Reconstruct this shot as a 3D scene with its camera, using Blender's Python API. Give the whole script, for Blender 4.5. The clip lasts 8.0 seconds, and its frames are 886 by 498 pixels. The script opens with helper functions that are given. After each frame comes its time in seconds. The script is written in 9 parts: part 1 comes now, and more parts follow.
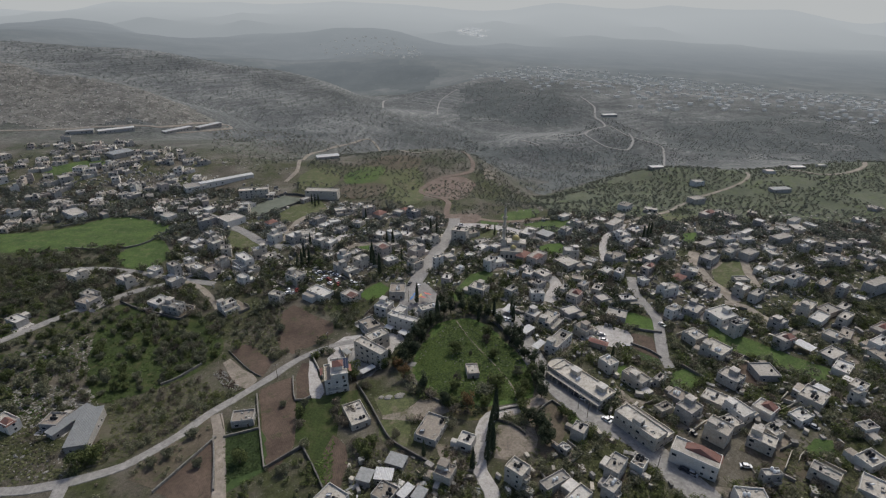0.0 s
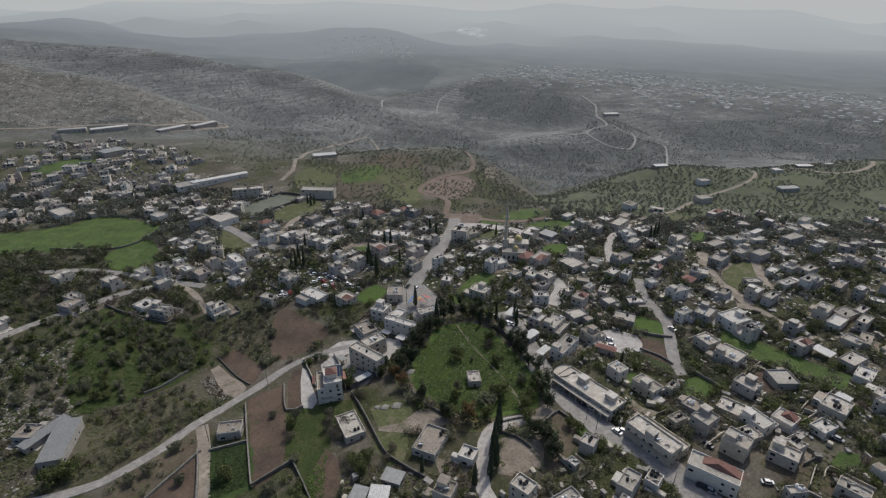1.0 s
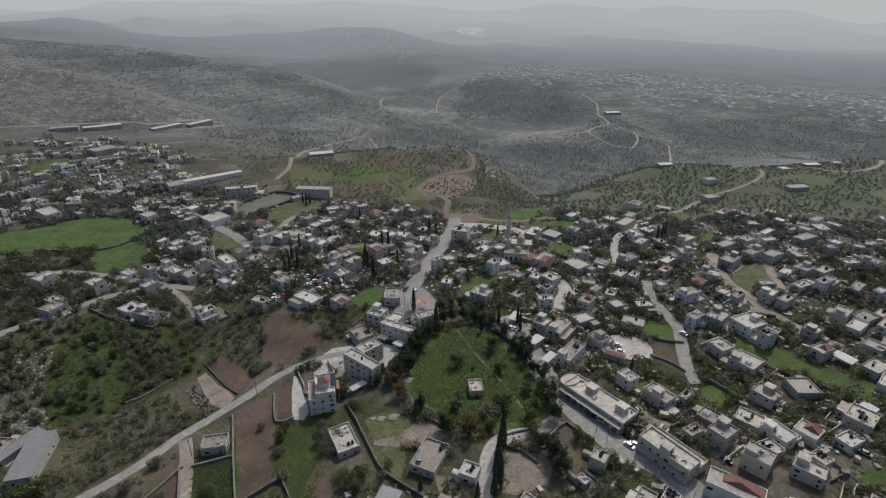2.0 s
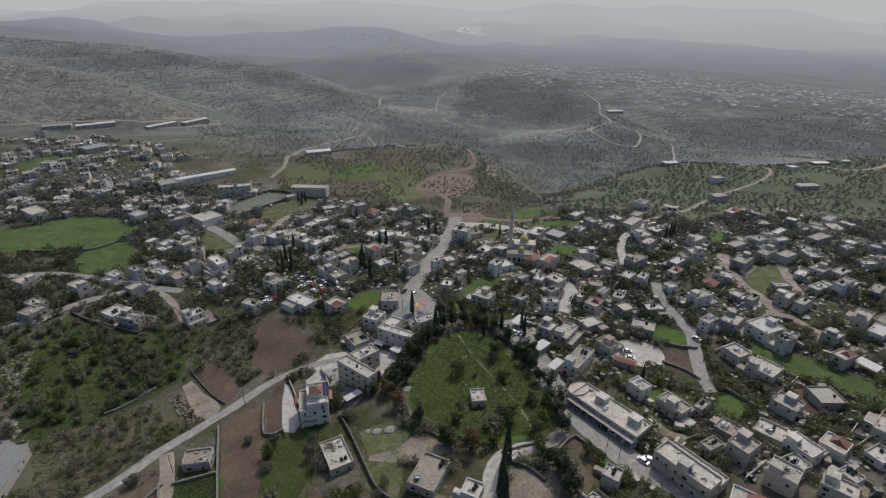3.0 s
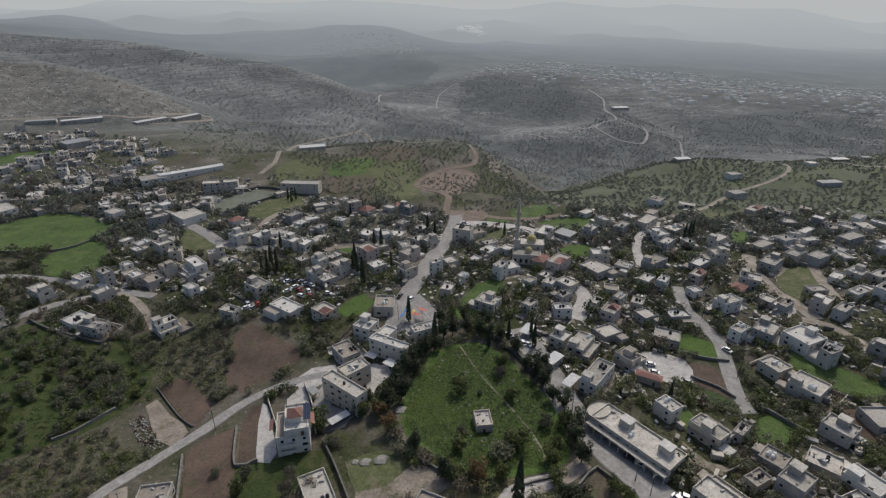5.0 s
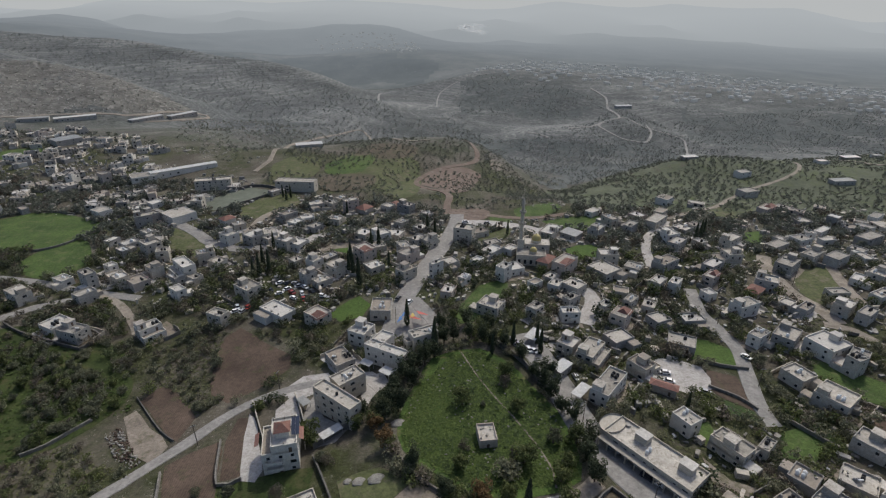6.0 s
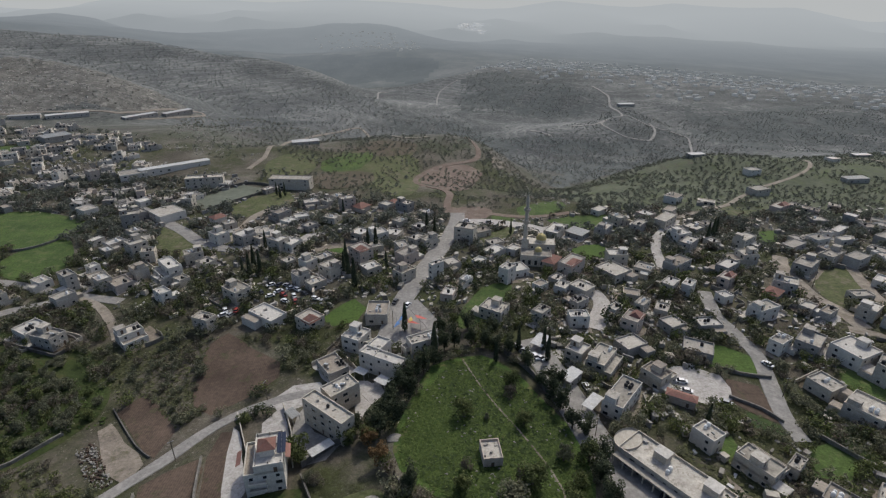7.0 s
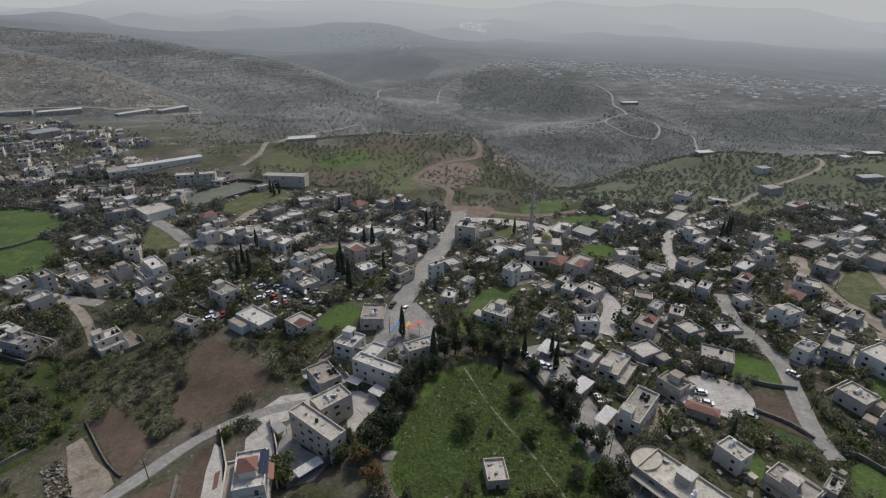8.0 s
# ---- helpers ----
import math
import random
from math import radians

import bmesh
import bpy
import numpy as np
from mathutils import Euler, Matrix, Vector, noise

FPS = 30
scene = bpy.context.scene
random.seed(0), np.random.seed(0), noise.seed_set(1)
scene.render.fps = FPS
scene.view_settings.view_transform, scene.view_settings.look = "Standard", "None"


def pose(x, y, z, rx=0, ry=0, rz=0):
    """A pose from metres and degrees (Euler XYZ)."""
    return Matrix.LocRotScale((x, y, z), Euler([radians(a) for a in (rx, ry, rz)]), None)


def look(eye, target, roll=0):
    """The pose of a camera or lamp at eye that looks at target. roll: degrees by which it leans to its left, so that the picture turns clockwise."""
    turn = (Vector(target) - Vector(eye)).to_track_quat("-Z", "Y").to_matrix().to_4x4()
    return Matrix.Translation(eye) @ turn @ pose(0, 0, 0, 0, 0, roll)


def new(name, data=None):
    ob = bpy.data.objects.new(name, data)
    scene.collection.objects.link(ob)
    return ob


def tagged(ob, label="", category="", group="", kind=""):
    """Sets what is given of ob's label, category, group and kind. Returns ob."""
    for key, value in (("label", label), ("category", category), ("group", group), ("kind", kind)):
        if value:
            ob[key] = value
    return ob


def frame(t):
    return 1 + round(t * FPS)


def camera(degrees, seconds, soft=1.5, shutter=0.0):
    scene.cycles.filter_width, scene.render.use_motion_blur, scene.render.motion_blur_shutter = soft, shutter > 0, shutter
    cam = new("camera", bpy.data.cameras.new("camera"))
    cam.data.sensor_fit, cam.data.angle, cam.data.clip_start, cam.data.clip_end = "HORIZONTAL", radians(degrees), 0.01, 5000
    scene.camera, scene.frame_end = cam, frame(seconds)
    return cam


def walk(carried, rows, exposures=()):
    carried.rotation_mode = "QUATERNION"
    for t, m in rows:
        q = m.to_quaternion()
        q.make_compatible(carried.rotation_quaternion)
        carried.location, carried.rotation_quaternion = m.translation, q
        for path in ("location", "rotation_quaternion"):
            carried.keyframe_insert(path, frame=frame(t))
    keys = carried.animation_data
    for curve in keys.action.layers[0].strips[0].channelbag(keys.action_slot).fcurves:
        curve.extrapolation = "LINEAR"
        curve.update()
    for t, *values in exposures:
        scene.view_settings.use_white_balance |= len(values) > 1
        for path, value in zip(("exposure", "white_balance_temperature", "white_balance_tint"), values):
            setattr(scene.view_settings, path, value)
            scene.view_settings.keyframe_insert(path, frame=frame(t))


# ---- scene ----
cam = camera(81.31, 8.0, soft=1.25)
PATH = [
    (0, (-0.659, 4.755, 154.046), (-0.657, 6.563, 153.191), 0.3),
    (0.5, (-0.765, 10.516, 151.416), (-0.762, 12.325, 150.562), 0.3),
    (1, (-0.771, 16.358, 148.595), (-0.767, 18.168, 147.742), 0.3),
    (1.5, (-0.782, 22.272, 145.946), (-0.777, 24.082, 145.094), 0.3),
    (3, (-0.864, 39.948, 137.883), (-0.858, 41.759, 137.033), 0.3),
    (3.5, (-0.755, 45.872, 135.098), (-0.75, 47.683, 134.248), 0.3),
    (4, (-0.677, 51.83, 132.401), (-0.673, 53.641, 131.552), 0.3),
    (4.5, (-0.62, 57.754, 129.566), (-0.615, 59.566, 128.717), 0.3),
    (6, (-0.573, 75.5, 121.082), (-0.57, 77.312, 120.235), 0.3),
    (6.5, (-0.644, 81.584, 118.249), (-0.64, 83.396, 117.402), 0.3),
    (7, (-0.629, 87.508, 115.336), (-0.626, 89.32, 114.49), 0.3),
    (7.5, (-0.614, 93.562, 112.56), (-0.613, 95.374, 111.713), 0.4),
    (8, (-0.538, 99.548, 109.501), (-0.537, 101.361, 108.656), 0.4),
]
walk(cam, [(t, look(eye, target, roll)) for t, eye, target, roll in PATH])

# ---- light ----
world = bpy.data.worlds.new("world")
scene.world = world
world.use_nodes = True
SUN_AZ, SUN_EL = 28.0, 50.0      # degrees to the right of +y, degrees above the horizon
wn = world.node_tree
sky = wn.nodes.new("ShaderNodeTexSky")
sky.sky_type = "NISHITA"
sky.sun_disc = False
sky.sun_elevation = radians(SUN_EL)
sky.sun_rotation = radians(SUN_AZ)
sky.air_density, sky.dust_density, sky.ozone_density = 0.8, 3.0, 1.2
wn.links.new(sky.outputs["Color"], wn.nodes["Background"].inputs["Color"])
wn.nodes["Background"].inputs["Strength"].default_value = 0.13
sun = new("sun", bpy.data.lights.new("sun", "SUN"))
sun.data.energy, sun.data.angle, sun.data.color = 2.05, radians(1.2), (1.0, 0.96, 0.87)
sd = Vector((math.sin(radians(SUN_AZ)) * math.cos(radians(SUN_EL)), math.cos(radians(SUN_AZ)) * math.cos(radians(SUN_EL)), math.sin(radians(SUN_EL))))
sun.matrix_world = look(sd * 800, (0, 0, 0))
scene.view_settings.exposure = 0.12

# ---- terrain ----
def smooth(a, b, v):
    t = min(1.0, max(0.0, (v - a) / (b - a)))
    return t * t * (3 - 2 * t)


def bell(x, y, cx, cy, sx, sy, a):
    e = ((x - cx) / sx) ** 2 + ((y - cy) / sy) ** 2
    return a * math.exp(-e) if e < 12 else 0.0


def village_height(x, y):
    """The gentle lie of the village itself."""
    z = bell(x, y, -95, 230, 70, 70, -6.0) + bell(x, y, 10, 170, 60, 55, 2.5) + bell(x, y, 105, 220, 60, 55, -4.0)
    z += bell(x, y, -15, 290, 50, 60, 2.0) + bell(x, y, -140, 400, 90, 90, 3.0)
    return z - 12 * smooth(80, 400, x) * smooth(230, 560, y)


# Ridge, slope and valley lines of the hills beyond the village: x, y, z.
HILL_RIM = [(-172, 515, 6), (-139, 532, 5), (-110, 560, 2), (-75, 590, 0), (-27, 612, 0), (24, 622, -4), (46, 592, -9), (60, 552, -13)]
HILL_BODY = [(-106, 470, 4), (-60, 500, 0), (-22, 470, -6), (5, 505, -8), (32, 557, -11), (48, 500, -12), (20, 445, -4)]
HILL_BACK = [(-190, 600, -14), (-120, 690, -30), (-40, 720, -45), (50, 690, -48)]
STREAM = [(92, 440, -10), (86, 480, -25), (96, 560, -46), (128, 600, -53), (143, 637, -56), (120, 720, -62), (70, 900, -65), (17, 1076, -63), (-10, 1178, -58), (-110, 1290, -62), (-150, 1420, -71), (-300, 1540, -71), (-520, 1640, -58)]
EAST_HILL = [(170, 455, -5), (222, 498, -5), (237, 562, -6), (331, 547, -8), (409, 588, -14), (490, 620, -17), (640, 640, -24)]
EAST_SIDE = [(130, 470, -13), (150, 520, -20), (182, 560, -24), (250, 455, -9), (322, 476, -7), (430, 500, -10), (560, 540, -16)]
EAST_BACK = [(180, 640, -50), (260, 650, -46), (350, 670, -50), (450, 720, -55), (560, 750, -58)]
SPUR = [(217, 1227, -23), (287, 1116, -22), (296, 1053, -31), (310, 993, -37), (318, 930, -43), (317, 864, -49), (300, 800, -56)]
SPUR_TOE = [(240, 905, -43), (180, 870, -45), (133, 840, -47), (146, 806, -52), (226, 798, -53), (190, 740, -61)]
DARK_HILL_TOP = [(217, 1227, -22), (160, 1380, -15), (120, 1397, -13), (60, 1450, -36), (-32, 1331, -37)]
DARK_HILL_FOOT = [(71, 1060, -66), (146, 1045, -66), (230, 990, -60)]
DRAW_EAST = [(282, 750, -60), (370, 830, -66), (452, 842, -70), (540, 830, -74), (650, 830, -77), (820, 860, -76), (980, 900, -78)]
SCARP_TOP = [(389, 965, -50), (446, 1057, -40), (534, 1020, -47), (620, 1060, -43), (688, 1085, -43), (740, 974, -49), (860, 1000, -52), (1020, 1040, -54)]
PLATEAU = [(580, 1236, -33), (740, 1329, -50), (860, 1219, -43), (1050, 1300, -60), (476, 1600, -40), (476, 2200, -47), (806, 2016, -56), (1040, 2000, -69), (1355, 1700, -87), (1500, 2000, -88), (1100, 1500, -72)]
SHEDS_FOOT = [(-560, 660, 4), (-488, 697, -3), (-426, 720, -5), (-383, 745, -13), (-300, 700, -14), (-243, 725, -21), (-192, 730, -19)]
WEST_PLAIN = [(-560, 560, 8), (-440, 600, 6), (-333, 534, 8), (-281, 650, 0), (-230, 560, 5)]
PALE_CREST = [(-900, 960, 84), (-700, 880, 62), (-600, 875, 49), (-500, 855, 33), (-420, 825, 15), (-345, 800, -17), (-290, 785, -26)]
PALE_FACE = [(-558, 845, 23), (-620, 780, 34), (-500, 770, 17), (-428, 762, 8), (-700, 740, 30)]
WEST_DRAW = [(-820, 1060, 32), (-560, 990, -2), (-430, 960, -18), (-320, 900, -33), (-220, 860, -37)]
WEST_CREST = [(-1500, 1300, 95), (-1250, 1290, 88), (-996, 1310, 69), (-949, 1316, 64), (-814, 1400, 53), (-658, 1385, 36), (-567, 1370, 21), (-470, 1350, 16), (-356, 1320, 0), (-287, 1280, -13), (-243, 1230, -28), (-185, 1200, -48)]
WEST_FACE = [(-848, 1200, 44), (-634, 1200, 13), (-458, 1200, 1), (-386, 1059, -19), (-558, 1060, 0), (-366, 1200, -18)]
KNOLL = [(-253, 801, -27), (-216, 950, -34), (-241, 1069, -35), (-150, 1040, -36), (-127, 875, -33), (-60, 940, -45), (-60, 1060, -52)]
FAR_SCARP = [(-175, 1810, -12), (-41, 1700, -24), (-330, 1850, -22), (-480, 1950, -28), (60, 1750, -22)]
FAR_WEST = [(-1530, 2000, 66), (-1400, 2050, 50), (-1180, 2100, 12), (-900, 2250, -25), (-645, 1881, -14), (-1100, 1700, -10), (-1700, 1700, 50)]
FAR_BAND = [(-640, 2350, -62), (-300, 2350, -32), (100, 2350, -30), (-193, 2300, -14), (346, 3000, -29), (823, 2600, -56)]
LANDLINES = [HILL_RIM, HILL_BODY, HILL_BACK, STREAM, EAST_HILL, EAST_SIDE, EAST_BACK, SPUR, SPUR_TOE, DARK_HILL_TOP, DARK_HILL_FOOT, DRAW_EAST, SCARP_TOP, PLATEAU, SHEDS_FOOT, WEST_PLAIN, PALE_CREST, PALE_FACE, WEST_DRAW, WEST_CREST, WEST_FACE, KNOLL, FAR_SCARP, FAR_WEST, FAR_BAND]
# Far ridges as crests: bearing (x over distance) and rise (z over distance), each at one distance.
FAR_CRESTS = {
    2900: [(-0.83, -0.0452), (-0.739, -0.0287), (-0.681, -0.0187), (-0.612, -0.0214), (-0.548, -0.0434), (-0.414, -0.0541), (-0.357, -0.0401), (-0.266, -0.0382), (-0.195, -0.029), (-0.134, -0.029), (-0.08, -0.0354), (-0.024, -0.0531), (0.118, -0.0588)],
    3500: [(-0.533, -0.015), (-0.364, -0.0196), (0.016, -0.0352), (0.264, -0.0417), (0.391, -0.0483), (0.525, -0.0558), (0.801, -0.0653)],
    4150: [(-0.73, -0.0078), (-0.362, -0.0078), (0.096, -0.0187), (0.388, -0.0278), (0.792, -0.0399)],
    4800: [(-0.878, -0.0002), (-0.778, 0.0007), (-0.577, 0.0088), (-0.38, 0.007), (-0.199, 0.0079), (-0.061, 0.0034), (0.2, 0.0074), (0.402, 0.0042), (0.614, 0.0031), (0.783, 0.0012), (0.916, -0.0007)],
}


def land_samples():
    out = []
    for line in LANDLINES:
        for a, b in zip(line, line[1:]):
            d = math.dist(a[:2], b[:2])
            n = max(1, round(d / 60)) if d < 260 else 1
            out += [tuple(p + (q - p) * k / n for p, q in zip(a, b)) for k in range(n)]
        out.append(line[-1])
    for far, crest in FAR_CRESTS.items():
        out += [(u * far, 58 + far, 130 + k * far) for u, k in crest]
        if far < 4800:
            out += [(u * (far + 330), 388 + far, 75 + k * far) for u, k in crest]
    for x in range(-700, 760, 90):
        out += [(x, y, village_height(x, y)) for y in (330, 395)]
    return np.array(out, float)


# A smooth surface stretched over those lines, kept on a grid.
GRID_X, GRID_Y, GRID_STEP = -5200.0, 340.0, 20.0


def land_grid():
    s = land_samples()
    soften = 30.0
    r = np.sqrt((s[:, None, 0] - s[None, :, 0]) ** 2 + (s[:, None, 1] - s[None, :, 1]) ** 2 + soften ** 2)
    n = len(s)
    a = np.zeros((n + 1, n + 1))
    a[:n, :n], a[n, :n], a[:n, n] = r, 1.0, 1.0
    a[:n, :n] -= 6.0 * np.eye(n)
    w = np.linalg.solve(a, np.append(s[:, 2], 0.0))
    xs, ys = np.arange(GRID_X, -GRID_X + 1, GRID_STEP), np.arange(GRID_Y, 5060, GRID_STEP)
    z = np.full((len(ys), len(xs)), w[n])
    for (px, py, _), k in zip(s, w):
        z += k * np.sqrt((xs[None, :] - px) ** 2 + (ys[:, None] - py) ** 2 + soften ** 2)
    return z


LAND = land_grid()


def height(x, y):
    """The village plateau, the gorge behind it, the hills to both sides and the hazy ranges beyond."""
    near = village_height(x, y) if y < 470 else 0.0
    k = smooth(380, 470, y)
    if k == 0:
        return near
    u, v = (min(max(x, GRID_X + 1), -GRID_X - 1) - GRID_X) / GRID_STEP, (min(y, 5030.0) - GRID_Y) / GRID_STEP
    i, j = int(u), int(v)
    u, v = u - i, v - j
    u, v = u * u * (3 - 2 * u) * 0.5 + u * 0.5, v * v * (3 - 2 * v) * 0.5 + v * 0.5
    z = float((LAND[j, i] * (1 - u) + LAND[j, i + 1] * u) * (1 - v) + (LAND[j + 1, i] * (1 - u) + LAND[j + 1, i + 1] * u) * v)
    rough = smooth(620, 1000, y)
    if y > 450:
        z += (0.8 + 2.2 * rough) * noise.noise(Vector((x / 130, y / 130, 3.1))) + (0.7 + 0.8 * rough) * noise.noise(Vector((x / 42, y / 42, 7.7)))
    if y > 620:
        # gullies down the slopes
        z += rough * (1 - smooth(1600, 2000, y)) * 5.0 * (0.45 - 2.0 * abs(noise.noise(Vector((x / 150 + 0.3 * math.sin(y / 130), y / 240, 6.4)))))
    if y > 1600:
        k2 = smooth(1600, 2300, y) * (1 - 0.6 * smooth(200, 900, x))
        z += k2 * (7.0 * noise.noise(Vector((x / 330, y / 300, 1.3))) + 6.0 * noise.noise(Vector((x / 130, y / 130, 5.2))))
    return near * (1 - k) + z * k


# ---- materials ----
def material(name, rough=0.9, metal=0.0):
    m = bpy.data.materials.new(name)
    m.use_nodes = True
    b = m.node_tree.nodes["Principled BSDF"]
    b.inputs["Roughness"].default_value = rough
    b.inputs["Metallic"].default_value = metal
    b.inputs["Specular IOR Level"].default_value = 0.25
    return m, m.node_tree, b


def node(nt, kind, **values):
    n = nt.nodes.new(kind)
    for key, value in values.items():
        n.inputs[key].default_value = value
    return n


def coords(nt):
    return nt.nodes.new("ShaderNodeTexCoord").outputs["Object"]


def noise_of(nt, src, scale, detail=4.0, rough=0.6):
    n = node(nt, "ShaderNodeTexNoise", Scale=scale, Detail=detail, Roughness=rough)
    nt.links.new(src, n.inputs["Vector"])
    return n.outputs["Fac"]


def ramp(nt, src, stops):
    r = nt.nodes.new("ShaderNodeValToRGB")
    e = r.color_ramp.elements
    while len(e) < len(stops):
        e.new(0.5)
    for el, (p, c) in zip(e, stops):
        el.position, el.color = p, (*c, 1) if len(c) == 3 else c
    nt.links.new(src, r.inputs["Fac"])
    return r.outputs["Color"]


def mix(nt, fac, a, b, mode="MIX"):
    n = nt.nodes.new("ShaderNodeMix")
    n.data_type, n.blend_type = "RGBA", mode
    for sock, v in ((n.inputs[0], fac), (n.inputs[6], a), (n.inputs[7], b)):
        if isinstance(v, bpy.types.NodeSocket):
            nt.links.new(v, sock)
        elif isinstance(v, tuple):
            sock.default_value = (*v, 1)
        else:
            sock.default_value = v
    return n.outputs[2]


def bump(nt, b, src, strength, distance):
    n = node(nt, "ShaderNodeBump", Strength=strength, Distance=distance)
    nt.links.new(src, n.inputs["Height"])
    nt.links.new(n.outputs["Normal"], b.inputs["Normal"])


def random_of(nt):
    return nt.nodes.new("ShaderNodeObjectInfo").outputs["Random"]


def grain_material(name, dark, light, scale, rough=0.9, spread=0.25, fine=6.0, relief=0.05, per_object=0.0, stain=None, island=0.0, contrast=0.55):
    """Two scales of noise between two colours, a fine bump, an optional stain colour and a shift from object to object."""
    m, nt, b = material(name, rough)
    co = coords(nt)
    big = noise_of(nt, co, scale, 5)
    col = ramp(nt, big, [(0.5 - spread, dark), (0.5 + spread, light)])
    small = noise_of(nt, co, scale * fine, 6, 0.7)
    col = mix(nt, contrast, col, ramp(nt, small, [(0.28, (0.45, 0.45, 0.45)), (0.72, (1.5, 1.5, 1.5))]), "MULTIPLY")
    if stain:
        s = ramp(nt, noise_of(nt, co, scale * 2.3, 5, 0.75), [(0.52, (0, 0, 0)), (0.66, (1, 1, 1))])
        col = mix(nt, s, col, stain)
    if per_object:
        k = ramp(nt, random_of(nt), [(0, (1 - per_object,) * 3), (1, (1 + per_object,) * 3)])
        col = mix(nt, 1.0, col, k, "MULTIPLY")
        if island:
            g = nt.nodes.new("ShaderNodeNewGeometry")
            col = mix(nt, 1.0, col, ramp(nt, g.outputs["Random Per Island"], [(0, (1 - island,) * 3), (1, (1 + island,) * 3)]), "MULTIPLY")
    nt.links.new(col, b.inputs["Base Color"])
    bump(nt, b, small, 0.5, relief)
    return m


def block_material(name, c1, c2, mortar, width, row, per_object=0.12):
    """Walls of coursed limestone blocks with weather stains."""
    m, nt, b = material(name, 0.9)
    co = coords(nt)
    rot = nt.nodes.new("ShaderNodeVectorMath")
    rot.operation = "MULTIPLY_ADD"
    sep = nt.nodes.new("ShaderNodeSeparateXYZ")
    nt.links.new(co, sep.inputs[0])
    add = nt.nodes.new("ShaderNodeMath")
    nt.links.new(sep.outputs[0], add.inputs[0])
    nt.links.new(sep.outputs[1], add.inputs[1])
    com = nt.nodes.new("ShaderNodeCombineXYZ")
    nt.links.new(add.outputs[0], com.inputs[0])
    nt.links.new(sep.outputs[2], com.inputs[1])
    br = node(nt, "ShaderNodeTexBrick", Scale=1.0)
    br.inputs["Color1"].default_value, br.inputs["Color2"].default_value, br.inputs["Mortar"].default_value = (*c1, 1), (*c2, 1), (*mortar, 1)
    br.inputs["Brick Width"].default_value, br.inputs["Row Height"].default_value, br.inputs["Mortar Size"].default_value = width, row, 0.02
    nt.links.new(com.outputs[0], br.inputs["Vector"])
    col = mix(nt, 0.5, br.outputs["Color"], ramp(nt, noise_of(nt, co, 0.9, 5, 0.7), [(0.3, (0.6, 0.58, 0.55)), (0.7, (1.25, 1.25, 1.25))]), "MULTIPLY")
    k = ramp(nt, random_of(nt), [(0, (1 - per_object,) * 3), (1, (1 + per_object, 1 + per_object * 0.9, 1 + per_object * 0.7))])
    nt.links.new(mix(nt, 1.0, col, k, "MULTIPLY"), b.inputs["Base Color"])
    bump(nt, b, br.outputs["Fac"], 0.3, 0.02)
    nt.nodes.remove(rot)
    return m


def leaf_material(name, dark, light):
    """Leaves that let some light through."""
    m, nt, b = material(name, 0.75)
    g = nt.nodes.new("ShaderNodeNewGeometry")
    col = ramp(nt, g.outputs["Random Per Island"], [(0.0, dark), (1.0, light)])
    k = ramp(nt, random_of(nt), [(0, (0.75, 0.77, 0.75)), (1, (1.3, 1.25, 1.2))])
    col = mix(nt, 1.0, col, k, "MULTIPLY")
    nt.links.new(col, b.inputs["Base Color"])
    tr = nt.nodes.new("ShaderNodeBsdfTranslucent")
    nt.links.new(col, tr.inputs["Color"])
    mx = node(nt, "ShaderNodeMixShader", Fac=0.35)
    nt.links.new(b.outputs[0], mx.inputs[1])
    nt.links.new(tr.outputs[0], mx.inputs[2])
    nt.links.new(mx.outputs[0], nt.nodes["Material Output"].inputs["Surface"])
    return m


def smoke_material():
    m, nt, b = material("thin_smoke", 1.0)
    tr = nt.nodes.new("ShaderNodeBsdfTranslucent")
    tr.inputs["Color"].default_value = (0.95, 0.95, 0.95, 1)
    clear_air = nt.nodes.new("ShaderNodeBsdfTransparent")
    mx = node(nt, "ShaderNodeMixShader", Fac=0.04)
    nt.links.new(clear_air.outputs[0], mx.inputs[1])
    nt.links.new(tr.outputs[0], mx.inputs[2])
    nt.links.new(mx.outputs[0], nt.nodes["Material Output"].inputs["Surface"])
    return m


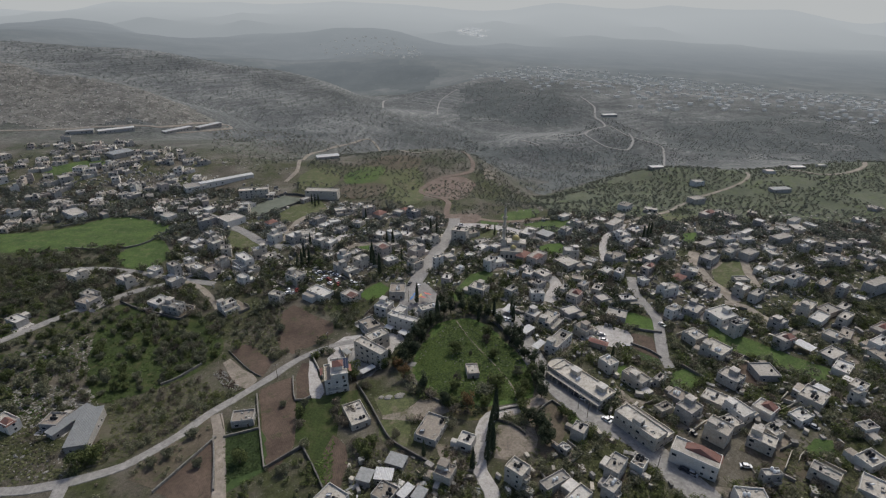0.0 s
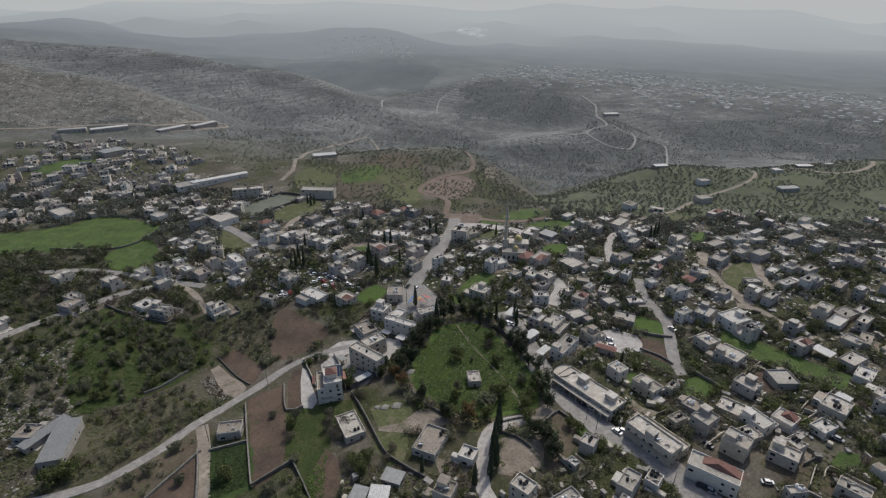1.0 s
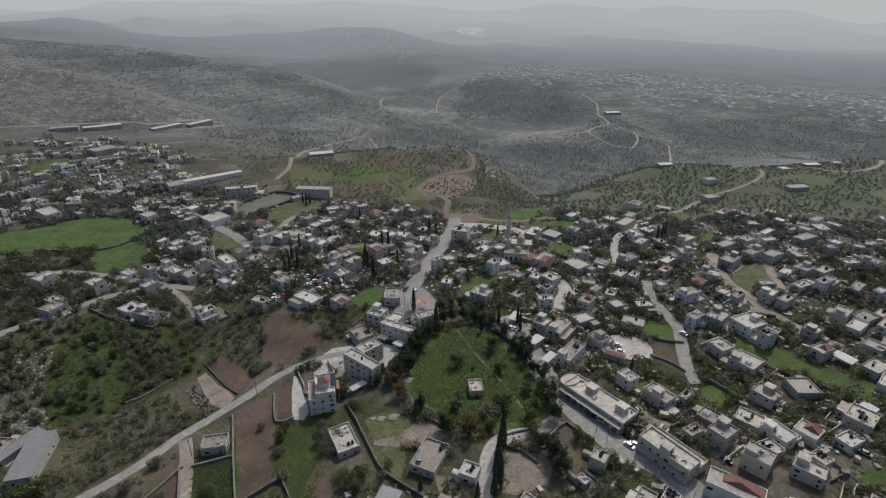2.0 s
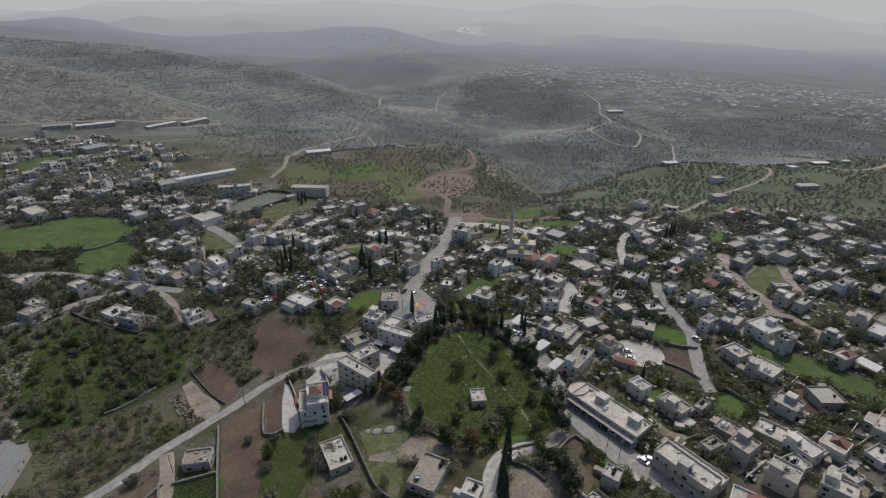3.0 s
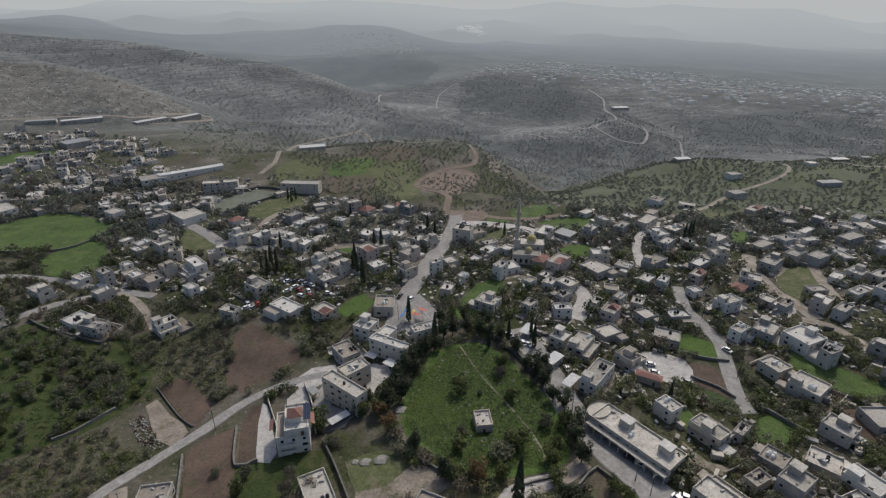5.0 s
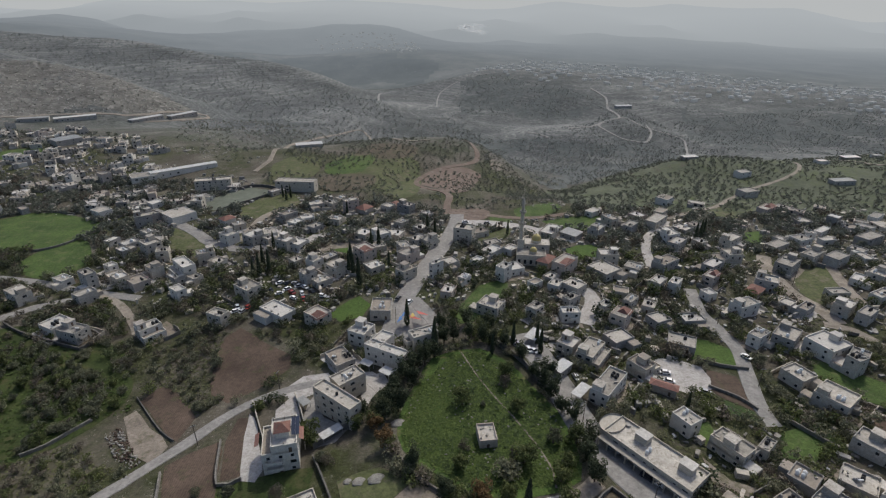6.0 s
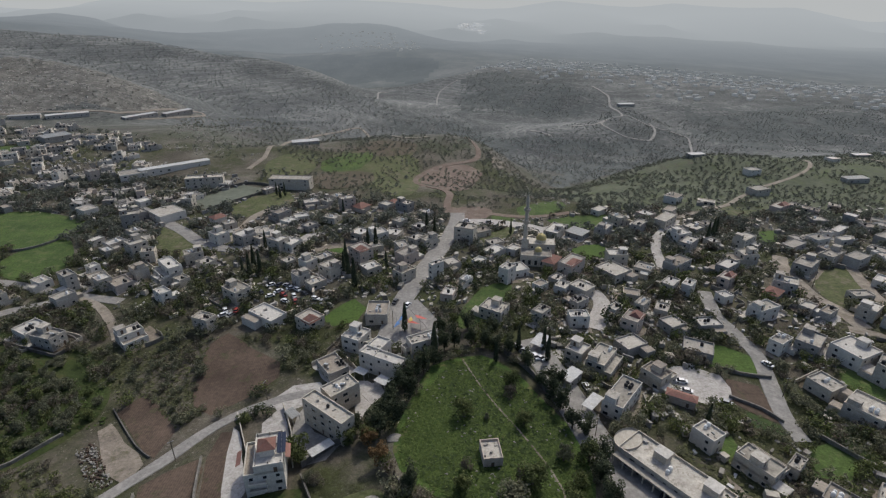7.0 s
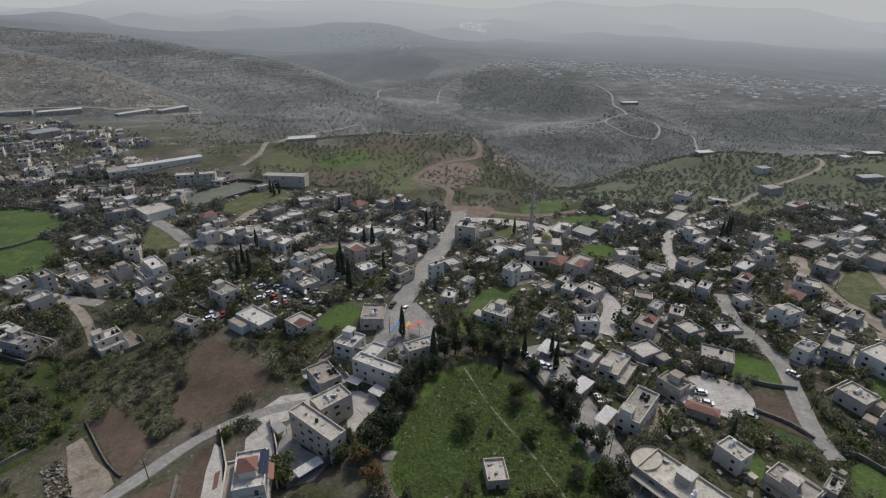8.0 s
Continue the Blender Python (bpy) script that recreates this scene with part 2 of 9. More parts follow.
def ground_material():
    """Stony soil, weeds and grass near the village; scrub and pale limestone terraces on the hills, greyed to paint in
    haze.
    """
    m, nt, b = material("open_ground", 0.95)
    co = coords(nt)
    sep = nt.nodes.new("ShaderNodeSeparateXYZ")
    nt.links.new(co, sep.inputs[0])
    soil = ramp(nt, noise_of(nt, co, 0.035, 6), [(0.3, (0.054, 0.047, 0.034)), (0.5, (0.090, 0.080, 0.061)), (0.7, (0.15, 0.137, 0.11))])
    grass = ramp(nt, noise_of(nt, co, 0.3, 5), [(0.3, (0.028, 0.034, 0.012)), (0.7, (0.056, 0.062, 0.025))])
    where = ramp(nt, noise_of(nt, co, 0.022, 6, 0.7), [(0.44, (0, 0, 0)), (0.56, (1, 1, 1))])
    near = mix(nt, where, soil, grass)
    stones = ramp(nt, noise_of(nt, co, 0.45, 9, 0.85), [(0.57, (0, 0, 0)), (0.66, (1, 1, 1))])
    stony = mix(nt, 1.0, stones, ramp(nt, noise_of(nt, co, 0.016, 3), [(0.36, (0.1, 0.1, 0.1)), (0.55, (1, 1, 1))]), "MULTIPLY")
    near = mix(nt, stony, near, (0.29, 0.27, 0.235))
    near = mix(nt, 0.85, near, ramp(nt, noise_of(nt, co, 1.1, 8, 0.8), [(0.3, (0.42, 0.42, 0.42)), (0.7, (1.55, 1.55, 1.55))]), "MULTIPLY")
    # hills: scrub colours shifted to grey-blue, a painted haze
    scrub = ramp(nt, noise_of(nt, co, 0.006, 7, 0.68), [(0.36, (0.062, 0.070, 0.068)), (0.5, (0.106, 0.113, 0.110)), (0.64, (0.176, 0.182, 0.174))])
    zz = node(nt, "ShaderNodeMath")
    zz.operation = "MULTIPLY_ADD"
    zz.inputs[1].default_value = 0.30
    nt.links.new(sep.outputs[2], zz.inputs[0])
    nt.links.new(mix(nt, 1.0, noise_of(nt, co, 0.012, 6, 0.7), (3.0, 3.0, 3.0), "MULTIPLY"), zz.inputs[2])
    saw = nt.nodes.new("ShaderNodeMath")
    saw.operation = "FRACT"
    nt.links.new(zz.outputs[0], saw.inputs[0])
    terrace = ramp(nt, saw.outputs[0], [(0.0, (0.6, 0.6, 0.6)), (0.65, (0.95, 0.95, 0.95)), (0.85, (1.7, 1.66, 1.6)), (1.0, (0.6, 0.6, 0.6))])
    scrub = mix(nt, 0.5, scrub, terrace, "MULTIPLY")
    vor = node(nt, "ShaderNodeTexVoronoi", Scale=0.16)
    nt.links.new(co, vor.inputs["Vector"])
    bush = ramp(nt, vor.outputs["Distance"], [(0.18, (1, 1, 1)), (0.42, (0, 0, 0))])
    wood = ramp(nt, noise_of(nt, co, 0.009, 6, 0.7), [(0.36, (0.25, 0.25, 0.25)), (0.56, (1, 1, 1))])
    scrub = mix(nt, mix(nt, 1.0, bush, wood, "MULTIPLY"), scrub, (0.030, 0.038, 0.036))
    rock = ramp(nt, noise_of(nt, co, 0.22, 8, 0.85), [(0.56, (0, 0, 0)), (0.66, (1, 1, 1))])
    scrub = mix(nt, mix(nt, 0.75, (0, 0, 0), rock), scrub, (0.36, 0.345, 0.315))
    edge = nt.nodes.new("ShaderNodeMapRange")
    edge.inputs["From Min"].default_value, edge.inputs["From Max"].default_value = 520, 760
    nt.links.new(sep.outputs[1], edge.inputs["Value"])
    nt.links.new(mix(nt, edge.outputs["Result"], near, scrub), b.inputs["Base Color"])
    bump(nt, b, noise_of(nt, co, 1.2, 8, 0.8), 0.8, 0.4)
    return m


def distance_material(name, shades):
    """Far hills as a pale backdrop: haze painted in as emission, stronger with distance."""
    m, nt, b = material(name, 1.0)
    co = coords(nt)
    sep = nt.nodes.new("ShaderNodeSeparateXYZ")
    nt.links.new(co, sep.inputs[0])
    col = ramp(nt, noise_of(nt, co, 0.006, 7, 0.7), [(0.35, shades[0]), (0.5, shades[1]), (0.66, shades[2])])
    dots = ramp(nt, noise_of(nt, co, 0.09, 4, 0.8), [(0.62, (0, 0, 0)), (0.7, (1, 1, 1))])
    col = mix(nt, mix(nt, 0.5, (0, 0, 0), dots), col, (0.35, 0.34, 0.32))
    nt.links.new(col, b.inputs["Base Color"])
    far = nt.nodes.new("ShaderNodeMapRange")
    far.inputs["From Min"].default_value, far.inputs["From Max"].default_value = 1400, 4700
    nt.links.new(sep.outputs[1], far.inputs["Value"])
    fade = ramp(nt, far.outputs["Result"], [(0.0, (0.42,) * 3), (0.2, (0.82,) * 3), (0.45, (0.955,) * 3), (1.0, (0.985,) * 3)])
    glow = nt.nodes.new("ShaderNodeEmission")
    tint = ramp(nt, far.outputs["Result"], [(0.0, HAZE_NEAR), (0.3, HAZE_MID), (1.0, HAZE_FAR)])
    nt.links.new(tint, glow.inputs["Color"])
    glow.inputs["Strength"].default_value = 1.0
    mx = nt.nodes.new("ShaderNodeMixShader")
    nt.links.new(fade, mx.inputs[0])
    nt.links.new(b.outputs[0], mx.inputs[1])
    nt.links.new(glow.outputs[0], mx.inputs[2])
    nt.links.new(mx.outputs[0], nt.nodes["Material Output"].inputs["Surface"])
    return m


# Emission colours of the haze painted over the far hills, near to far.
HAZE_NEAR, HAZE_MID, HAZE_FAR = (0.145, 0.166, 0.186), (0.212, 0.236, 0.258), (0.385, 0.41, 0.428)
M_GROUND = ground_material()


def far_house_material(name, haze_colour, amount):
    """Pale walls of the far towns, with haze painted in as a flat emission."""
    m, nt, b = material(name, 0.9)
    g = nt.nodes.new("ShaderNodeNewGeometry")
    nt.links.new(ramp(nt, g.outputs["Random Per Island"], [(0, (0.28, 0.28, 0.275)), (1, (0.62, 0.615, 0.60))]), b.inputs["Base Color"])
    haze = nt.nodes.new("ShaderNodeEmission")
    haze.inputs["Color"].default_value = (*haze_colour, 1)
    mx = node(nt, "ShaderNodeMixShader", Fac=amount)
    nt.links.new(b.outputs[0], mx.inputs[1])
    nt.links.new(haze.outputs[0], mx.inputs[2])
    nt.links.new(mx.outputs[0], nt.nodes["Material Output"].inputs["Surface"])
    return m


M_FARHOUSE = far_house_material("far_walls_hazed", (0.19, 0.205, 0.212), 0.62)
M_FARHOUSE_HILL = far_house_material("far_hill_walls_hazed", (0.23, 0.245, 0.25), 0.72)
M_SKY = bpy.data.materials.new("hazy_sky")
M_SKY.use_nodes = True
M_SKY.node_tree.nodes.remove(M_SKY.node_tree.nodes["Principled BSDF"])
glow = M_SKY.node_tree.nodes.new("ShaderNodeEmission")
glow.inputs["Color"].default_value = (0.43, 0.445, 0.45, 1)
M_SKY.node_tree.links.new(glow.outputs[0], M_SKY.node_tree.nodes["Material Output"].inputs["Surface"])
M_FAR = distance_material("far_hills_hazed", ((0.05, 0.058, 0.052), (0.11, 0.116, 0.10), (0.22, 0.215, 0.195)))
M_FARWOOD = distance_material("far_woods_hazed", ((0.036, 0.043, 0.040), (0.066, 0.074, 0.068), (0.12, 0.125, 0.112)))
M_WOOD = grain_material("dark_wooded_slope", (0.062, 0.072, 0.069), (0.108, 0.119, 0.114), 0.03, 0.95, 0.3, 6, 0.8, stain=(0.13, 0.136, 0.127), contrast=0.8)
M_BARREN = grain_material("pale_rocky_slope", (0.066, 0.066, 0.057), (0.165, 0.16, 0.142), 0.05, 0.95, 0.2, 7, 0.8, stain=(0.25, 0.24, 0.215), contrast=0.85)
M_FARTRACK = grain_material("pale_far_track", (0.20, 0.195, 0.18), (0.30, 0.29, 0.27), 0.05, 0.95)
M_MEADOW = grain_material("lush_meadow_grass", (0.030, 0.060, 0.012), (0.076, 0.122, 0.028), 0.11, 0.95, 0.16, 14, 0.4, stain=(0.105, 0.100, 0.045), contrast=1.0)
M_ASPHALT = grain_material("worn_asphalt", (0.175, 0.167, 0.155), (0.26, 0.25, 0.233), 0.15, 0.85, stain=(0.30, 0.285, 0.265))
M_DIRT = grain_material("pale_dirt_track", (0.175, 0.15, 0.122), (0.30, 0.265, 0.222), 0.12, 0.95, stain=(0.15, 0.135, 0.10))
M_EARTH = grain_material("trodden_brown_earth", (0.14, 0.119, 0.096), (0.255, 0.221, 0.182), 0.11, 0.95, 0.22, 9, 0.15, stain=(0.105, 0.10, 0.06), contrast=0.75)
M_FALLOW = grain_material("fallow_soil_with_thin_weeds", (0.056, 0.047, 0.032), (0.122, 0.100, 0.074), 0.10, 0.95, 0.22, 11, 0.2, stain=(0.062, 0.07, 0.032), contrast=0.85)
M_SHEETGREY = grain_material("dull_grey_metal_sheet", (0.165, 0.172, 0.168), (0.205, 0.212, 0.208), 0.3, 0.7, stain=(0.155, 0.155, 0.145))
M_BOULDER = grain_material("weathered_grey_limestone", (0.13, 0.125, 0.11), (0.33, 0.315, 0.285), 0.7, 0.95, 0.2, 5, 0.12, stain=(0.12, 0.12, 0.085), contrast=0.8)
M_REDDIRT = grain_material("red_earth", (0.112, 0.084, 0.067), (0.190, 0.146, 0.119), 0.08, 0.95, stain=(0.21, 0.175, 0.145))
M_CONCRETE = grain_material("pale_concrete_yard", (0.30, 0.28, 0.26), (0.44, 0.42, 0.39), 0.2, 0.9, stain=(0.25, 0.235, 0.21))
M_GRASS = grain_material("spring_grass", (0.035, 0.062, 0.016), (0.075, 0.115, 0.03), 0.09, 0.95, 0.2, 13, 0.4, stain=(0.095, 0.11, 0.045), contrast=0.95)
M_BRIGHT = grain_material("young_wheat", (0.046, 0.082, 0.019), (0.074, 0.117, 0.027), 0.12, 0.95, 0.25, 9, 0.3, contrast=0.75)
M_ORCHARD = grain_material("orchard_grass", (0.021, 0.034, 0.009), (0.046, 0.064, 0.017), 0.07, 0.95, 0.25, 14, 0.4, stain=(0.062, 0.062, 0.026), contrast=0.9)
M_OLDGRASS = grain_material("thin_grass", (0.055, 0.068, 0.026), (0.10, 0.11, 0.05), 0.07, 0.95, 0.25, 9, 0.2, stain=(0.14, 0.12, 0.085), contrast=0.9)
M_DARKCROP = grain_material("dark_green_crop", (0.025, 0.045, 0.014), (0.055, 0.085, 0.026), 0.2, 0.95, 0.25, 6, 0.3)
M_HILLGRASS = grain_material("thin_hillside_grass", (0.052, 0.064, 0.038), (0.104, 0.114, 0.075), 0.03, 0.95, 0.22, 12, 0.3, stain=(0.078, 0.098, 0.040), contrast=0.9)
M_PITCH = grain_material("faded_artificial_turf", (0.10, 0.112, 0.085), (0.13, 0.142, 0.11), 0.03, 0.9)
M_STRAW = grain_material("dry_yellow_grass", (0.10, 0.09, 0.04), (0.17, 0.145, 0.075), 0.1, 0.95, 0.25, 9, 0.2, stain=(0.08, 0.10, 0.03))
M_SCRUB = grain_material("weedy_stony_soil", (0.052, 0.050, 0.031), (0.115, 0.104, 0.076), 0.08, 0.95, 0.25, 9, 0.2, stain=(0.06, 0.075, 0.03))


def plough_material():
    m, nt, b = material("ploughed_soil", 0.95)
    co = coords(nt)
    w = node(nt, "ShaderNodeTexWave", Scale=0.45, Distortion=6.0, Detail=3.0)
    w.inputs["Detail Scale"].default_value = 0.6
    nt.links.new(co, w.inputs["Vector"])
    col = ramp(nt, noise_of(nt, co, 0.07, 5), [(0.3, (0.056, 0.040, 0.030)), (0.7, (0.112, 0.082, 0.062))])
    col = mix(nt, ramp(nt, noise_of(nt, co, 0.16, 5, 0.75), [(0.57, (0, 0, 0)), (0.68, (0.75, 0.75, 0.75))]), col, (0.055, 0.062, 0.026))
    col = mix(nt, 0.22, col, ramp(nt, w.outputs["Fac"], [(0.2, (0.6, 0.6, 0.6)), (0.8, (1.35, 1.35, 1.35))]), "MULTIPLY")
    col = mix(nt, 0.85, col, ramp(nt, noise_of(nt, co, 0.9, 8, 0.8), [(0.3, (0.5, 0.5, 0.5)), (0.7, (1.5, 1.5, 1.5))]), "MULTIPLY")
    nt.links.new(col, b.inputs["Base Color"])
    bump(nt, b, w.outputs["Fac"], 0.15, 0.1)
    return m


M_PLOUGH = plough_material()
M_LIME = block_material("limestone_block_wall", (0.49, 0.455, 0.39), (0.42, 0.385, 0.325), (0.33, 0.305, 0.265), 0.7, 0.32)
M_WHITE = grain_material("white_plaster_wall", (0.47, 0.445, 0.395), (0.60, 0.57, 0.512), 0.5, 0.9, per_object=0.08, stain=(0.45, 0.42, 0.37))
M_GREY = grain_material("grey_render_wall", (0.27, 0.255, 0.228), (0.40, 0.38, 0.34), 0.5, 0.9, per_object=0.15, stain=(0.24, 0.225, 0.20))
M_BLOCK = block_material("bare_concrete_block_wall", (0.27, 0.26, 0.245), (0.23, 0.222, 0.21), (0.33, 0.32, 0.30), 0.42, 0.21, 0.15)
M_PINK = block_material("pinkish_stone_wall", (0.46, 0.40, 0.345), (0.40, 0.34, 0.295), (0.34, 0.31, 0.28), 0.7, 0.32)
M_ROOF = grain_material("pale_concrete_roof", (0.25, 0.230, 0.197), (0.42, 0.394, 0.347), 0.22, 0.9, per_object=0.25, stain=(0.17, 0.155, 0.13), island=0.2)
M_ROOFWHITE = grain_material("whitewashed_roof", (0.37, 0.352, 0.317), (0.50, 0.481, 0.442), 0.2, 0.85, per_object=0.1, stain=(0.33, 0.31, 0.272), island=0.2)
M_ROOFBROWN = grain_material("dusty_screed_roof", (0.19, 0.165, 0.135), (0.31, 0.275, 0.23), 0.2, 0.95, per_object=0.12, stain=(0.21, 0.19, 0.165), island=0.2)
M_SHEET = grain_material("weathered_metal_sheet", (0.21, 0.215, 0.21), (0.29, 0.295, 0.285), 0.15, 0.65, stain=(0.19, 0.18, 0.16))
M_SHEETWHITE = grain_material("white_metal_sheet", (0.40, 0.40, 0.39), (0.51, 0.508, 0.49), 0.2, 0.6, stain=(0.38, 0.36, 0.32))
M_TILE = grain_material("red_roof_tiles", (0.155, 0.078, 0.062), (0.24, 0.125, 0.10), 0.6, 0.85, per_object=0.15, stain=(0.17, 0.125, 0.105))
M_STONEWALL = grain_material("dry_stone", (0.10, 0.095, 0.083), (0.245, 0.232, 0.205), 0.9, 0.95, fine=3.0)
M_DARKWALL = grain_material("dark_weathered_masonry", (0.07, 0.066, 0.06), (0.16, 0.15, 0.135), 0.6, 0.95, fine=3.0)
M_ROCK = grain_material("pale_limestone_rock", (0.30, 0.285, 0.255), (0.50, 0.48, 0.44), 0.5, 0.95, per_object=0.15)
M_BARK = grain_material("grey_bark", (0.07, 0.058, 0.045), (0.14, 0.12, 0.095), 2.0, 0.95)
M_METAL = grain_material("dull_grey_metal", (0.20, 0.20, 0.20), (0.30, 0.30, 0.30), 1.0, 0.5)
M_BLACKTANK = grain_material("black_plastic", (0.02, 0.02, 0.02), (0.035, 0.035, 0.035), 1.0, 0.5)
M_WHITETANK = grain_material("white_plastic", (0.62, 0.62, 0.60), (0.70, 0.70, 0.69), 1.0, 0.5)
M_OLIVE = leaf_material("olive_leaves", (0.068, 0.073, 0.045), (0.19, 0.197, 0.132))
M_PINE = leaf_material("dark_conifer_leaves", (0.028, 0.039, 0.021), (0.078, 0.094, 0.052))
M_BROAD = leaf_material("green_leaves", (0.044, 0.059, 0.020), (0.13, 0.152, 0.058))
M_BARE = leaf_material("grey_twigs", (0.070, 0.060, 0.045), (0.17, 0.152, 0.122))
M_RUST = leaf_material("rusty_leaves", (0.07, 0.045, 0.02), (0.16, 0.105, 0.05))
# Leaf colours for far plants, made paler and greyer to paint in haze.
M_SCRUBLEAF = leaf_material("haze_paled_scrub_leaves", (0.135, 0.150, 0.146), (0.205, 0.219, 0.214))
M_FARLEAF = leaf_material("haze_paled_olive_leaves", (0.100, 0.110, 0.090), (0.195, 0.205, 0.170))
M_SMOKE = smoke_material()
M_DRYWEED = leaf_material("dusty_weeds", (0.055, 0.062, 0.028), (0.108, 0.117, 0.058))
M_DARKWEED = leaf_material("dark_crop_leaves", (0.022, 0.040, 0.012), (0.056, 0.085, 0.026))
M_WEED = leaf_material("weeds", (0.036, 0.062, 0.014), (0.082, 0.120, 0.030))


def plain(name, colour, rough=0.5, metal=0.0):
    m, nt, b = material(name, rough, metal)
    co = coords(nt)
    col = mix(nt, 0.4, colour, ramp(nt, noise_of(nt, co, 3.0, 4), [(0.3, (0.7, 0.7, 0.7)), (0.7, (1.25, 1.25, 1.25))]), "MULTIPLY")
    nt.links.new(col, b.inputs["Base Color"])
    return m


M_GLASS = plain("dark_window_glass", (0.025, 0.028, 0.032), 0.12)
M_FRAME = plain("pale_window_frame", (0.42, 0.41, 0.38), 0.6)
M_DOOR = plain("brown_steel_door", (0.10, 0.07, 0.05), 0.5)
M_GOLD = plain("golden_dome_sheet", (0.37, 0.31, 0.13), 0.5, 0.1)
M_CARWHITE = plain("white_car_paint", (0.70, 0.70, 0.69), 0.3)
M_CARGREY = plain("silver_car_paint", (0.30, 0.31, 0.32), 0.3)
M_CARDARK = plain("dark_car_paint", (0.04, 0.045, 0.055), 0.3)
M_CARRED = plain("red_car_paint", (0.28, 0.05, 0.04), 0.3)
M_TYRE = plain("black_rubber", (0.02, 0.02, 0.02), 0.8)
M_CLOTHBLUE = plain("blue_canvas", (0.10, 0.20, 0.40), 0.8)
M_CLOTHRED = plain("red_canvas", (0.42, 0.11, 0.09), 0.8)
M_CLOTHYELLOW = plain("yellow_canvas", (0.52, 0.40, 0.13), 0.8)
M_PANEL = plain("solar_panel_glass", (0.05, 0.06, 0.09), 0.15)

# ---- outlines of the places ----
SCRAPYARD = [(-86.0, 294.7), (-78.2, 300.1), (-67.6, 293.9), (-55.3, 284.7), (-55.3, 277.0), (-68.0, 282.2), (-80.2, 286.5)]
SCRAPYARD_WEST = [(-99.1, 279.2), (-90.5, 284.2), (-84.6, 279.1), (-87.8, 270.5), (-90.3, 265.1), (-96.4, 262.9)]
VILLAGE_MID = [(-169.9, 291.2), (-180.9, 323.0), (-192.5, 354.7), (-153.3, 416.3), (-96.4, 425.5), (-9.3, 384.5), (25.0, 370.3), (130.9, 406.3), (183.1, 384.5), (309.8, 385.1), (300.3, 318.6), (247.6, 261.5), (211.7, 261.3), (171.3, 269.3), (127.0, 263.2), (100.7, 265.7), (58.4, 261.3), (17.8, 261.0), (-1.0, 267.9), (-35.6, 280.1), (-49.8, 262.0), (-107.0, 269.5), (-139.8, 274.6)]
VILLAGE_WEST = [(-365.3, 347.1), (-406.7, 430.5), (-376.3, 477.4), (-317.1, 498.7), (-218.2, 478.3), (-156.7, 452.1), (-121.7, 423.6), (-153.3, 416.3), (-197.3, 363.9), (-268.1, 386.1), (-347.9, 347.3)]
VILLAGE_WEST_FAR = [(-449.1, 429.6), (-484.8, 547.3), (-449.1, 617.3), (-377.4, 621.5), (-274.4, 565.6), (-233.5, 512.4), (-218.2, 478.3), (-317.1, 498.7), (-376.3, 477.4)]
VILLAGE_EAST = [(127.0, 263.2), (171.3, 269.3), (211.7, 261.3), (255.8, 242.8), (169.1, 156.9), (133.6, 160.7), (113.6, 160.7), (67.8, 162.0), (58.9, 177.3), (74.2, 210.9), (86.7, 208.5), (110.1, 202.7), (131.1, 229.9), (124.4, 245.9)]
VILLAGE_EAST_FAR = [(90, 395), (131, 412), (181, 428), (220, 422), (267, 427), (334, 425), (440, 445), (480, 420), (363, 340), (310, 370), (183, 375), (131, 395)]
ORCHARD_WEST = [(-276.1, 252.1), (-208.0, 257.8), (-166.8, 246.6), (-136.1, 245.4), (-119.1, 230.8), (-108.2, 213.1), (-117.4, 207.6), (-129.1, 190.7), (-138.0, 181.2), (-156.7, 168.4), (-186.3, 163.3)]
ORCHARD_MID = [(-138.1, 249.4), (-116.7, 247.0), (-98.4, 260.6), (-59.9, 258.6), (-59.7, 245.7), (-67.2, 226.7), (-84.6, 209.8), (-106.5, 224.0), (-119.1, 230.8)]
ORCHARD_SOUTH = [(-144.9, 170.1), (-128.6, 189.5), (-115.3, 197.9), (-105.7, 188.9), (-93.2, 184.9), (-99.9, 174.5), (-105.9, 161.3), (-117.6, 149.5), (-135.1, 140.2), (-140.9, 145.1), (-133.4, 150.1)]
NEAR_EAST_HOUSES = [(65.4, 141.5), (102.5, 132.4), (141.7, 156.6), (176.7, 159.3), (226.0, 156.3), (175.5, 106.3), (88.0, 104.2), (50.6, 124.8)]
ORCHARD_NORTH = [(-320.9, 319.6), (-207.4, 296.2), (-174.7, 300.0), (-140.9, 277.0), (-129.8, 259.0), (-153.6, 254.4), (-182.5, 259.0), (-202.8, 251.0), (-246.8, 243.3)]
HILL = [(-135.2, 440.6), (-141.1, 531.9), (-138.7, 735.8), (-50.3, 597.2), (9.8, 601.8), (39.4, 581.6), (56.3, 568.9), (71.3, 505.1), (83.0, 416.1), (26.4, 391.3), (-1.5, 401.6), (-35.0, 411.7), (-79.5, 427.1)]
NEAR_SOUTH = [(-77.3, 129.7), (-65.0, 140.6), (-53.8, 149.7), (-42.4, 131.5), (-35.9, 128.6), (-41.9, 120.6), (-74.9, 118.8)]
STONES = [(-211.1, 173.1), (-196.0, 184.2), (-184.1, 188.4), (-157.5, 185.9), (-147.3, 175.3), (-154.4, 169.7), (-164.6, 161.2), (-185.7, 148.9)]
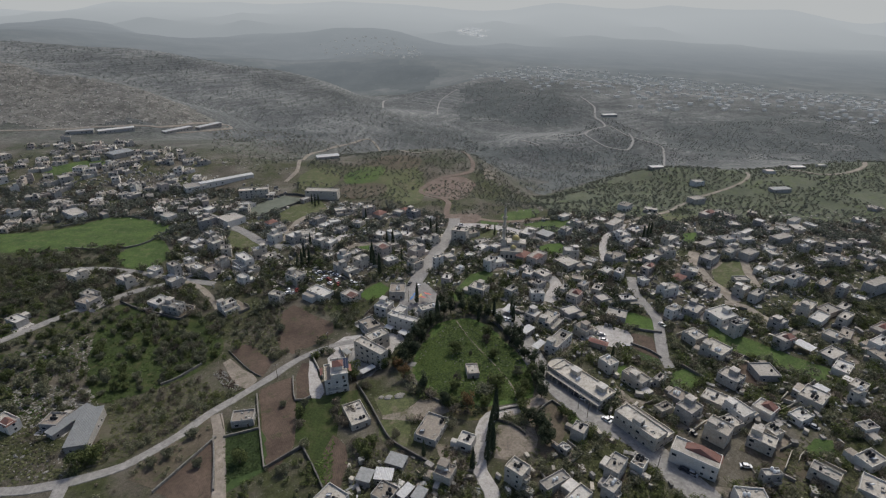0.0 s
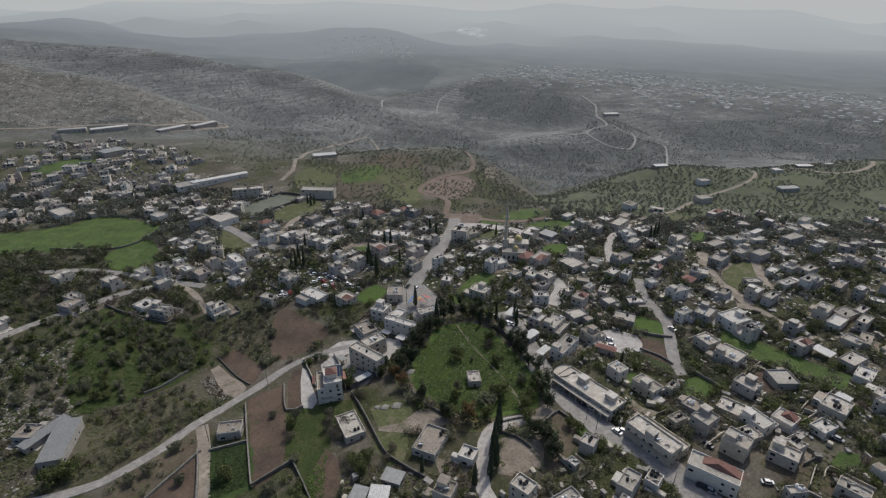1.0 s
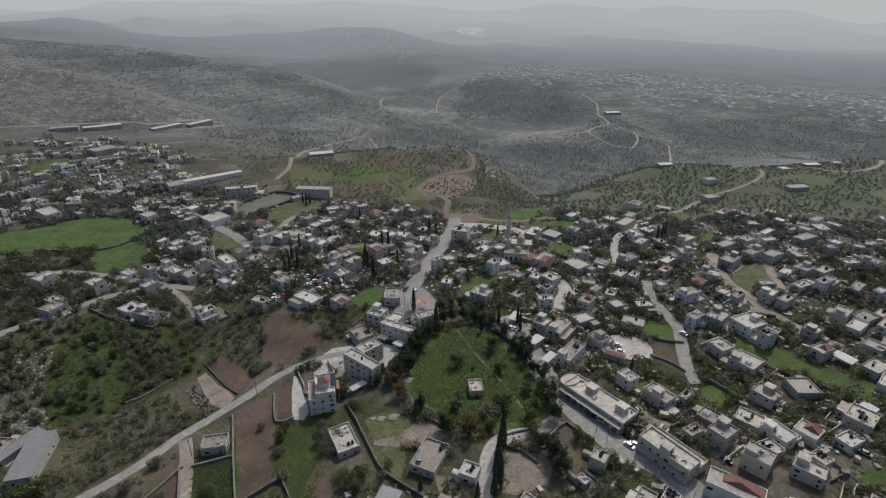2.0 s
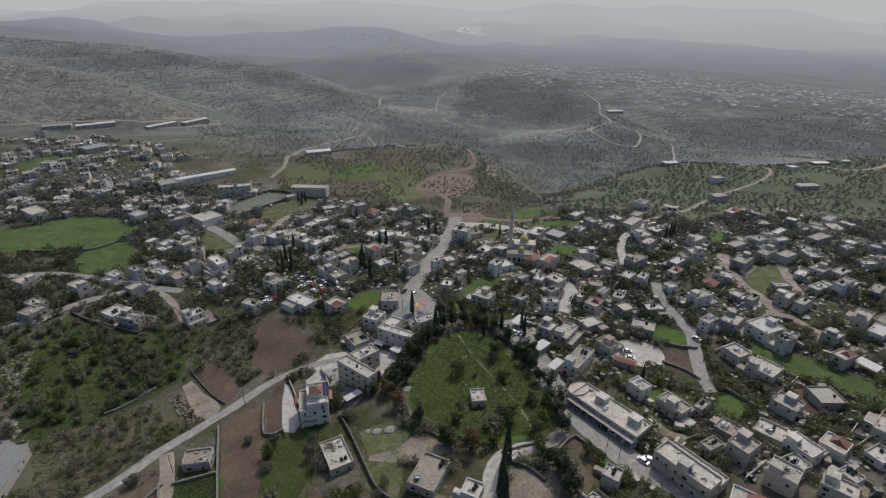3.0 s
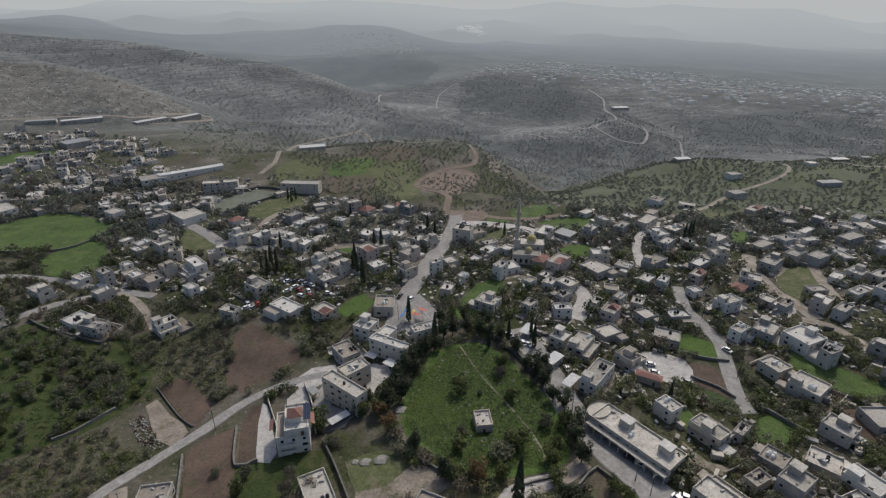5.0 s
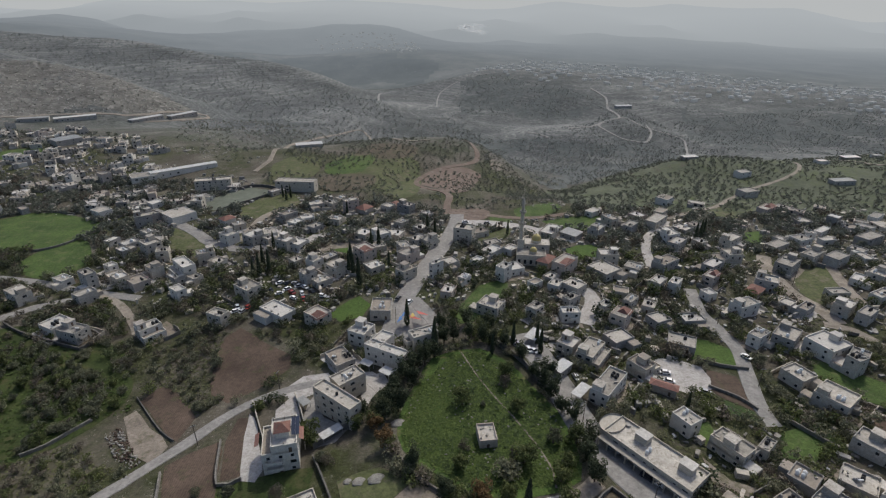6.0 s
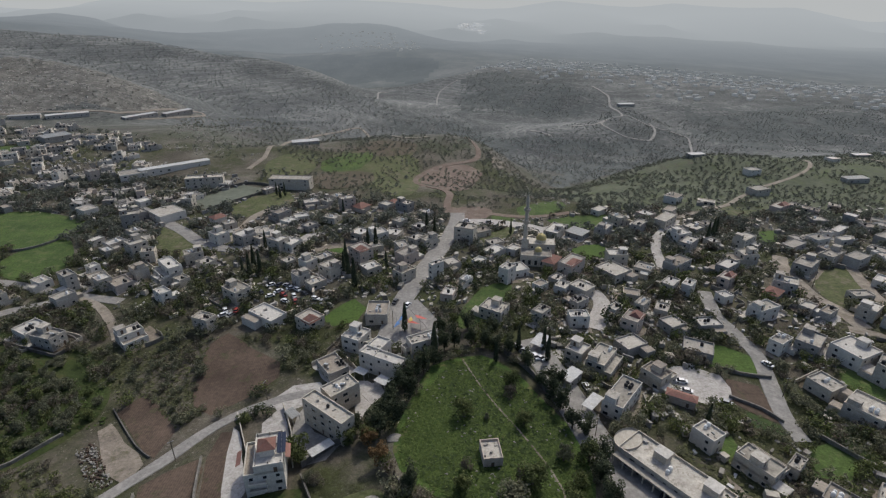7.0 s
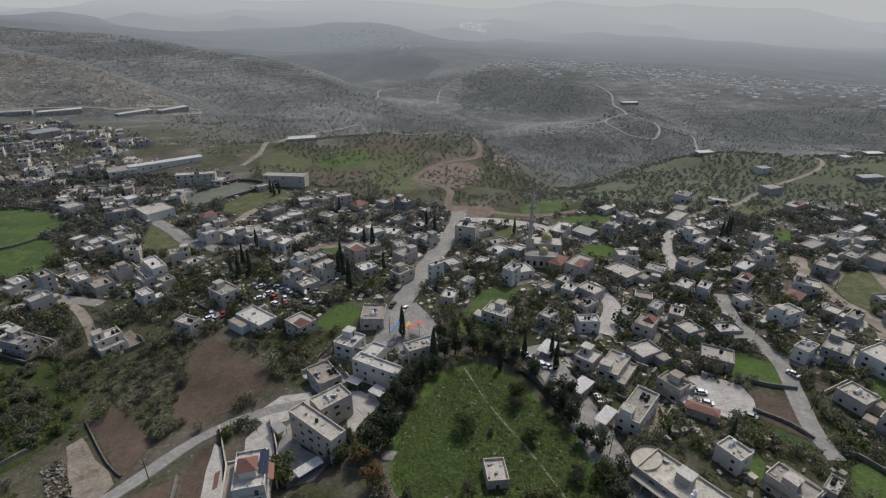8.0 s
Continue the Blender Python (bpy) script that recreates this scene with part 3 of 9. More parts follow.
MEADOW = [(4.0, 237.9), (13.9, 239.6), (23.1, 231.7), (30.8, 217.6), (36.7, 205.8), (39.3, 192.0), (37.8, 179.7), (30.7, 176.9), (12.0, 174.0), (3.0, 178.9), (-11.7, 191.0), (-13.1, 203.9), (-8.8, 219.2)]
ROCKS_WEST = [(-900, 960), (-640, 865), (-560, 872), (-476, 852), (-396, 833), (-342, 803), (-347, 761), (-428, 740), (-535, 690), (-640, 650), (-800, 760)]
HILLS_WEST = [(-1200, 1150), (-1150, 1290), (-950, 1316), (-658, 1385), (-470, 1350), (-243, 1230), (-172, 1180), (-100, 1080), (-60, 950), (-127, 860), (-250, 800), (-320, 900), (-430, 960), (-560, 990), (-820, 1060)]
HILLS_MID = [(-190, 640), (-250, 790), (-120, 860), (-40, 960), (30, 1080), (60, 900), (110, 740), (60, 650), (-30, 650)]
HILLS_EAST = [(130, 830), (240, 900), (290, 1040), (310, 990), (370, 900), (390, 960), (700, 1050), (1000, 1010), (980, 880), (650, 820), (450, 830), (330, 760), (280, 700), (180, 720)]
DARK_HILL = [(20, 1180), (40, 1090), (150, 1050), (240, 1010), (290, 1080), (240, 1180), (180, 1240), (120, 1330), (60, 1340)]
FAR_TOWN = [(366, 1152), (372, 1010), (450, 1070), (572, 1093), (690, 1095), (760, 1000), (880, 1020), (1040, 1060), (1204, 1505), (1003, 1602), (805, 1707), (470, 1816), (300, 1240)]
MID_TOWN = [(-494, 2718), (-224, 2714), (-104, 2405), (-60, 1800), (-153, 1837), (-362, 2221), (-612, 2527)]
EAST_OLIVES = [(84, 415), (88, 470), (98, 540), (140, 600), (190, 615), (240, 590), (335, 575), (410, 610), (500, 650), (640, 650), (600, 520), (470, 430), (330, 395), (210, 400), (150, 395), (115, 395)]
ORCHARD_EDGE = [(-128, 200), (-117, 210), (-118, 230), (-136, 246), (-168, 248), (-178, 240), (-152, 226), (-140, 208)]
HILL_TOWN = [(124, 1620), (330, 1866), (470, 1816), (263, 1213), (215, 1235), (147, 1300), (75, 1480)]
FAR_WOOD = [(-150, 1470), (-300, 1570), (-520, 1690), (-500, 1900), (-330, 1830), (-175, 1780), (-60, 1680), (-30, 1480)]
WHOLE = [(-265.4, 230.7), (-375.2, 330.5), (-417.1, 442.1), (-329.7, 451.7), (-220.4, 451.9), (-130.1, 423.2), (-34.8, 409.3), (29.2, 375.5), (88.9, 404.1), (164.0, 439.1), (392.0, 488.4), (463.1, 444.0), (288.8, 261.9), (177.3, 156.8), (130.8, 157.1), (70.2, 159.7), (19.3, 157.8), (-30.7, 158.8), (-65.0, 160.2), (-132.8, 160.2), (-186.5, 158.9)]
VILLAGE_CENTER = [(15.1, 260.4), (58.4, 261.3), (100.7, 265.7), (127.0, 263.2), (118.6, 250.2), (101.4, 246.1), (92.9, 230.2), (103.4, 216.0), (91.2, 208.8), (74.2, 210.9), (60.0, 207.9), (48.5, 215.4), (38.5, 237.6)]
WOODED_SLOPE = [(30, 960), (60, 880), (120, 835), (150, 805), (226, 795), (330, 790), (345, 740), (280, 690), (205, 640), (160, 612), (125, 590), (98, 580), (72, 640), (40, 760), (10, 900)]
WOODED_SLOPE_EAST = [(390, 960), (446, 1040), (534, 1015), (620, 1050), (690, 1070), (740, 965), (860, 990), (1000, 1000), (1000, 880), (820, 850), (650, 820), (540, 820), (452, 835), (380, 860), (370, 900)]
SLOPE_MID = [(-348.9, 788.8), (-277.6, 843.6), (-170.2, 744.6), (-125.9, 772.1), (-172.4, 639.3), (-147.8, 480.3), (-189.2, 490.8), (-237.6, 521.6), (-277.9, 616.3)]
FLANK = [(-10, 640), (30, 632), (60, 600), (80, 560), (92, 500), (96, 440), (84, 400), (58, 400), (44, 440), (48, 500), (40, 560), (10, 612)]
NEAR_EAST = [(-39.1, 145.9), (-18.1, 148.3), (-5.2, 145.3), (16.9, 159.2), (27.2, 160.9), (46.1, 148.7), (63.9, 166.1), (73.6, 160.2), (79.0, 150.0), (103.7, 134.8), (143.6, 159.6), (176.7, 159.3), (226.0, 156.3), (175.5, 106.3), (88.0, 104.2), (19.8, 105.3), (-40.1, 112.6), (-41.9, 129.2)]
LEFT_FRONT = [(-257.2, 183.3), (-184.1, 188.4), (-159.9, 185.8), (-142.9, 172.0), (-127.9, 148.7), (-132.4, 139.2), (-145.4, 134.5), (-168.3, 133.3), (-201.4, 128.8)]
VERGE = [(-127.6, 134.8), (-111.5, 146.2), (-97.0, 167.0), (-92.0, 159.7), (-96.3, 145.5), (-103.2, 131.1), (-108.2, 118.7), (-121.5, 116.6)]
JUNKYARD = [(-38.5, 131.9), (-27.0, 134.7), (-12.8, 132.7), (-2.9, 135.4), (12.2, 137.3), (12.4, 124.3), (2.8, 112.4), (-33.0, 112.6)]
KARST = [(-265.7, 179.6), (-290.7, 203.0), (-225.2, 222.0), (-200.5, 227.7), (-178.0, 224.0), (-170.8, 205.8), (-152.3, 176.8), (-182.8, 186.5), (-217.2, 180.0)]
GRASS_STRIP = [(-62.0, 174.1), (-49.8, 181.1), (-43.3, 166.0), (-41.8, 149.3), (-39.5, 133.3), (-45.0, 136.3), (-54.0, 152.0), (-59.6, 158.9)]
CROP_PLOT = [(-86.0, 157.1), (-74.1, 161.7), (-66.1, 141.9), (-70.1, 137.3), (-76.0, 132.5)]

# ---- helpers for building ----
rnd = random.Random(7)
FOOT = []        # house and tree discs: x, y, radius
ROADS = []       # road segments: x1, y1, x2, y2, half width
FIELDS = []      # outlines kept free of houses


def mesh_of(name, verts, faces, *mats, slots=None, soft=False):
    me = bpy.data.meshes.new(name)
    me.from_pydata(verts, [], faces)
    for m in mats:
        me.materials.append(m)
    if slots:
        me.polygons.foreach_set("material_index", slots)
    if soft:
        me.polygons.foreach_set("use_smooth", [True] * len(me.polygons))
    me.update()
    return me


def thing(name, m, label, category, group="", kind=""):
    ob = new(name)
    ob.empty_display_size = 0.5
    ob.matrix_world = m
    return tagged(ob, label, category, group, kind)


def part(name, me, parent, m=None, label=""):
    ob = new(name, me)
    ob.parent = parent
    if m is not None:
        ob.matrix_basis = m
    return tagged(ob, label)


class Form:
    """Collects verts and faces."""

    def __init__(self):
        self.v, self.f, self.s = [], [], []

    def box(self, x0, y0, z0, x1, y1, z1, slot=0, taper=0.0):
        n, t = len(self.v), taper
        self.v += [(x0, y0, z0), (x1, y0, z0), (x1, y1, z0), (x0, y1, z0), (x0 + t, y0 + t, z1), (x1 - t, y0 + t, z1), (x1 - t, y1 - t, z1), (x0 + t, y1 - t, z1)]
        for q in ((0, 3, 2, 1), (4, 5, 6, 7), (0, 1, 5, 4), (1, 2, 6, 5), (2, 3, 7, 6), (3, 0, 4, 7)):
            self.f.append(tuple(n + i for i in q))
            self.s.append(slot)
        return self

    def tube(self, x, y, z0, z1, r0, r1, sides=10, slot=0, cap=True):
        n = len(self.v)
        for z, r in ((z0, r0), (z1, r1)):
            self.v += [(x + r * math.cos(2 * math.pi * i / sides), y + r * math.sin(2 * math.pi * i / sides), z) for i in range(sides)]
        for i in range(sides):
            j = (i + 1) % sides
            self.f.append((n + i, n + j, n + sides + j, n + sides + i))
            self.s.append(slot)
        if cap:
            self.f += [tuple(n + sides + i for i in range(sides)), tuple(n + sides - 1 - i for i in range(sides))]
            self.s += [slot, slot]
        return self

    def lathe(self, profile, sides=16, slot=0, x=0.0, y=0.0):
        n = len(self.v)
        for r, z in profile:
            self.v += [(x + r * math.cos(2 * math.pi * i / sides), y + r * math.sin(2 * math.pi * i / sides), z) for i in range(sides)]
        for k in range(len(profile) - 1):
            for i in range(sides):
                j = (i + 1) % sides
                a = n + k * sides
                self.f.append((a + i, a + j, a + sides + j, a + sides + i))
                self.s.append(slot)
        return self

    def face(self, pts, slot=0):
        n = len(self.v)
        self.v += pts
        self.f.append(tuple(range(n, n + len(pts))))
        self.s.append(slot)
        return self

    def mesh(self, name, *mats, soft=False):
        return mesh_of(name, self.v, self.f, *mats, slots=self.s, soft=soft)


def inside(x, y, poly):
    hit, j = False, len(poly) - 1
    for i in range(len(poly)):
        (xi, yi), (xj, yj) = poly[i], poly[j]
        if (yi > y) != (yj > y) and x < (xj - xi) * (y - yi) / (yj - yi) + xi:
            hit = not hit
        j = i
    return hit


def clear(x, y, r, roads=True, fields=False):
    for fx, fy, fr in FOOT:
        if abs(fx - x) < fr + r and abs(fy - y) < fr + r and (fx - x) ** 2 + (fy - y) ** 2 < (fr + r) ** 2:
            return False
    if roads:
        for x1, y1, x2, y2, hw in ROADS:
            if min(x1, x2) - 20 > x or max(x1, x2) + 20 < x or min(y1, y2) - 20 > y or max(y1, y2) + 20 < y:
                continue
            dx, dy = x2 - x1, y2 - y1
            t = max(0, min(1, ((x - x1) * dx + (y - y1) * dy) / (dx * dx + dy * dy + 1e-9)))
            if (x1 + t * dx - x) ** 2 + (y1 + t * dy - y) ** 2 < (hw + r) ** 2:
                return False
    if fields:
        for poly in FIELDS:
            if inside(x, y, poly):
                return False
    return True


# ---- ground and distance ----
def sheet(name, rows, cols, mats, label, half, slot=None):
    verts = [(u * half(y), y, height(u * half(y), y)) for y in rows for u in cols]
    n = len(cols)
    faces = [(r * n + c, r * n + c + 1, (r + 1) * n + c + 1, (r + 1) * n + c) for r in range(len(rows) - 1) for c in range(n - 1)]
    slots = [slot(*verts[f[0]][:2]) for f in faces] if slot else None
    ob = new(name, mesh_of(name, verts, faces, *mats, slots=slots, soft=True))
    return tagged(ob, label, name, kind="structure")


SPLIT = 1450.0
rows_near, y = [], -260.0
while y < SPLIT:
    rows_near.append(y)
    y += 5.0 if y < 620 else 8.0
rows_near.append(SPLIT)
rows_far = [SPLIT + (4950 - SPLIT) * (i / 110) ** 1.25 for i in range(111)]
half_width = lambda y: 420 + 0.98 * max(y, 0)


def cover(x, y):
    """Which surface the hills carry: open ground, dark woods or pale rock."""
    if y < 520:
        return 0
    x += 22 * noise.noise(Vector((x / 60, y / 60, 8)))
    y += 22 * noise.noise(Vector((x / 60, y / 60, 2)))
    if inside(x, y, ROCKS_WEST):
        return 2
    for poly in (DARK_HILL, WOODED_SLOPE, WOODED_SLOPE_EAST):
        if inside(x, y, poly):
            return 1 if noise.noise(Vector((x / 70, y / 40, 5))) > -0.2 else 0
    return 0


def far_cover(x, y):
    x += 110 * noise.noise(Vector((x / 120, y / 120, 8)))
    y += 70 * noise.noise(Vector((x / 120, y / 120, 2)))
    return 1 if inside(x, y, FAR_WOOD) else 0


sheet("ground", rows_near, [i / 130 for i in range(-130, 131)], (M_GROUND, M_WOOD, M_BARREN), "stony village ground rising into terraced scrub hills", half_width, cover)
sheet("backdrop", rows_far, [i / 150 for i in range(-150, 151)], (M_FAR, M_FARWOOD), "distant hills with haze painted on, paler with distance", half_width, far_cover)


# the pale hazy sky low over the farthest hills
arc = [(x, 4985.0 - 0.00002 * x * x) for x in range(-6000, 6001, 300)]
sky_verts = [(x, y, z) for x, y in arc for z in (-50.0, 650.0)]
sky_sheet = mesh_of("backdrop_sky", sky_verts, [(2 * i, 2 * i + 2, 2 * i + 3, 2 * i + 1) for i in range(len(arc) - 1)], M_SKY)
tagged(new("backdrop_sky", sky_sheet), "pale hazy sky above the horizon", "sky", kind="structure")


def spline(pts, step):
    """A smooth line through the points, in steps of about that many metres."""
    out = []
    for i in range(len(pts) - 1):
        p0, p1, p2, p3 = pts[max(i - 1, 0)], pts[i], pts[i + 1], pts[min(i + 2, len(pts) - 1)]
        n = max(1, int(math.dist(p1, p2) / step))
        for k in range(n):
            t = k / n
            out.append(tuple(0.5 * (2 * b + (c - a) * t + (2 * a - 5 * b + 4 * c - d) * t * t + (3 * b - a - 3 * c + d) * t ** 3) for a, b, c, d in zip(p0, p1, p2, p3)))
    out.append(pts[-1])
    return out


def road(name, pts, width, mat, label, lift=0.22, step=4.0):
    """A strip that follows the land, with sloping edges that go into the ground."""
    line = spline(pts, step)
    verts, faces = [], []
    for i, (x, y) in enumerate(line):
        a, b = line[max(i - 1, 0)], line[min(i + 1, len(line) - 1)]
        d = math.dist(a, b) or 1
        nx, ny = -(b[1] - a[1]) / d, (b[0] - a[0]) / d
        wob = 0.08 * width * noise.noise(Vector((x / 9, y / 9, 0.5)))
        for k, dz in ((-0.56, -0.5), (-0.5, 0), (0, 0.06), (0.5, 0), (0.56, -0.5)):
            o = k * width + (wob if k > 0 else -wob)
            px, py = x + nx * o, y + ny * o
            verts.append((px, py, height(px, py) + lift + dz))
        if i:
            ROADS.append((*line[i - 1], x, y, width / 2))
            for c in range(4):
                q = (i - 1) * 5 + c
                faces.append((q, q + 5, q + 6, q + 1))
    ob = new(name, mesh_of(name, verts, faces, mat))
    return tagged(ob, label, "road", kind="structure")


def patch(name, pts, mat, label, lift=0.12, keep=True, category="field", crisp=False):
    """A field, yard or clearing laid over the land, cut into a net so that it follows it."""
    bm = bmesh.new()
    ring = spline(pts + [pts[0]], 6.0)[:-1]
    if crisp:
        ring = [tuple(a + (b - a) * k / 4 for a, b in zip(p, q)) for p, q in zip(pts, pts[1:] + pts[:1]) for k in range(4)]
    ring = ring if crisp else [(x + 0.7 * noise.noise(Vector((x / 5, y / 5, 1))), y + 0.7 * noise.noise(Vector((x / 5, y / 5, 4)))) for x, y in ring]
    bm.faces.new([bm.verts.new((x, y, 0)) for x, y in ring])
    for axis in (0, 1):
        lo, hi = min(p[axis] for p in ring), max(p[axis] for p in ring)
        v = math.ceil(lo / 7) * 7
        while v < hi:
            co, no = [0, 0, 0], [0, 0, 0]
            co[axis], no[axis] = v, 1
            bmesh.ops.bisect_plane(bm, geom=bm.verts[:] + bm.edges[:] + bm.faces[:], plane_co=co, plane_no=no)
            v += 7
    bmesh.ops.triangulate(bm, faces=bm.faces[:])
    for v in bm.verts:
        v.co.z = height(v.co.x, v.co.y) + lift
    for f in bm.faces:
        f.smooth = True
        if f.normal.z < 0:
            f.normal_flip()
    me = bpy.data.meshes.new(name)
    bm.to_mesh(me)
    bm.free()
    me.materials.append(mat)
    if keep:
        FIELDS.append(pts)
    return tagged(new(name, me), label, category, kind="structure")


def garden_wall(pts, tall, thick, mat, label, name="garden_wall"):
    line = spline(pts, 3.0)
    verts, faces = [], []
    for i, (x, y) in enumerate(line):
        a, b = line[max(i - 1, 0)], line[min(i + 1, len(line) - 1)]
        d = math.dist(a, b) or 1
        nx, ny = -(b[1] - a[1]) / d * thick / 2, (b[0] - a[0]) / d * thick / 2
        z = height(x, y)
        top = z + tall * (1 + 0.12 * noise.noise(Vector((x / 2, y / 2, 0))))
        verts += [(x - nx, y - ny, z - 0.6), (x - nx, y - ny, top), (x + nx, y + ny, top), (x + nx, y + ny, z - 0.6)]
        if i:
            q = (i - 1) * 4
            for c in range(3):
                faces.append((q + c, q + c + 1, q + c + 5, q + c + 4))
    e = len(verts) - 4
    faces += [(0, 3, 2, 1), (e, e + 1, e + 2, e + 3)]
    return tagged(new(name, mesh_of(name, verts, faces, mat)), label, "wall")


# ---- houses ----
def window_mesh(name, w, h, mat=None):
    """A frame with a sunk pane, in one piece."""
    rings = ((w / 2, 0, h, 0.05), (w / 2, 0, h, -0.06), (w / 2 - 0.09, 0.09, h - 0.09, -0.06), (w / 2 - 0.09, 0.09, h - 0.09, -0.012))
    v = [p for x, a, b, y in rings for p in ((-x, y, a), (x, y, a), (x, y, b), (-x, y, b))]
    f = [(r * 4 + i, r * 4 + (i + 1) % 4, r * 4 + 4 + (i + 1) % 4, r * 4 + 4 + i) for r in range(3) for i in range(4)] + [(12, 13, 14, 15)]
    return mesh_of(name, v, f, M_FRAME, mat or M_GLASS, slots=[0] * 12 + [1])


WINDOW = window_mesh("window", 1.1, 1.2)
WINDOW_WIDE = window_mesh("window_wide", 1.8, 1.3)
SHUTTER = window_mesh("shutter", 2.9, 2.8, M_METAL)
DOOR = window_mesh("door", 1.1, 2.0, M_DOOR)
TANK_BLACK = Form().lathe([(0.0, 0.0), (0.55, 0.0), (0.58, 0.1), (0.58, 0.95), (0.45, 1.15), (0.2, 1.22), (0.18, 1.3), (0.0, 1.3)], 12).mesh("tank_black", M_BLACKTANK, soft=True)
TANK_WHITE = Form().lathe([(0.0, 0.0), (0.5, 0.0), (0.52, 0.1), (0.52, 1.0), (0.4, 1.2), (0.18, 1.25), (0.15, 1.33), (0.0, 1.33)], 12).mesh("tank_white", M_WHITETANK, soft=True)

ROOF_BLOCK = Form().box(-0.35, -0.3, 0, 0.35, 0.3, 0.6, 0, 0.03).mesh("roof_block", M_GREY)
WALLS = {"lime": (M_LIME, "limestone"), "white": (M_WHITE, "white plastered"), "grey": (M_GREY, "grey rendered"), "block": (M_BLOCK, "bare block"), "pink": (M_PINK, "pinkish stone")}
ROOFS = {"flat": (M_ROOF, "pale flat roof"), "white": (M_ROOFWHITE, "whitewashed flat roof"), "brown": (M_ROOFBROWN, "dusty brown flat roof")}


def tank(x, y, z, white):
    ob = new("water_tank", TANK_WHITE if white else TANK_BLACK)
    ob.matrix_world = pose(x, y, z, 0, 0, rnd.uniform(0, 360)) @ Matrix.Scale(rnd.uniform(0.85, 1.15), 4)
    tagged(ob, "white plastic water tank on a flat house roof" if white else "black plastic water tank on a flat house roof", "water tank", "roof water tanks")


def corrugated(w, d, z0, z1, over=0.25, pitch=0.6):
    """A sheet roof of shallow ribs, falling from the back to the front."""
    f = Form()
    n = max(4, int((w + 2 * over) / pitch))
    for i in range(n):
        xa, xb = -w / 2 - over + (w + 2 * over) * i / n, -w / 2 - over + (w + 2 * over) * (i + 1) / n
        xm, r = (xa + xb) / 2, 0.07
        y0, y1 = -d / 2 - over, d / 2 + over
        for a, b, ra, rb in ((xa, xm, 0, r), (xm, xb, r, 0)):
            f.face([(a, y0, z0 + ra), (b, y0, z0 + rb), (b, y1, z1 + rb), (a, y1, z1 + ra)])
            f.face([(a, y0, z0 - 0.05), (a, y1, z1 - 0.05), (b, y1, z1 - 0.05), (b, y0, z0 - 0.05)])
    f.face([(-w / 2 - over, -d / 2 - over, z0 - 0.05), (w / 2 + over, -d / 2 - over, z0 - 0.05), (w / 2 + over, -d / 2 - over, z0 + 0.02), (-w / 2 - over, -d / 2 - over, z0 + 0.02)])
    return f


def block(h, names, x0, y0, x1, y1, z0, z1, wm, rm, rail=0.75):
    """A storey block under a house: walls, roof slab and parapet."""
    b = part(names[0], Form().box(x0, y0, z0, x1, y1, z1).mesh(names[0], wm), h)
    t = 0.22
    part(names[1], Form().box(x0 + t, y0 + t, z1 - 0.1, x1 - t, y1 - t, z1 + 0.08).mesh(names[1], rm), h)
    f = Form()
    rings = ((0.0, z1), (0.0, z1 + rail), (t, z1 + rail), (t, z1))
    for k, z in rings:
        f.v += [(x0 + k, y0 + k, z), (x1 - k, y0 + k, z), (x1 - k, y1 - k, z), (x0 + k, y1 - k, z)]
    f.f = [(r * 4 + i, r * 4 + (i + 1) % 4, r * 4 + 4 + (i + 1) % 4, r * 4 + 4 + i) for r in range(3) for i in range(4)]
    f.s = [0] * 12
    part("parapet", f.mesh("parapet", wm), h)
    return b


def openings(h, x0, y0, x1, y1, z0, floors, storey, lod, shops=False, door=True):
    """Windows and doors on the four sides of a block."""
    step = 3.1 if lod == 0 else (3.8 if lod == 1 else 5.0)
    mx, my, w, d = (x0 + x1) / 2, (y0 + y1) / 2, x1 - x0, y1 - y0
    for s, (cx, cy, a, run) in enumerate(((mx, y0, 0, w), (x1, my, 90, d), (x0, my, -90, d), (mx, y1, 180, w))):
        if lod == 1 and s == 3 or lod == 2 and s not in (0, 1):
            continue
        n = max(1, int(run / step))
        at = Matrix.Translation((cx, cy, 0)) @ pose(0, 0, 0, 0, 0, a)
        for fl in range(floors):
            for i in range(n):
                if rnd.random() < (0.12 if s == 0 else 0.3) or (lod == 2 and rnd.random() < 0.35):
                    continue
                u = (i + 0.5) / n * run - run / 2 + rnd.uniform(-0.2, 0.2)
                z = z0 + fl * storey
                if shops and s == 2 and fl == 0:
                    part("shop_shutter", SHUTTER, h, at @ Matrix.Translation((u, 0, 0.05)), "grey steel roller shutter")
                elif door and s == 0 and fl == 0 and i == n // 2 and lod < 2:
                    part("door", DOOR, h, at @ Matrix.Translation((u, 0, z)), "dark steel door")
                else:
                    part("window", WINDOW_WIDE if rnd.random() < 0.25 else WINDOW, h, at @ Matrix.Translation((u, 0, z + 0.8)))


COLUMN = Form().box(-0.17, -0.17, 0, 0.17, 0.17, 1.2).mesh("column_stub", M_GREY)


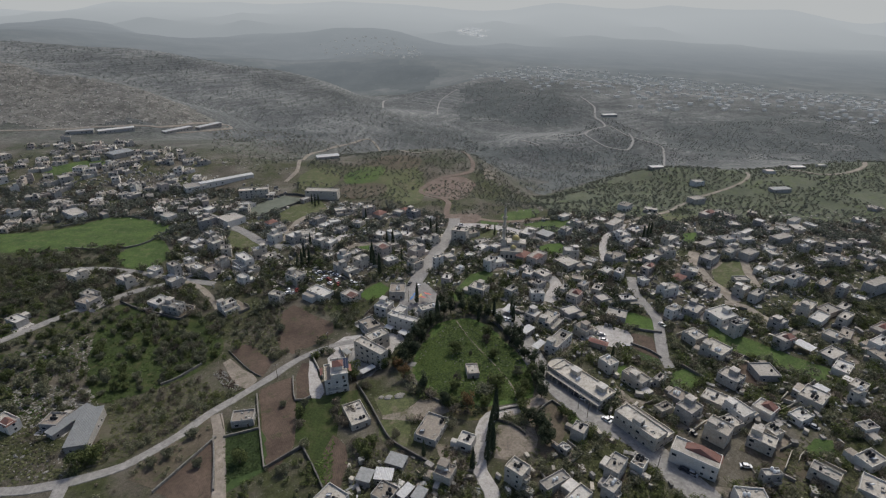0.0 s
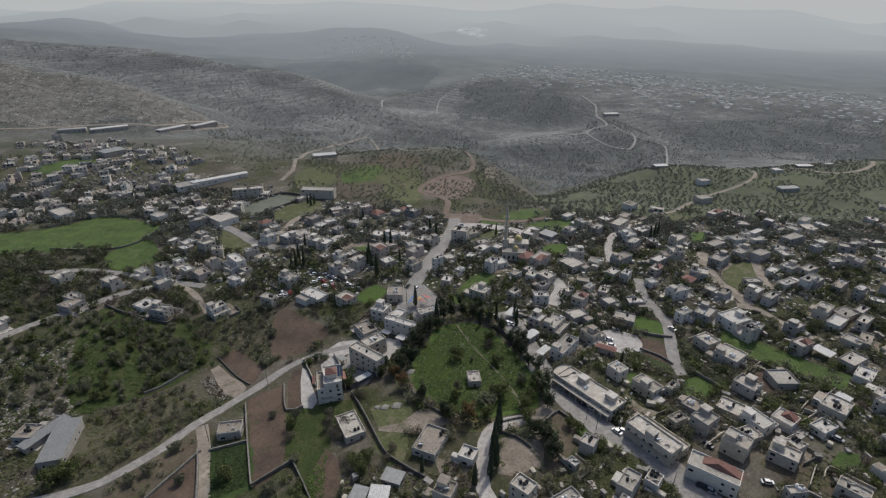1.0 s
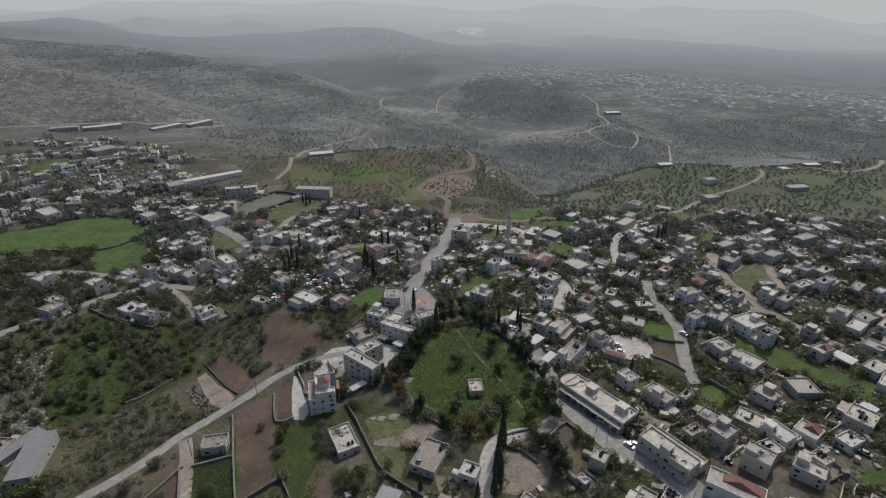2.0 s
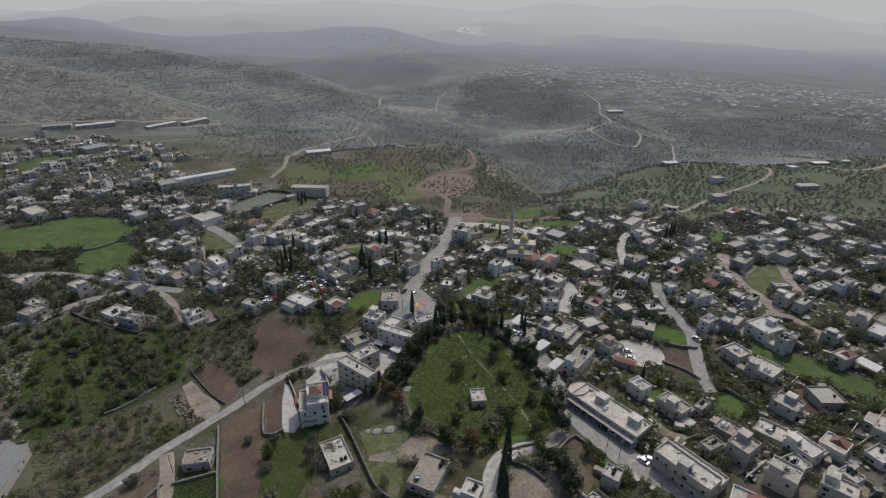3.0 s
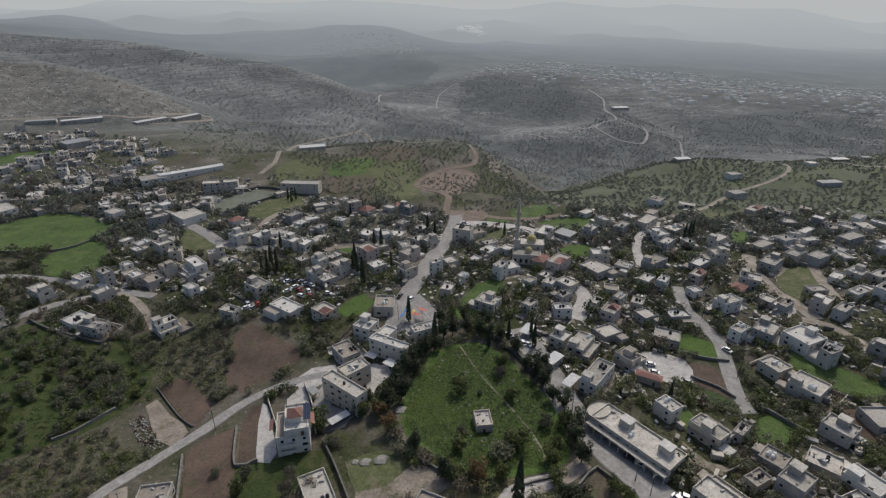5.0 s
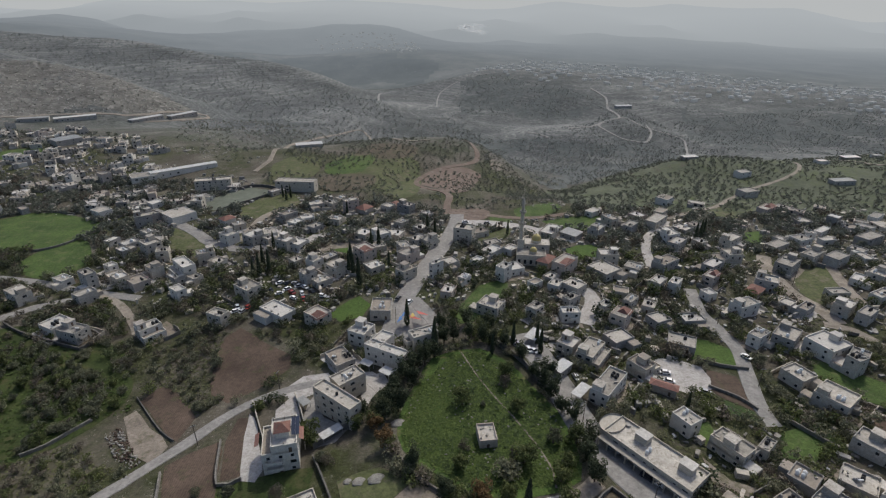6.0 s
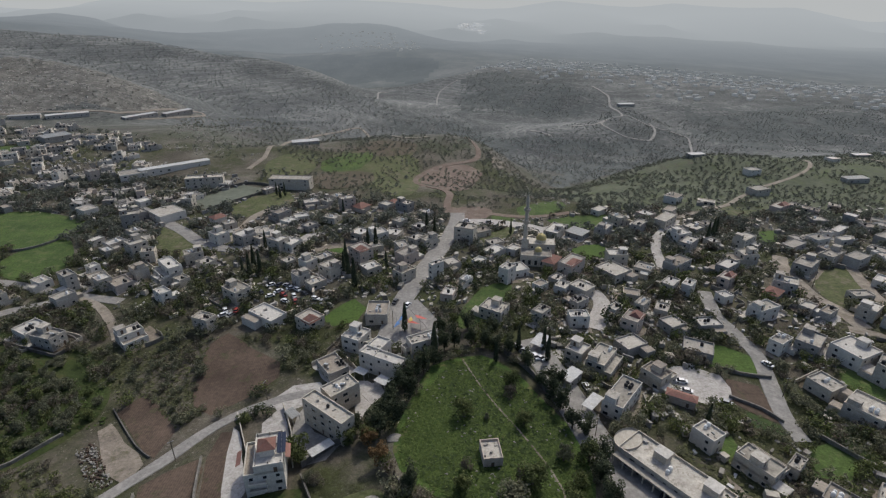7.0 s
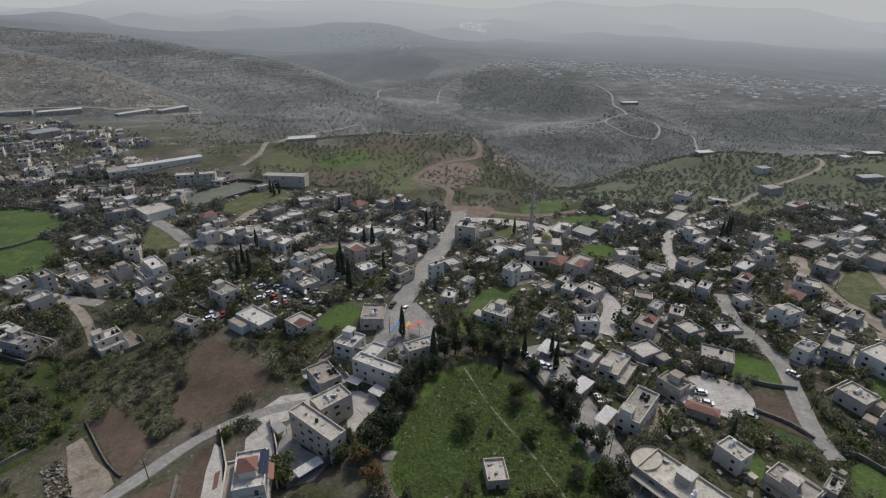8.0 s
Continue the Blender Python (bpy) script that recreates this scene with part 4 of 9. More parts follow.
def house_yard(x, y, w, d, turn):
    """Trodden or paved ground beside a house, half closed by a low wall."""
    c, s = math.cos(radians(turn)), math.sin(radians(turn))
    k, g = rnd.choice((-1, 1)), rnd.choice((-1, 1))
    a, b = rnd.uniform(2.5, 5.0), rnd.uniform(2.5, 5.0)
    x0, x1 = (-w / 2 - 0.6, w / 2 + a) if k > 0 else (-w / 2 - a, w / 2 + 0.6)
    y0, y1 = (-d / 2 - 0.6, d / 2 + b) if g > 0 else (-d / 2 - b, d / 2 + 0.6)
    world_at = lambda u, v: (x + u * c - v * s, y + u * s + v * c)
    if any(inside(*world_at(u, v), poly) for u in (x0, x1) for v in (y0, y1) for poly in FIELDS):
        return
    n, verts = 7, []
    for j in range(n):
        for i in range(n):
            px, py = world_at(x0 + (x1 - x0) * i / (n - 1), y0 + (y1 - y0) * j / (n - 1))
            if i in (0, n - 1) or j in (0, n - 1):
                px, py = px + rnd.uniform(-0.5, 0.5), py + rnd.uniform(-0.5, 0.5)
            verts.append((px, py, height(px, py) + 0.165))
    faces = [(j * n + i, j * n + i + 1, j * n + n + i + 1, j * n + n + i) for j in range(n - 1) for i in range(n - 1)]
    mat, words = rnd.choice(((M_CONCRETE, "stained concrete yard beside a house"), (M_EARTH, "trodden earth yard beside a house"), (M_EARTH, "trodden earth yard beside a house"), (M_FALLOW, "weedy earth yard beside a house")))
    tagged(new("yard", mesh_of("yard", verts, faces, mat)), words, "yard", kind="structure")
    ex, ey = (x1 if k > 0 else x0), (y1 if g > 0 else y0)
    fx = x0 if k > 0 else x1
    fy = y0 if g > 0 else y1
    line = [world_at(fx, ey), world_at((fx + ex) / 2, ey), world_at(ex, ey), world_at(ex, (ey + fy) / 2), world_at(ex, fy)]
    line = line[rnd.choice((0, 0, 1)):rnd.choice((3, 4, 5))]
    if all(clear(px, py, 0.6) for px, py in line if math.dist((px, py), (x, y)) > 0.36 * (w + d) / 2 + 0.18 * max(w, d) + 0.7):
        lime = rnd.random() < 0.5
        garden_wall(line, rnd.uniform(1.2, 2.0), 0.28, M_LIME if lime else M_STONEWALL, "limestone yard wall beside a house" if lime else "weathered yard wall beside a house", "yard_wall")


def house(x, y, w, d, turn, tall, wall="lime", roof="flat", lod=0, stair=True, shops=False, name="house", tanks=None, base=None, note="", balcony=None, annex=True):
    """A flat-roofed village house: blocks of storeys with parapets, windows, doors, stair room, balconies, tanks."""
    z = height(x, y) if base is None else base
    FOOT.append((x, y, 0.36 * (w + d) / 2 + 0.18 * max(w, d)))
    wm, wl = WALLS[wall]
    floors = max(1, round(tall / 2.7))
    storey = tall / floors
    words = {1: "one-storey", 2: "two-storey", 3: "three-storey", 4: "four-storey"}.get(floors, "tall")
    flat = roof in ROOFS
    rm = ROOFS[roof][0] if flat else M_ROOF
    rl = ROOFS[roof][1] if flat else {"hip": "red tiled hip roof", "half": "flat roof partly tiled red", "sheet": "grey sheet roof", "greysheet": "dull grey sheet roof", "whitesheet": "white sheet roof"}[roof]
    X, Y = w / 2, d / 2
    setback = flat and lod < 2 and floors >= 2 and name == "house" and annex and min(w, d) > 8 and rnd.random() < 0.45
    label = note or f"{words} {wl} house with {rl}" + (" and terrace" if setback else "")
    h = thing(name, pose(x, y, z, 0, 0, turn), label, "house" if name == "house" else name.replace("_", " "), "village houses" if name == "house" else "")
    ux0, uy0, ux1, uy1 = -X, -Y, X, Y           # outline of the top storey
    if setback:
        low = tall - storey
        k, side = rnd.uniform(0.55, 0.75), rnd.randrange(4)
        if side == 0:
            ux1 = -X + w * k
        elif side == 1:
            ux0 = X - w * k
        else:
            uy0 = Y - d * k
        block(h, ("wall", "terrace"), -X, -Y, X, Y, -2.5, low, wm, rnd.choice((M_ROOF, M_ROOFBROWN)))
        openings(h, -X, -Y, X, Y, 0, floors - 1, storey, lod)
        block(h, ("upper_storey", "roof"), ux0, uy0, ux1, uy1, low, tall, wm, rm)
        openings(h, ux0, uy0, ux1, uy1, low, 1, storey, lod)
    else:
        if flat or roof == "half":
            block(h, ("wall", "roof"), -X, -Y, X, Y, -2.5, tall, wm, rm, 0.75 if lod < 2 else 0.5)
        else:
            part("wall", Form().box(-X, -Y, -2.5, X, Y, tall).mesh("wall", wm), h)
        openings(h, -X, -Y, X, Y, 0, floors, storey, lod, shops)
    if roof == "half":
        f = Form()
        q, e = tall + 1.9, tall + 0.1
        f.v = [(-X * 0.1, -Y - 0.4, e), (X + 0.4, -Y - 0.4, e), (X + 0.4, Y * 0.5, e), (-X * 0.1, Y * 0.5, e), (X * 0.15, -Y * 0.1, q), (X * 0.75, -Y * 0.1, q)]
        f.f, f.s = [(0, 1, 5, 4), (1, 2, 5), (2, 3, 4, 5), (3, 0, 4), (3, 2, 1, 0)], [0] * 5
        part("tiled_roof", f.mesh("tiled_roof", M_TILE), h, label="red clay tiles")
    elif roof == "hip":
        o, r, k = 0.5, tall + 0.28 * min(w, d), min(w, d) * 0.42
        kx, ky = (X - k, 0.01) if w >= d else (0.01, Y - k)
        f = Form()
        f.v = [(-X - o, -Y - o, tall), (X + o, -Y - o, tall), (X + o, Y + o, tall), (-X - o, Y + o, tall), (-kx, -ky, r), (kx, -ky, r), (kx, ky, r), (-kx, ky, r)]
        f.f, f.s = [(0, 1, 5, 4), (1, 2, 6, 5), (2, 3, 7, 6), (3, 0, 4, 7), (4, 5, 6, 7), (3, 2, 1, 0)], [0] * 6
        part("roof", f.mesh("roof", M_TILE), h, label="red clay tiled hip roof")
    elif not flat:
        m = M_SHEETWHITE if roof == "whitesheet" else (M_SHEETGREY if roof == "greysheet" else M_SHEET)
        part("roof", corrugated(w, d, tall + 0.1, tall + 0.1 + 0.04 * d).mesh("roof", m), h, label="ribbed metal sheet")
    if annex and flat and lod < 2 and name == "house" and rnd.random() < 0.5:
        aw, ad, ah = w * rnd.uniform(0.35, 0.6), rnd.uniform(2.5, 4.2), (tall if tall < 4 else storey) * rnd.uniform(0.75, 0.95)
        ax, sgn = rnd.choice((-1, 1)) * (X - aw / 2), rnd.choice((-1, 1, 1))
        y0, y1 = (-Y - ad, -Y) if sgn < 0 else (Y, Y + ad)
        q = part("annex", Form().box(ax - aw / 2, y0, -2.5, ax + aw / 2, y1, ah).mesh("annex", wm), h)
        part("annex_roof", Form().box(ax - aw / 2 + 0.15, y0 + 0.15, ah, ax + aw / 2 - 0.15, y1 - 0.15, ah + 0.14).mesh("annex_roof", rnd.choice((M_ROOF, M_ROOFBROWN, M_ROOFWHITE))), q)
    cx, cy, uw, ud = (ux0 + ux1) / 2, (uy0 + uy1) / 2, ux1 - ux0, uy1 - uy0
    sx = sy = 99
    if flat and stair and tall > 4 and min(uw, ud) > 6 and lod < 2:
        sx, sy, a = cx + rnd.choice((-1, 1)) * (uw / 2 - 2.0), cy + rnd.choice((0, 1)) * (ud / 2 - 2.2), 1.7
        r = part("stair_room", Form().box(sx - a, sy - a, tall, sx + a, sy + a, tall + 2.5).mesh("stair_room", wm), h)
        part("stair_roof", Form().box(sx - a - 0.15, sy - a - 0.15, tall + 2.5, sx + a + 0.15, sy + a + 0.15, tall + 2.66).mesh("stair_roof", rm), r)
        part("door", DOOR, r, pose(sx, sy - a, tall + 0.08))
    if balcony is None:
        balcony = lod == 0 and floors >= 2 and flat and not shops and not setback and rnd.random() < 0.55
    if balcony:
        bw, bx = w * rnd.uniform(0.3, 0.5), rnd.uniform(-0.2, 0.2) * w
        for fl in range(1, floors - 1 if setback else floors):
            zb = fl * storey
            f = Form().box(bx - bw / 2, -Y - 1.4, zb - 0.15, bx + bw / 2, -Y, zb)
            f.box(bx - bw / 2, -Y - 1.4, zb, bx + bw / 2, -Y - 1.28, zb + 0.85).box(bx - bw / 2, -Y - 1.28, zb, bx - bw / 2 + 0.12, -Y, zb + 0.85).box(bx + bw / 2 - 0.12, -Y - 1.28, zb, bx + bw / 2, -Y, zb + 0.85)
            part("balcony", f.mesh("balcony", wm), h)
    if lod == 0 and flat and name == "house" and min(uw, ud) > 6 and rnd.random() < 0.3:
        for qx in (ux0 + 0.45, cx, ux1 - 0.45):
            for qy in (uy0 + 0.45, uy1 - 0.45):
                part("column_stub", COLUMN, h, pose(qx, qy, tall + 0.05, 0, 0, 0) @ Matrix.Diagonal((1, 1, rnd.uniform(0.7, 1.25), 1)))
    if lod < 2 and name == "house" and annex and rnd.random() < 0.7:
        house_yard(x, y, w, d, turn)
    if flat and lod < 2:
        count = tanks if tanks is not None else (rnd.choice((1, 2, 2, 3, 4)) if lod == 0 else rnd.choice((0, 1, 1, 2)))
        tx, ty = cx + rnd.uniform(-0.5, 0.5) * (uw - 4), cy + rnd.uniform(-0.5, 0.5) * (ud - 4)
        white = rnd.random() < 0.35
        for i in range(count):
            p = Matrix(h.matrix_world) @ Vector((tx + (i % 2) * 1.4, ty + (i // 2) * 1.4, tall + 0.08))
            if abs(tx - sx) < 3.6 and abs(ty - sy) < 3.6:
                continue
            tank(p.x, p.y, p.z, white)
        for _ in range(rnd.randint(2, 6) if lod == 0 else rnd.randint(1, 3)):
            part("roof_block", ROOF_BLOCK, h, pose(cx + rnd.uniform(-0.4, 0.4) * uw, cy + rnd.uniform(-0.4, 0.4) * ud, tall + 0.08, 0, 0, rnd.uniform(0, 180)) @ Matrix.Diagonal((rnd.uniform(0.5, 2.2), rnd.uniform(0.5, 1.3), rnd.uniform(0.3, 1.4), 1)))
        if lod == 0 and tanks != 0 and rnd.random() < 0.6 and min(uw, ud) > 6:
            p = Matrix(h.matrix_world) @ Vector((2 * cx - tx, 2 * cy - ty, tall + 0.08))
            solar_heater(p.x, p.y, p.z)
    return h


HEATER = {}


def solar_heater(x, y, z):
    """Two tilted collector panels under a small white drum."""
    if not HEATER:
        HEATER["panel"] = Form().face([(-0.95, -0.9, 0.15), (0.95, -0.9, 0.15), (0.95, 0.6, 1.05), (-0.95, 0.6, 1.05)]).face([(-0.95, -0.9, 0.1), (-0.95, 0.6, 1.0), (0.95, 0.6, 1.0), (0.95, -0.9, 0.1)]).mesh("panel", M_PANEL)
        f = Form().tube(0, 0, -0.7, 0.7, 0.28, 0.28, 10)
        f.v = [(c, a + 0.85, b + 1.25) for a, b, c in f.v]
        HEATER["drum"] = f.mesh("drum", M_WHITETANK)
        HEATER["frame"] = Form().box(-0.9, 0.55, 0, -0.82, 0.63, 1.1).box(0.82, 0.55, 0, 0.9, 0.63, 1.1).box(-0.9, 0.78, 1.0, 0.9, 0.9, 1.05).mesh("frame", M_METAL)
    t = thing("solar_water_heater", pose(x, y, z, 0, 0, 180 - SUN_AZ + 30), "solar water heater with dark panels and white drum", "solar heater", "roof solar heaters")
    for key in ("panel", "drum", "frame"):
        part(key, HEATER[key], t)
    return t


def canopy(x, y, w, d, turn, tall, mat=None, label="white sheet canopy on thin steel posts"):
    z = height(x, y)
    FOOT.append((x, y, 0.5 * max(w, d)))
    c = thing("canopy", pose(x, y, z, 0, 0, turn), label, "canopy", "sheet canopies")
    part("roof", corrugated(w, d, tall, tall + 0.03 * d, 0.0).mesh("roof", mat or M_SHEETWHITE), c)
    for sx in (-1, 1):
        for sy in (-1, 1):
            px, py = sx * (w / 2 - 0.3), sy * (d / 2 - 0.3)
            part("post", Form().box(px - 0.07, py - 0.07, -1.0, px + 0.07, py + 0.07, tall).mesh("post", M_METAL), c)
    return c


# ---- plants ----
def crown_form(seed, count, rx, rz, leaf, lumps, up=0.0):
    """Many small leaf blades gathered in uneven lumps round a hollow centre."""
    r = random.Random(seed)
    v, f = [], []
    balls = []
    for _ in range(lumps):
        a, q = r.uniform(0, 6.283), math.sqrt(r.random()) * 0.72
        balls.append((rx * q * math.cos(a), rx * q * math.sin(a), rz * r.uniform(-0.5, 0.75), r.uniform(0.28, 0.5)))
    for _ in range(count):
        bx, by, bz, br = r.choice(balls)
        n = Vector((r.gauss(0, 1), r.gauss(0, 1), r.gauss(0.25, 1))).normalized()
        k = r.uniform(0.65, 1.08)
        c = Vector((bx + n.x * rx * br * k, by + n.y * rx * br * k, bz + n.z * rz * br * 1.2 * k + up))
        n = (n + Vector((r.gauss(0, 0.5), r.gauss(0, 0.5), r.gauss(0.3, 0.5)))).normalized()
        t = n.orthogonal().normalized()
        t = Matrix.Rotation(r.uniform(0, 6.283), 3, n) @ t
        b = n.cross(t)
        s, i = leaf * r.uniform(0.6, 1.3), len(v)
        bend = n * s * 0.25
        v += [tuple(c - t * s), tuple(c - b * s * 0.6 + bend), tuple(c + t * s), tuple(c + b * s * 0.6 + bend)]
        f.append((i, i + 1, i + 2, i + 3))
    return v, f


def crown_mesh(name, mat, *args):
    v, f = crown_form(*args)
    return mesh_of(name, v, f, mat)


def trunk_mesh(name, tall, r, limbs, seed):
    q = random.Random(seed)
    f = Form()
    f.tube(0, 0, -0.4, tall * 0.55, r * 1.25, r * 0.8, 7)
    n0 = len(f.v)
    for i in range(limbs):
        a, lean = i * 6.283 / limbs + q.uniform(-0.4, 0.4), q.uniform(0.35, 0.7)
        base = len(f.v)
        f.tube(0, 0, 0, tall * 0.75, r * 0.55, r * 0.2, 5)
        turn = Matrix.Rotation(a, 3, "Z") @ Matrix.Rotation(lean, 3, "Y")
        for k in range(base, len(f.v)):
            p = turn @ Vector(f.v[k]) + Vector((0, 0, tall * 0.5))
            f.v[k] = tuple(p)
    return f.mesh(name, M_BARK)


OLIVE_TRUNK = [trunk_mesh("olive_trunk", 1.5, 0.28, 4, i) for i in range(2)]
TALL_TRUNK = trunk_mesh("tall_trunk", 4.0, 0.22, 4, 9)
KINDS = {
    "olive": (OLIVE_TRUNK[0], [crown_mesh("olive_crown", M_OLIVE, s, 950, 2.4, 1.6, 0.23, 14, 1.75) for s in range(5)], "grey-green olive tree with a loose rounded crown"),
    "broad": (OLIVE_TRUNK[1], [crown_mesh("broad_crown", M_BROAD, 20 + s, 1000, 2.6, 2.2, 0.26, 15, 2.3) for s in range(3)], "leafy green tree with an uneven crown"),
    "pine": (TALL_TRUNK, [crown_mesh("pine_crown", M_PINE, 30 + s, 1300, 2.6, 3.4, 0.30, 18, 4.0) for s in range(3)], "dark green conifer with a dense tall crown"),
    "bare": (OLIVE_TRUNK[0], [crown_mesh("bare_crown", M_BARE, 40 + s, 800, 2.3, 1.8, 0.17, 14, 2.0) for s in range(2)], "pale grey leafless tree with fine twigs"),
    "rust": (TALL_TRUNK, [crown_mesh("rust_crown", M_RUST, 50, 1000, 2.4, 3.0, 0.26, 11, 4.2)], "rust-tinged tree with a ragged crown"),
}


def cypress_crown(seed, count, tall, r0):
    r = random.Random(seed)
    v, f = [], []
    for _ in range(count):
        z = r.random() ** 0.9
        rad = r0 * (1 - z) ** 0.6 * min(1, z * 6 + 0.35) * r.uniform(0.75, 1.1)
        a = r.uniform(0, 6.283)
        c = Vector((rad * math.cos(a), rad * math.sin(a), 0.6 + z * tall))
        n = Vector((math.cos(a), math.sin(a), 0.35)).normalized()
        t = n.cross(Vector((0, 0, 1))).normalized()
        b, s, i = n.cross(t), r.uniform(0.35, 0.7), len(v)
        v += [tuple(c - t * s * 0.5), tuple(c + b * s), tuple(c + t * s * 0.5), tuple(c - b * s)]
        f.append((i, i + 1, i + 2, i + 3))
    return mesh_of("cypress_crown", v, f, M_PINE)


CYPRESS = [cypress_crown(s, 420, 11.0, 1.25) for s in (61, 62)]


def tree(x, y, size, kind="olive", label=""):
    if kind == "cypress":
        t = thing("cypress_tree", pose(x, y, height(x, y), 0, 0, rnd.uniform(0, 360)) @ Matrix.Scale(size, 4), label or "tall narrow dark cypress tree", "tree", "cypress trees")
        part("trunk", TALL_TRUNK, t, Matrix.Diagonal((0.8, 0.8, 0.5, 1)))
        part("crown", rnd.choice(CYPRESS), t)
        return t
    trunk, crowns, text = KINDS[kind]
    t = thing({"olive": "olive_tree", "pine": "conifer_tree"}.get(kind, "tree"), pose(x, y, height(x, y), 0, 0, rnd.uniform(0, 360)) @ Matrix.Scale(size, 4), label or text, "tree", kind + " trees")
    part("trunk", trunk, t)
    part("crown", rnd.choice(crowns), t, Matrix.Diagonal((rnd.uniform(0.85, 1.15), rnd.uniform(0.85, 1.15), rnd.uniform(0.85, 1.15), 1)))
    return t


def spots(poly, gap, jitter=0.42, seed=1, radius=1.5, roads=True, fields=False, keep=1.0, clump=0.0):
    """Uneven grid of free places inside an outline."""
    r = random.Random(seed)
    xs, ys = [p[0] for p in poly], [p[1] for p in poly]
    y = min(ys)
    while y < max(ys):
        x = min(xs)
        while x < max(xs):
            px, py = x + r.uniform(-jitter, jitter) * gap, y + r.uniform(-jitter, jitter) * gap
            ok = r.random() < keep
            if ok and clump and noise.noise(Vector((px / 38, py / 38, seed))) < clump - 0.5:
                ok = False
            if ok and inside(px, py, poly) and clear(px, py, radius, roads, fields):
                yield px, py, r
            x += gap
        y += gap


def merged_trees(name, places, label, mats, leafy=70, category="trees"):
    """Trees too many to count, as one mesh of leaf blades and thin trunks."""
    forms = [crown_form(80 + s, leafy, 2.5, 1.7, 0.6 * min(1.15, math.sqrt(50 / leafy)), 11, 1.7) for s in range(4)]
    arrs = [(np.array(v), np.array(f)) for v, f in forms]
    V, F, S, n = [], [], [], 0
    for x, y, s, kind, a in places:
        v, f = arrs[int(a * 7) % 4]
        c, q = math.cos(a), math.sin(a)
        w = np.stack([(v[:, 0] * c - v[:, 1] * q) * s + x, (v[:, 0] * q + v[:, 1] * c) * s + y, v[:, 2] * s + height(x, y) - 0.3 * s], 1)
        V.append(w)
        F.append(f + n)
        S.append(np.full(len(f), kind))
        n += len(w)
        z = height(x, y)
        V.append(np.array([(x - 0.15 * s, y, z - 0.3), (x + 0.15 * s, y - 0.1, z - 0.3), (x + 0.1 * s, y, z + 1.5 * s), (x - 0.1 * s, y + 0.1, z + 1.5 * s)]))
        F.append(np.array([[n, n + 1, n + 2, n + 3]]))
        S.append(np.array([len(mats) - 1]))
        n += 4
    if not V:
        return None
    V, F, S = np.concatenate(V), np.concatenate(F), np.concatenate(S)
    me = mesh_of(name, V.tolist(), F.tolist(), *mats, slots=S.tolist())
    return tagged(new(name, me), label, category, kind="stuff")


# ---- cars ----
def car_body(name, paint):
    f = Form()
    f.box(-0.86, -2.1, 0.28, 0.86, 2.1, 0.82, 0, 0.05)
    n = len(f.v)
    f.v += [(-0.80, -1.35, 0.80), (0.80, -1.35, 0.80), (0.80, 1.55, 0.80), (-0.80, 1.55, 0.80), (-0.66, -0.75, 1.42), (0.66, -0.75, 1.42), (0.66, 1.05, 1.42), (-0.66, 1.05, 1.42)]
    for q, s in (((4, 5, 6, 7), 0), ((0, 1, 5, 4), 1), ((1, 2, 6, 5), 1), ((2, 3, 7, 6), 1), ((3, 0, 4, 7), 1)):
        f.f.append(tuple(n + i for i in q))
        f.s.append(s)
    return f.mesh(name, paint, M_GLASS)


CARS = [(car_body("car_body", p), w) for p, w in ((M_CARWHITE, "white"), (M_CARGREY, "silver"), (M_CARDARK, "dark"), (M_CARWHITE, "white"), (M_CARRED, "red"))]
WHEEL = Form().tube(0, 0, -0.1, 0.1, 0.31, 0.31, 12).mesh("wheel", M_TYRE)


def car(x, y, turn, colour=0, lift=0.25, where="parked beside the road"):
    body, word = CARS[colour]
    c = thing("car", pose(x, y, height(x, y) + lift, 0, 0, turn), f"{word} passenger car {where}", "car", "parked cars")
    part("body", body, c)
    for sx in (-0.78, 0.78):
        for sy in (-1.3, 1.3):
            part("wheel", WHEEL, c, pose(sx, sy, 0.31, 0, 90, 0))
    FOOT.append((x, y, 2.0))
    return c



# ---- landmarks ----
def dome_profile(r, z):
    return [(r * math.cos(a), z + r * 1.1 * math.sin(a)) for a in (i * math.pi / 16 for i in range(8))] + [(0.12, z + r * 1.12), (0.08, z + r * 1.35), (0.0, z + r * 1.55)]


ARCH = window_mesh("arched_opening", 1.5, 2.6)


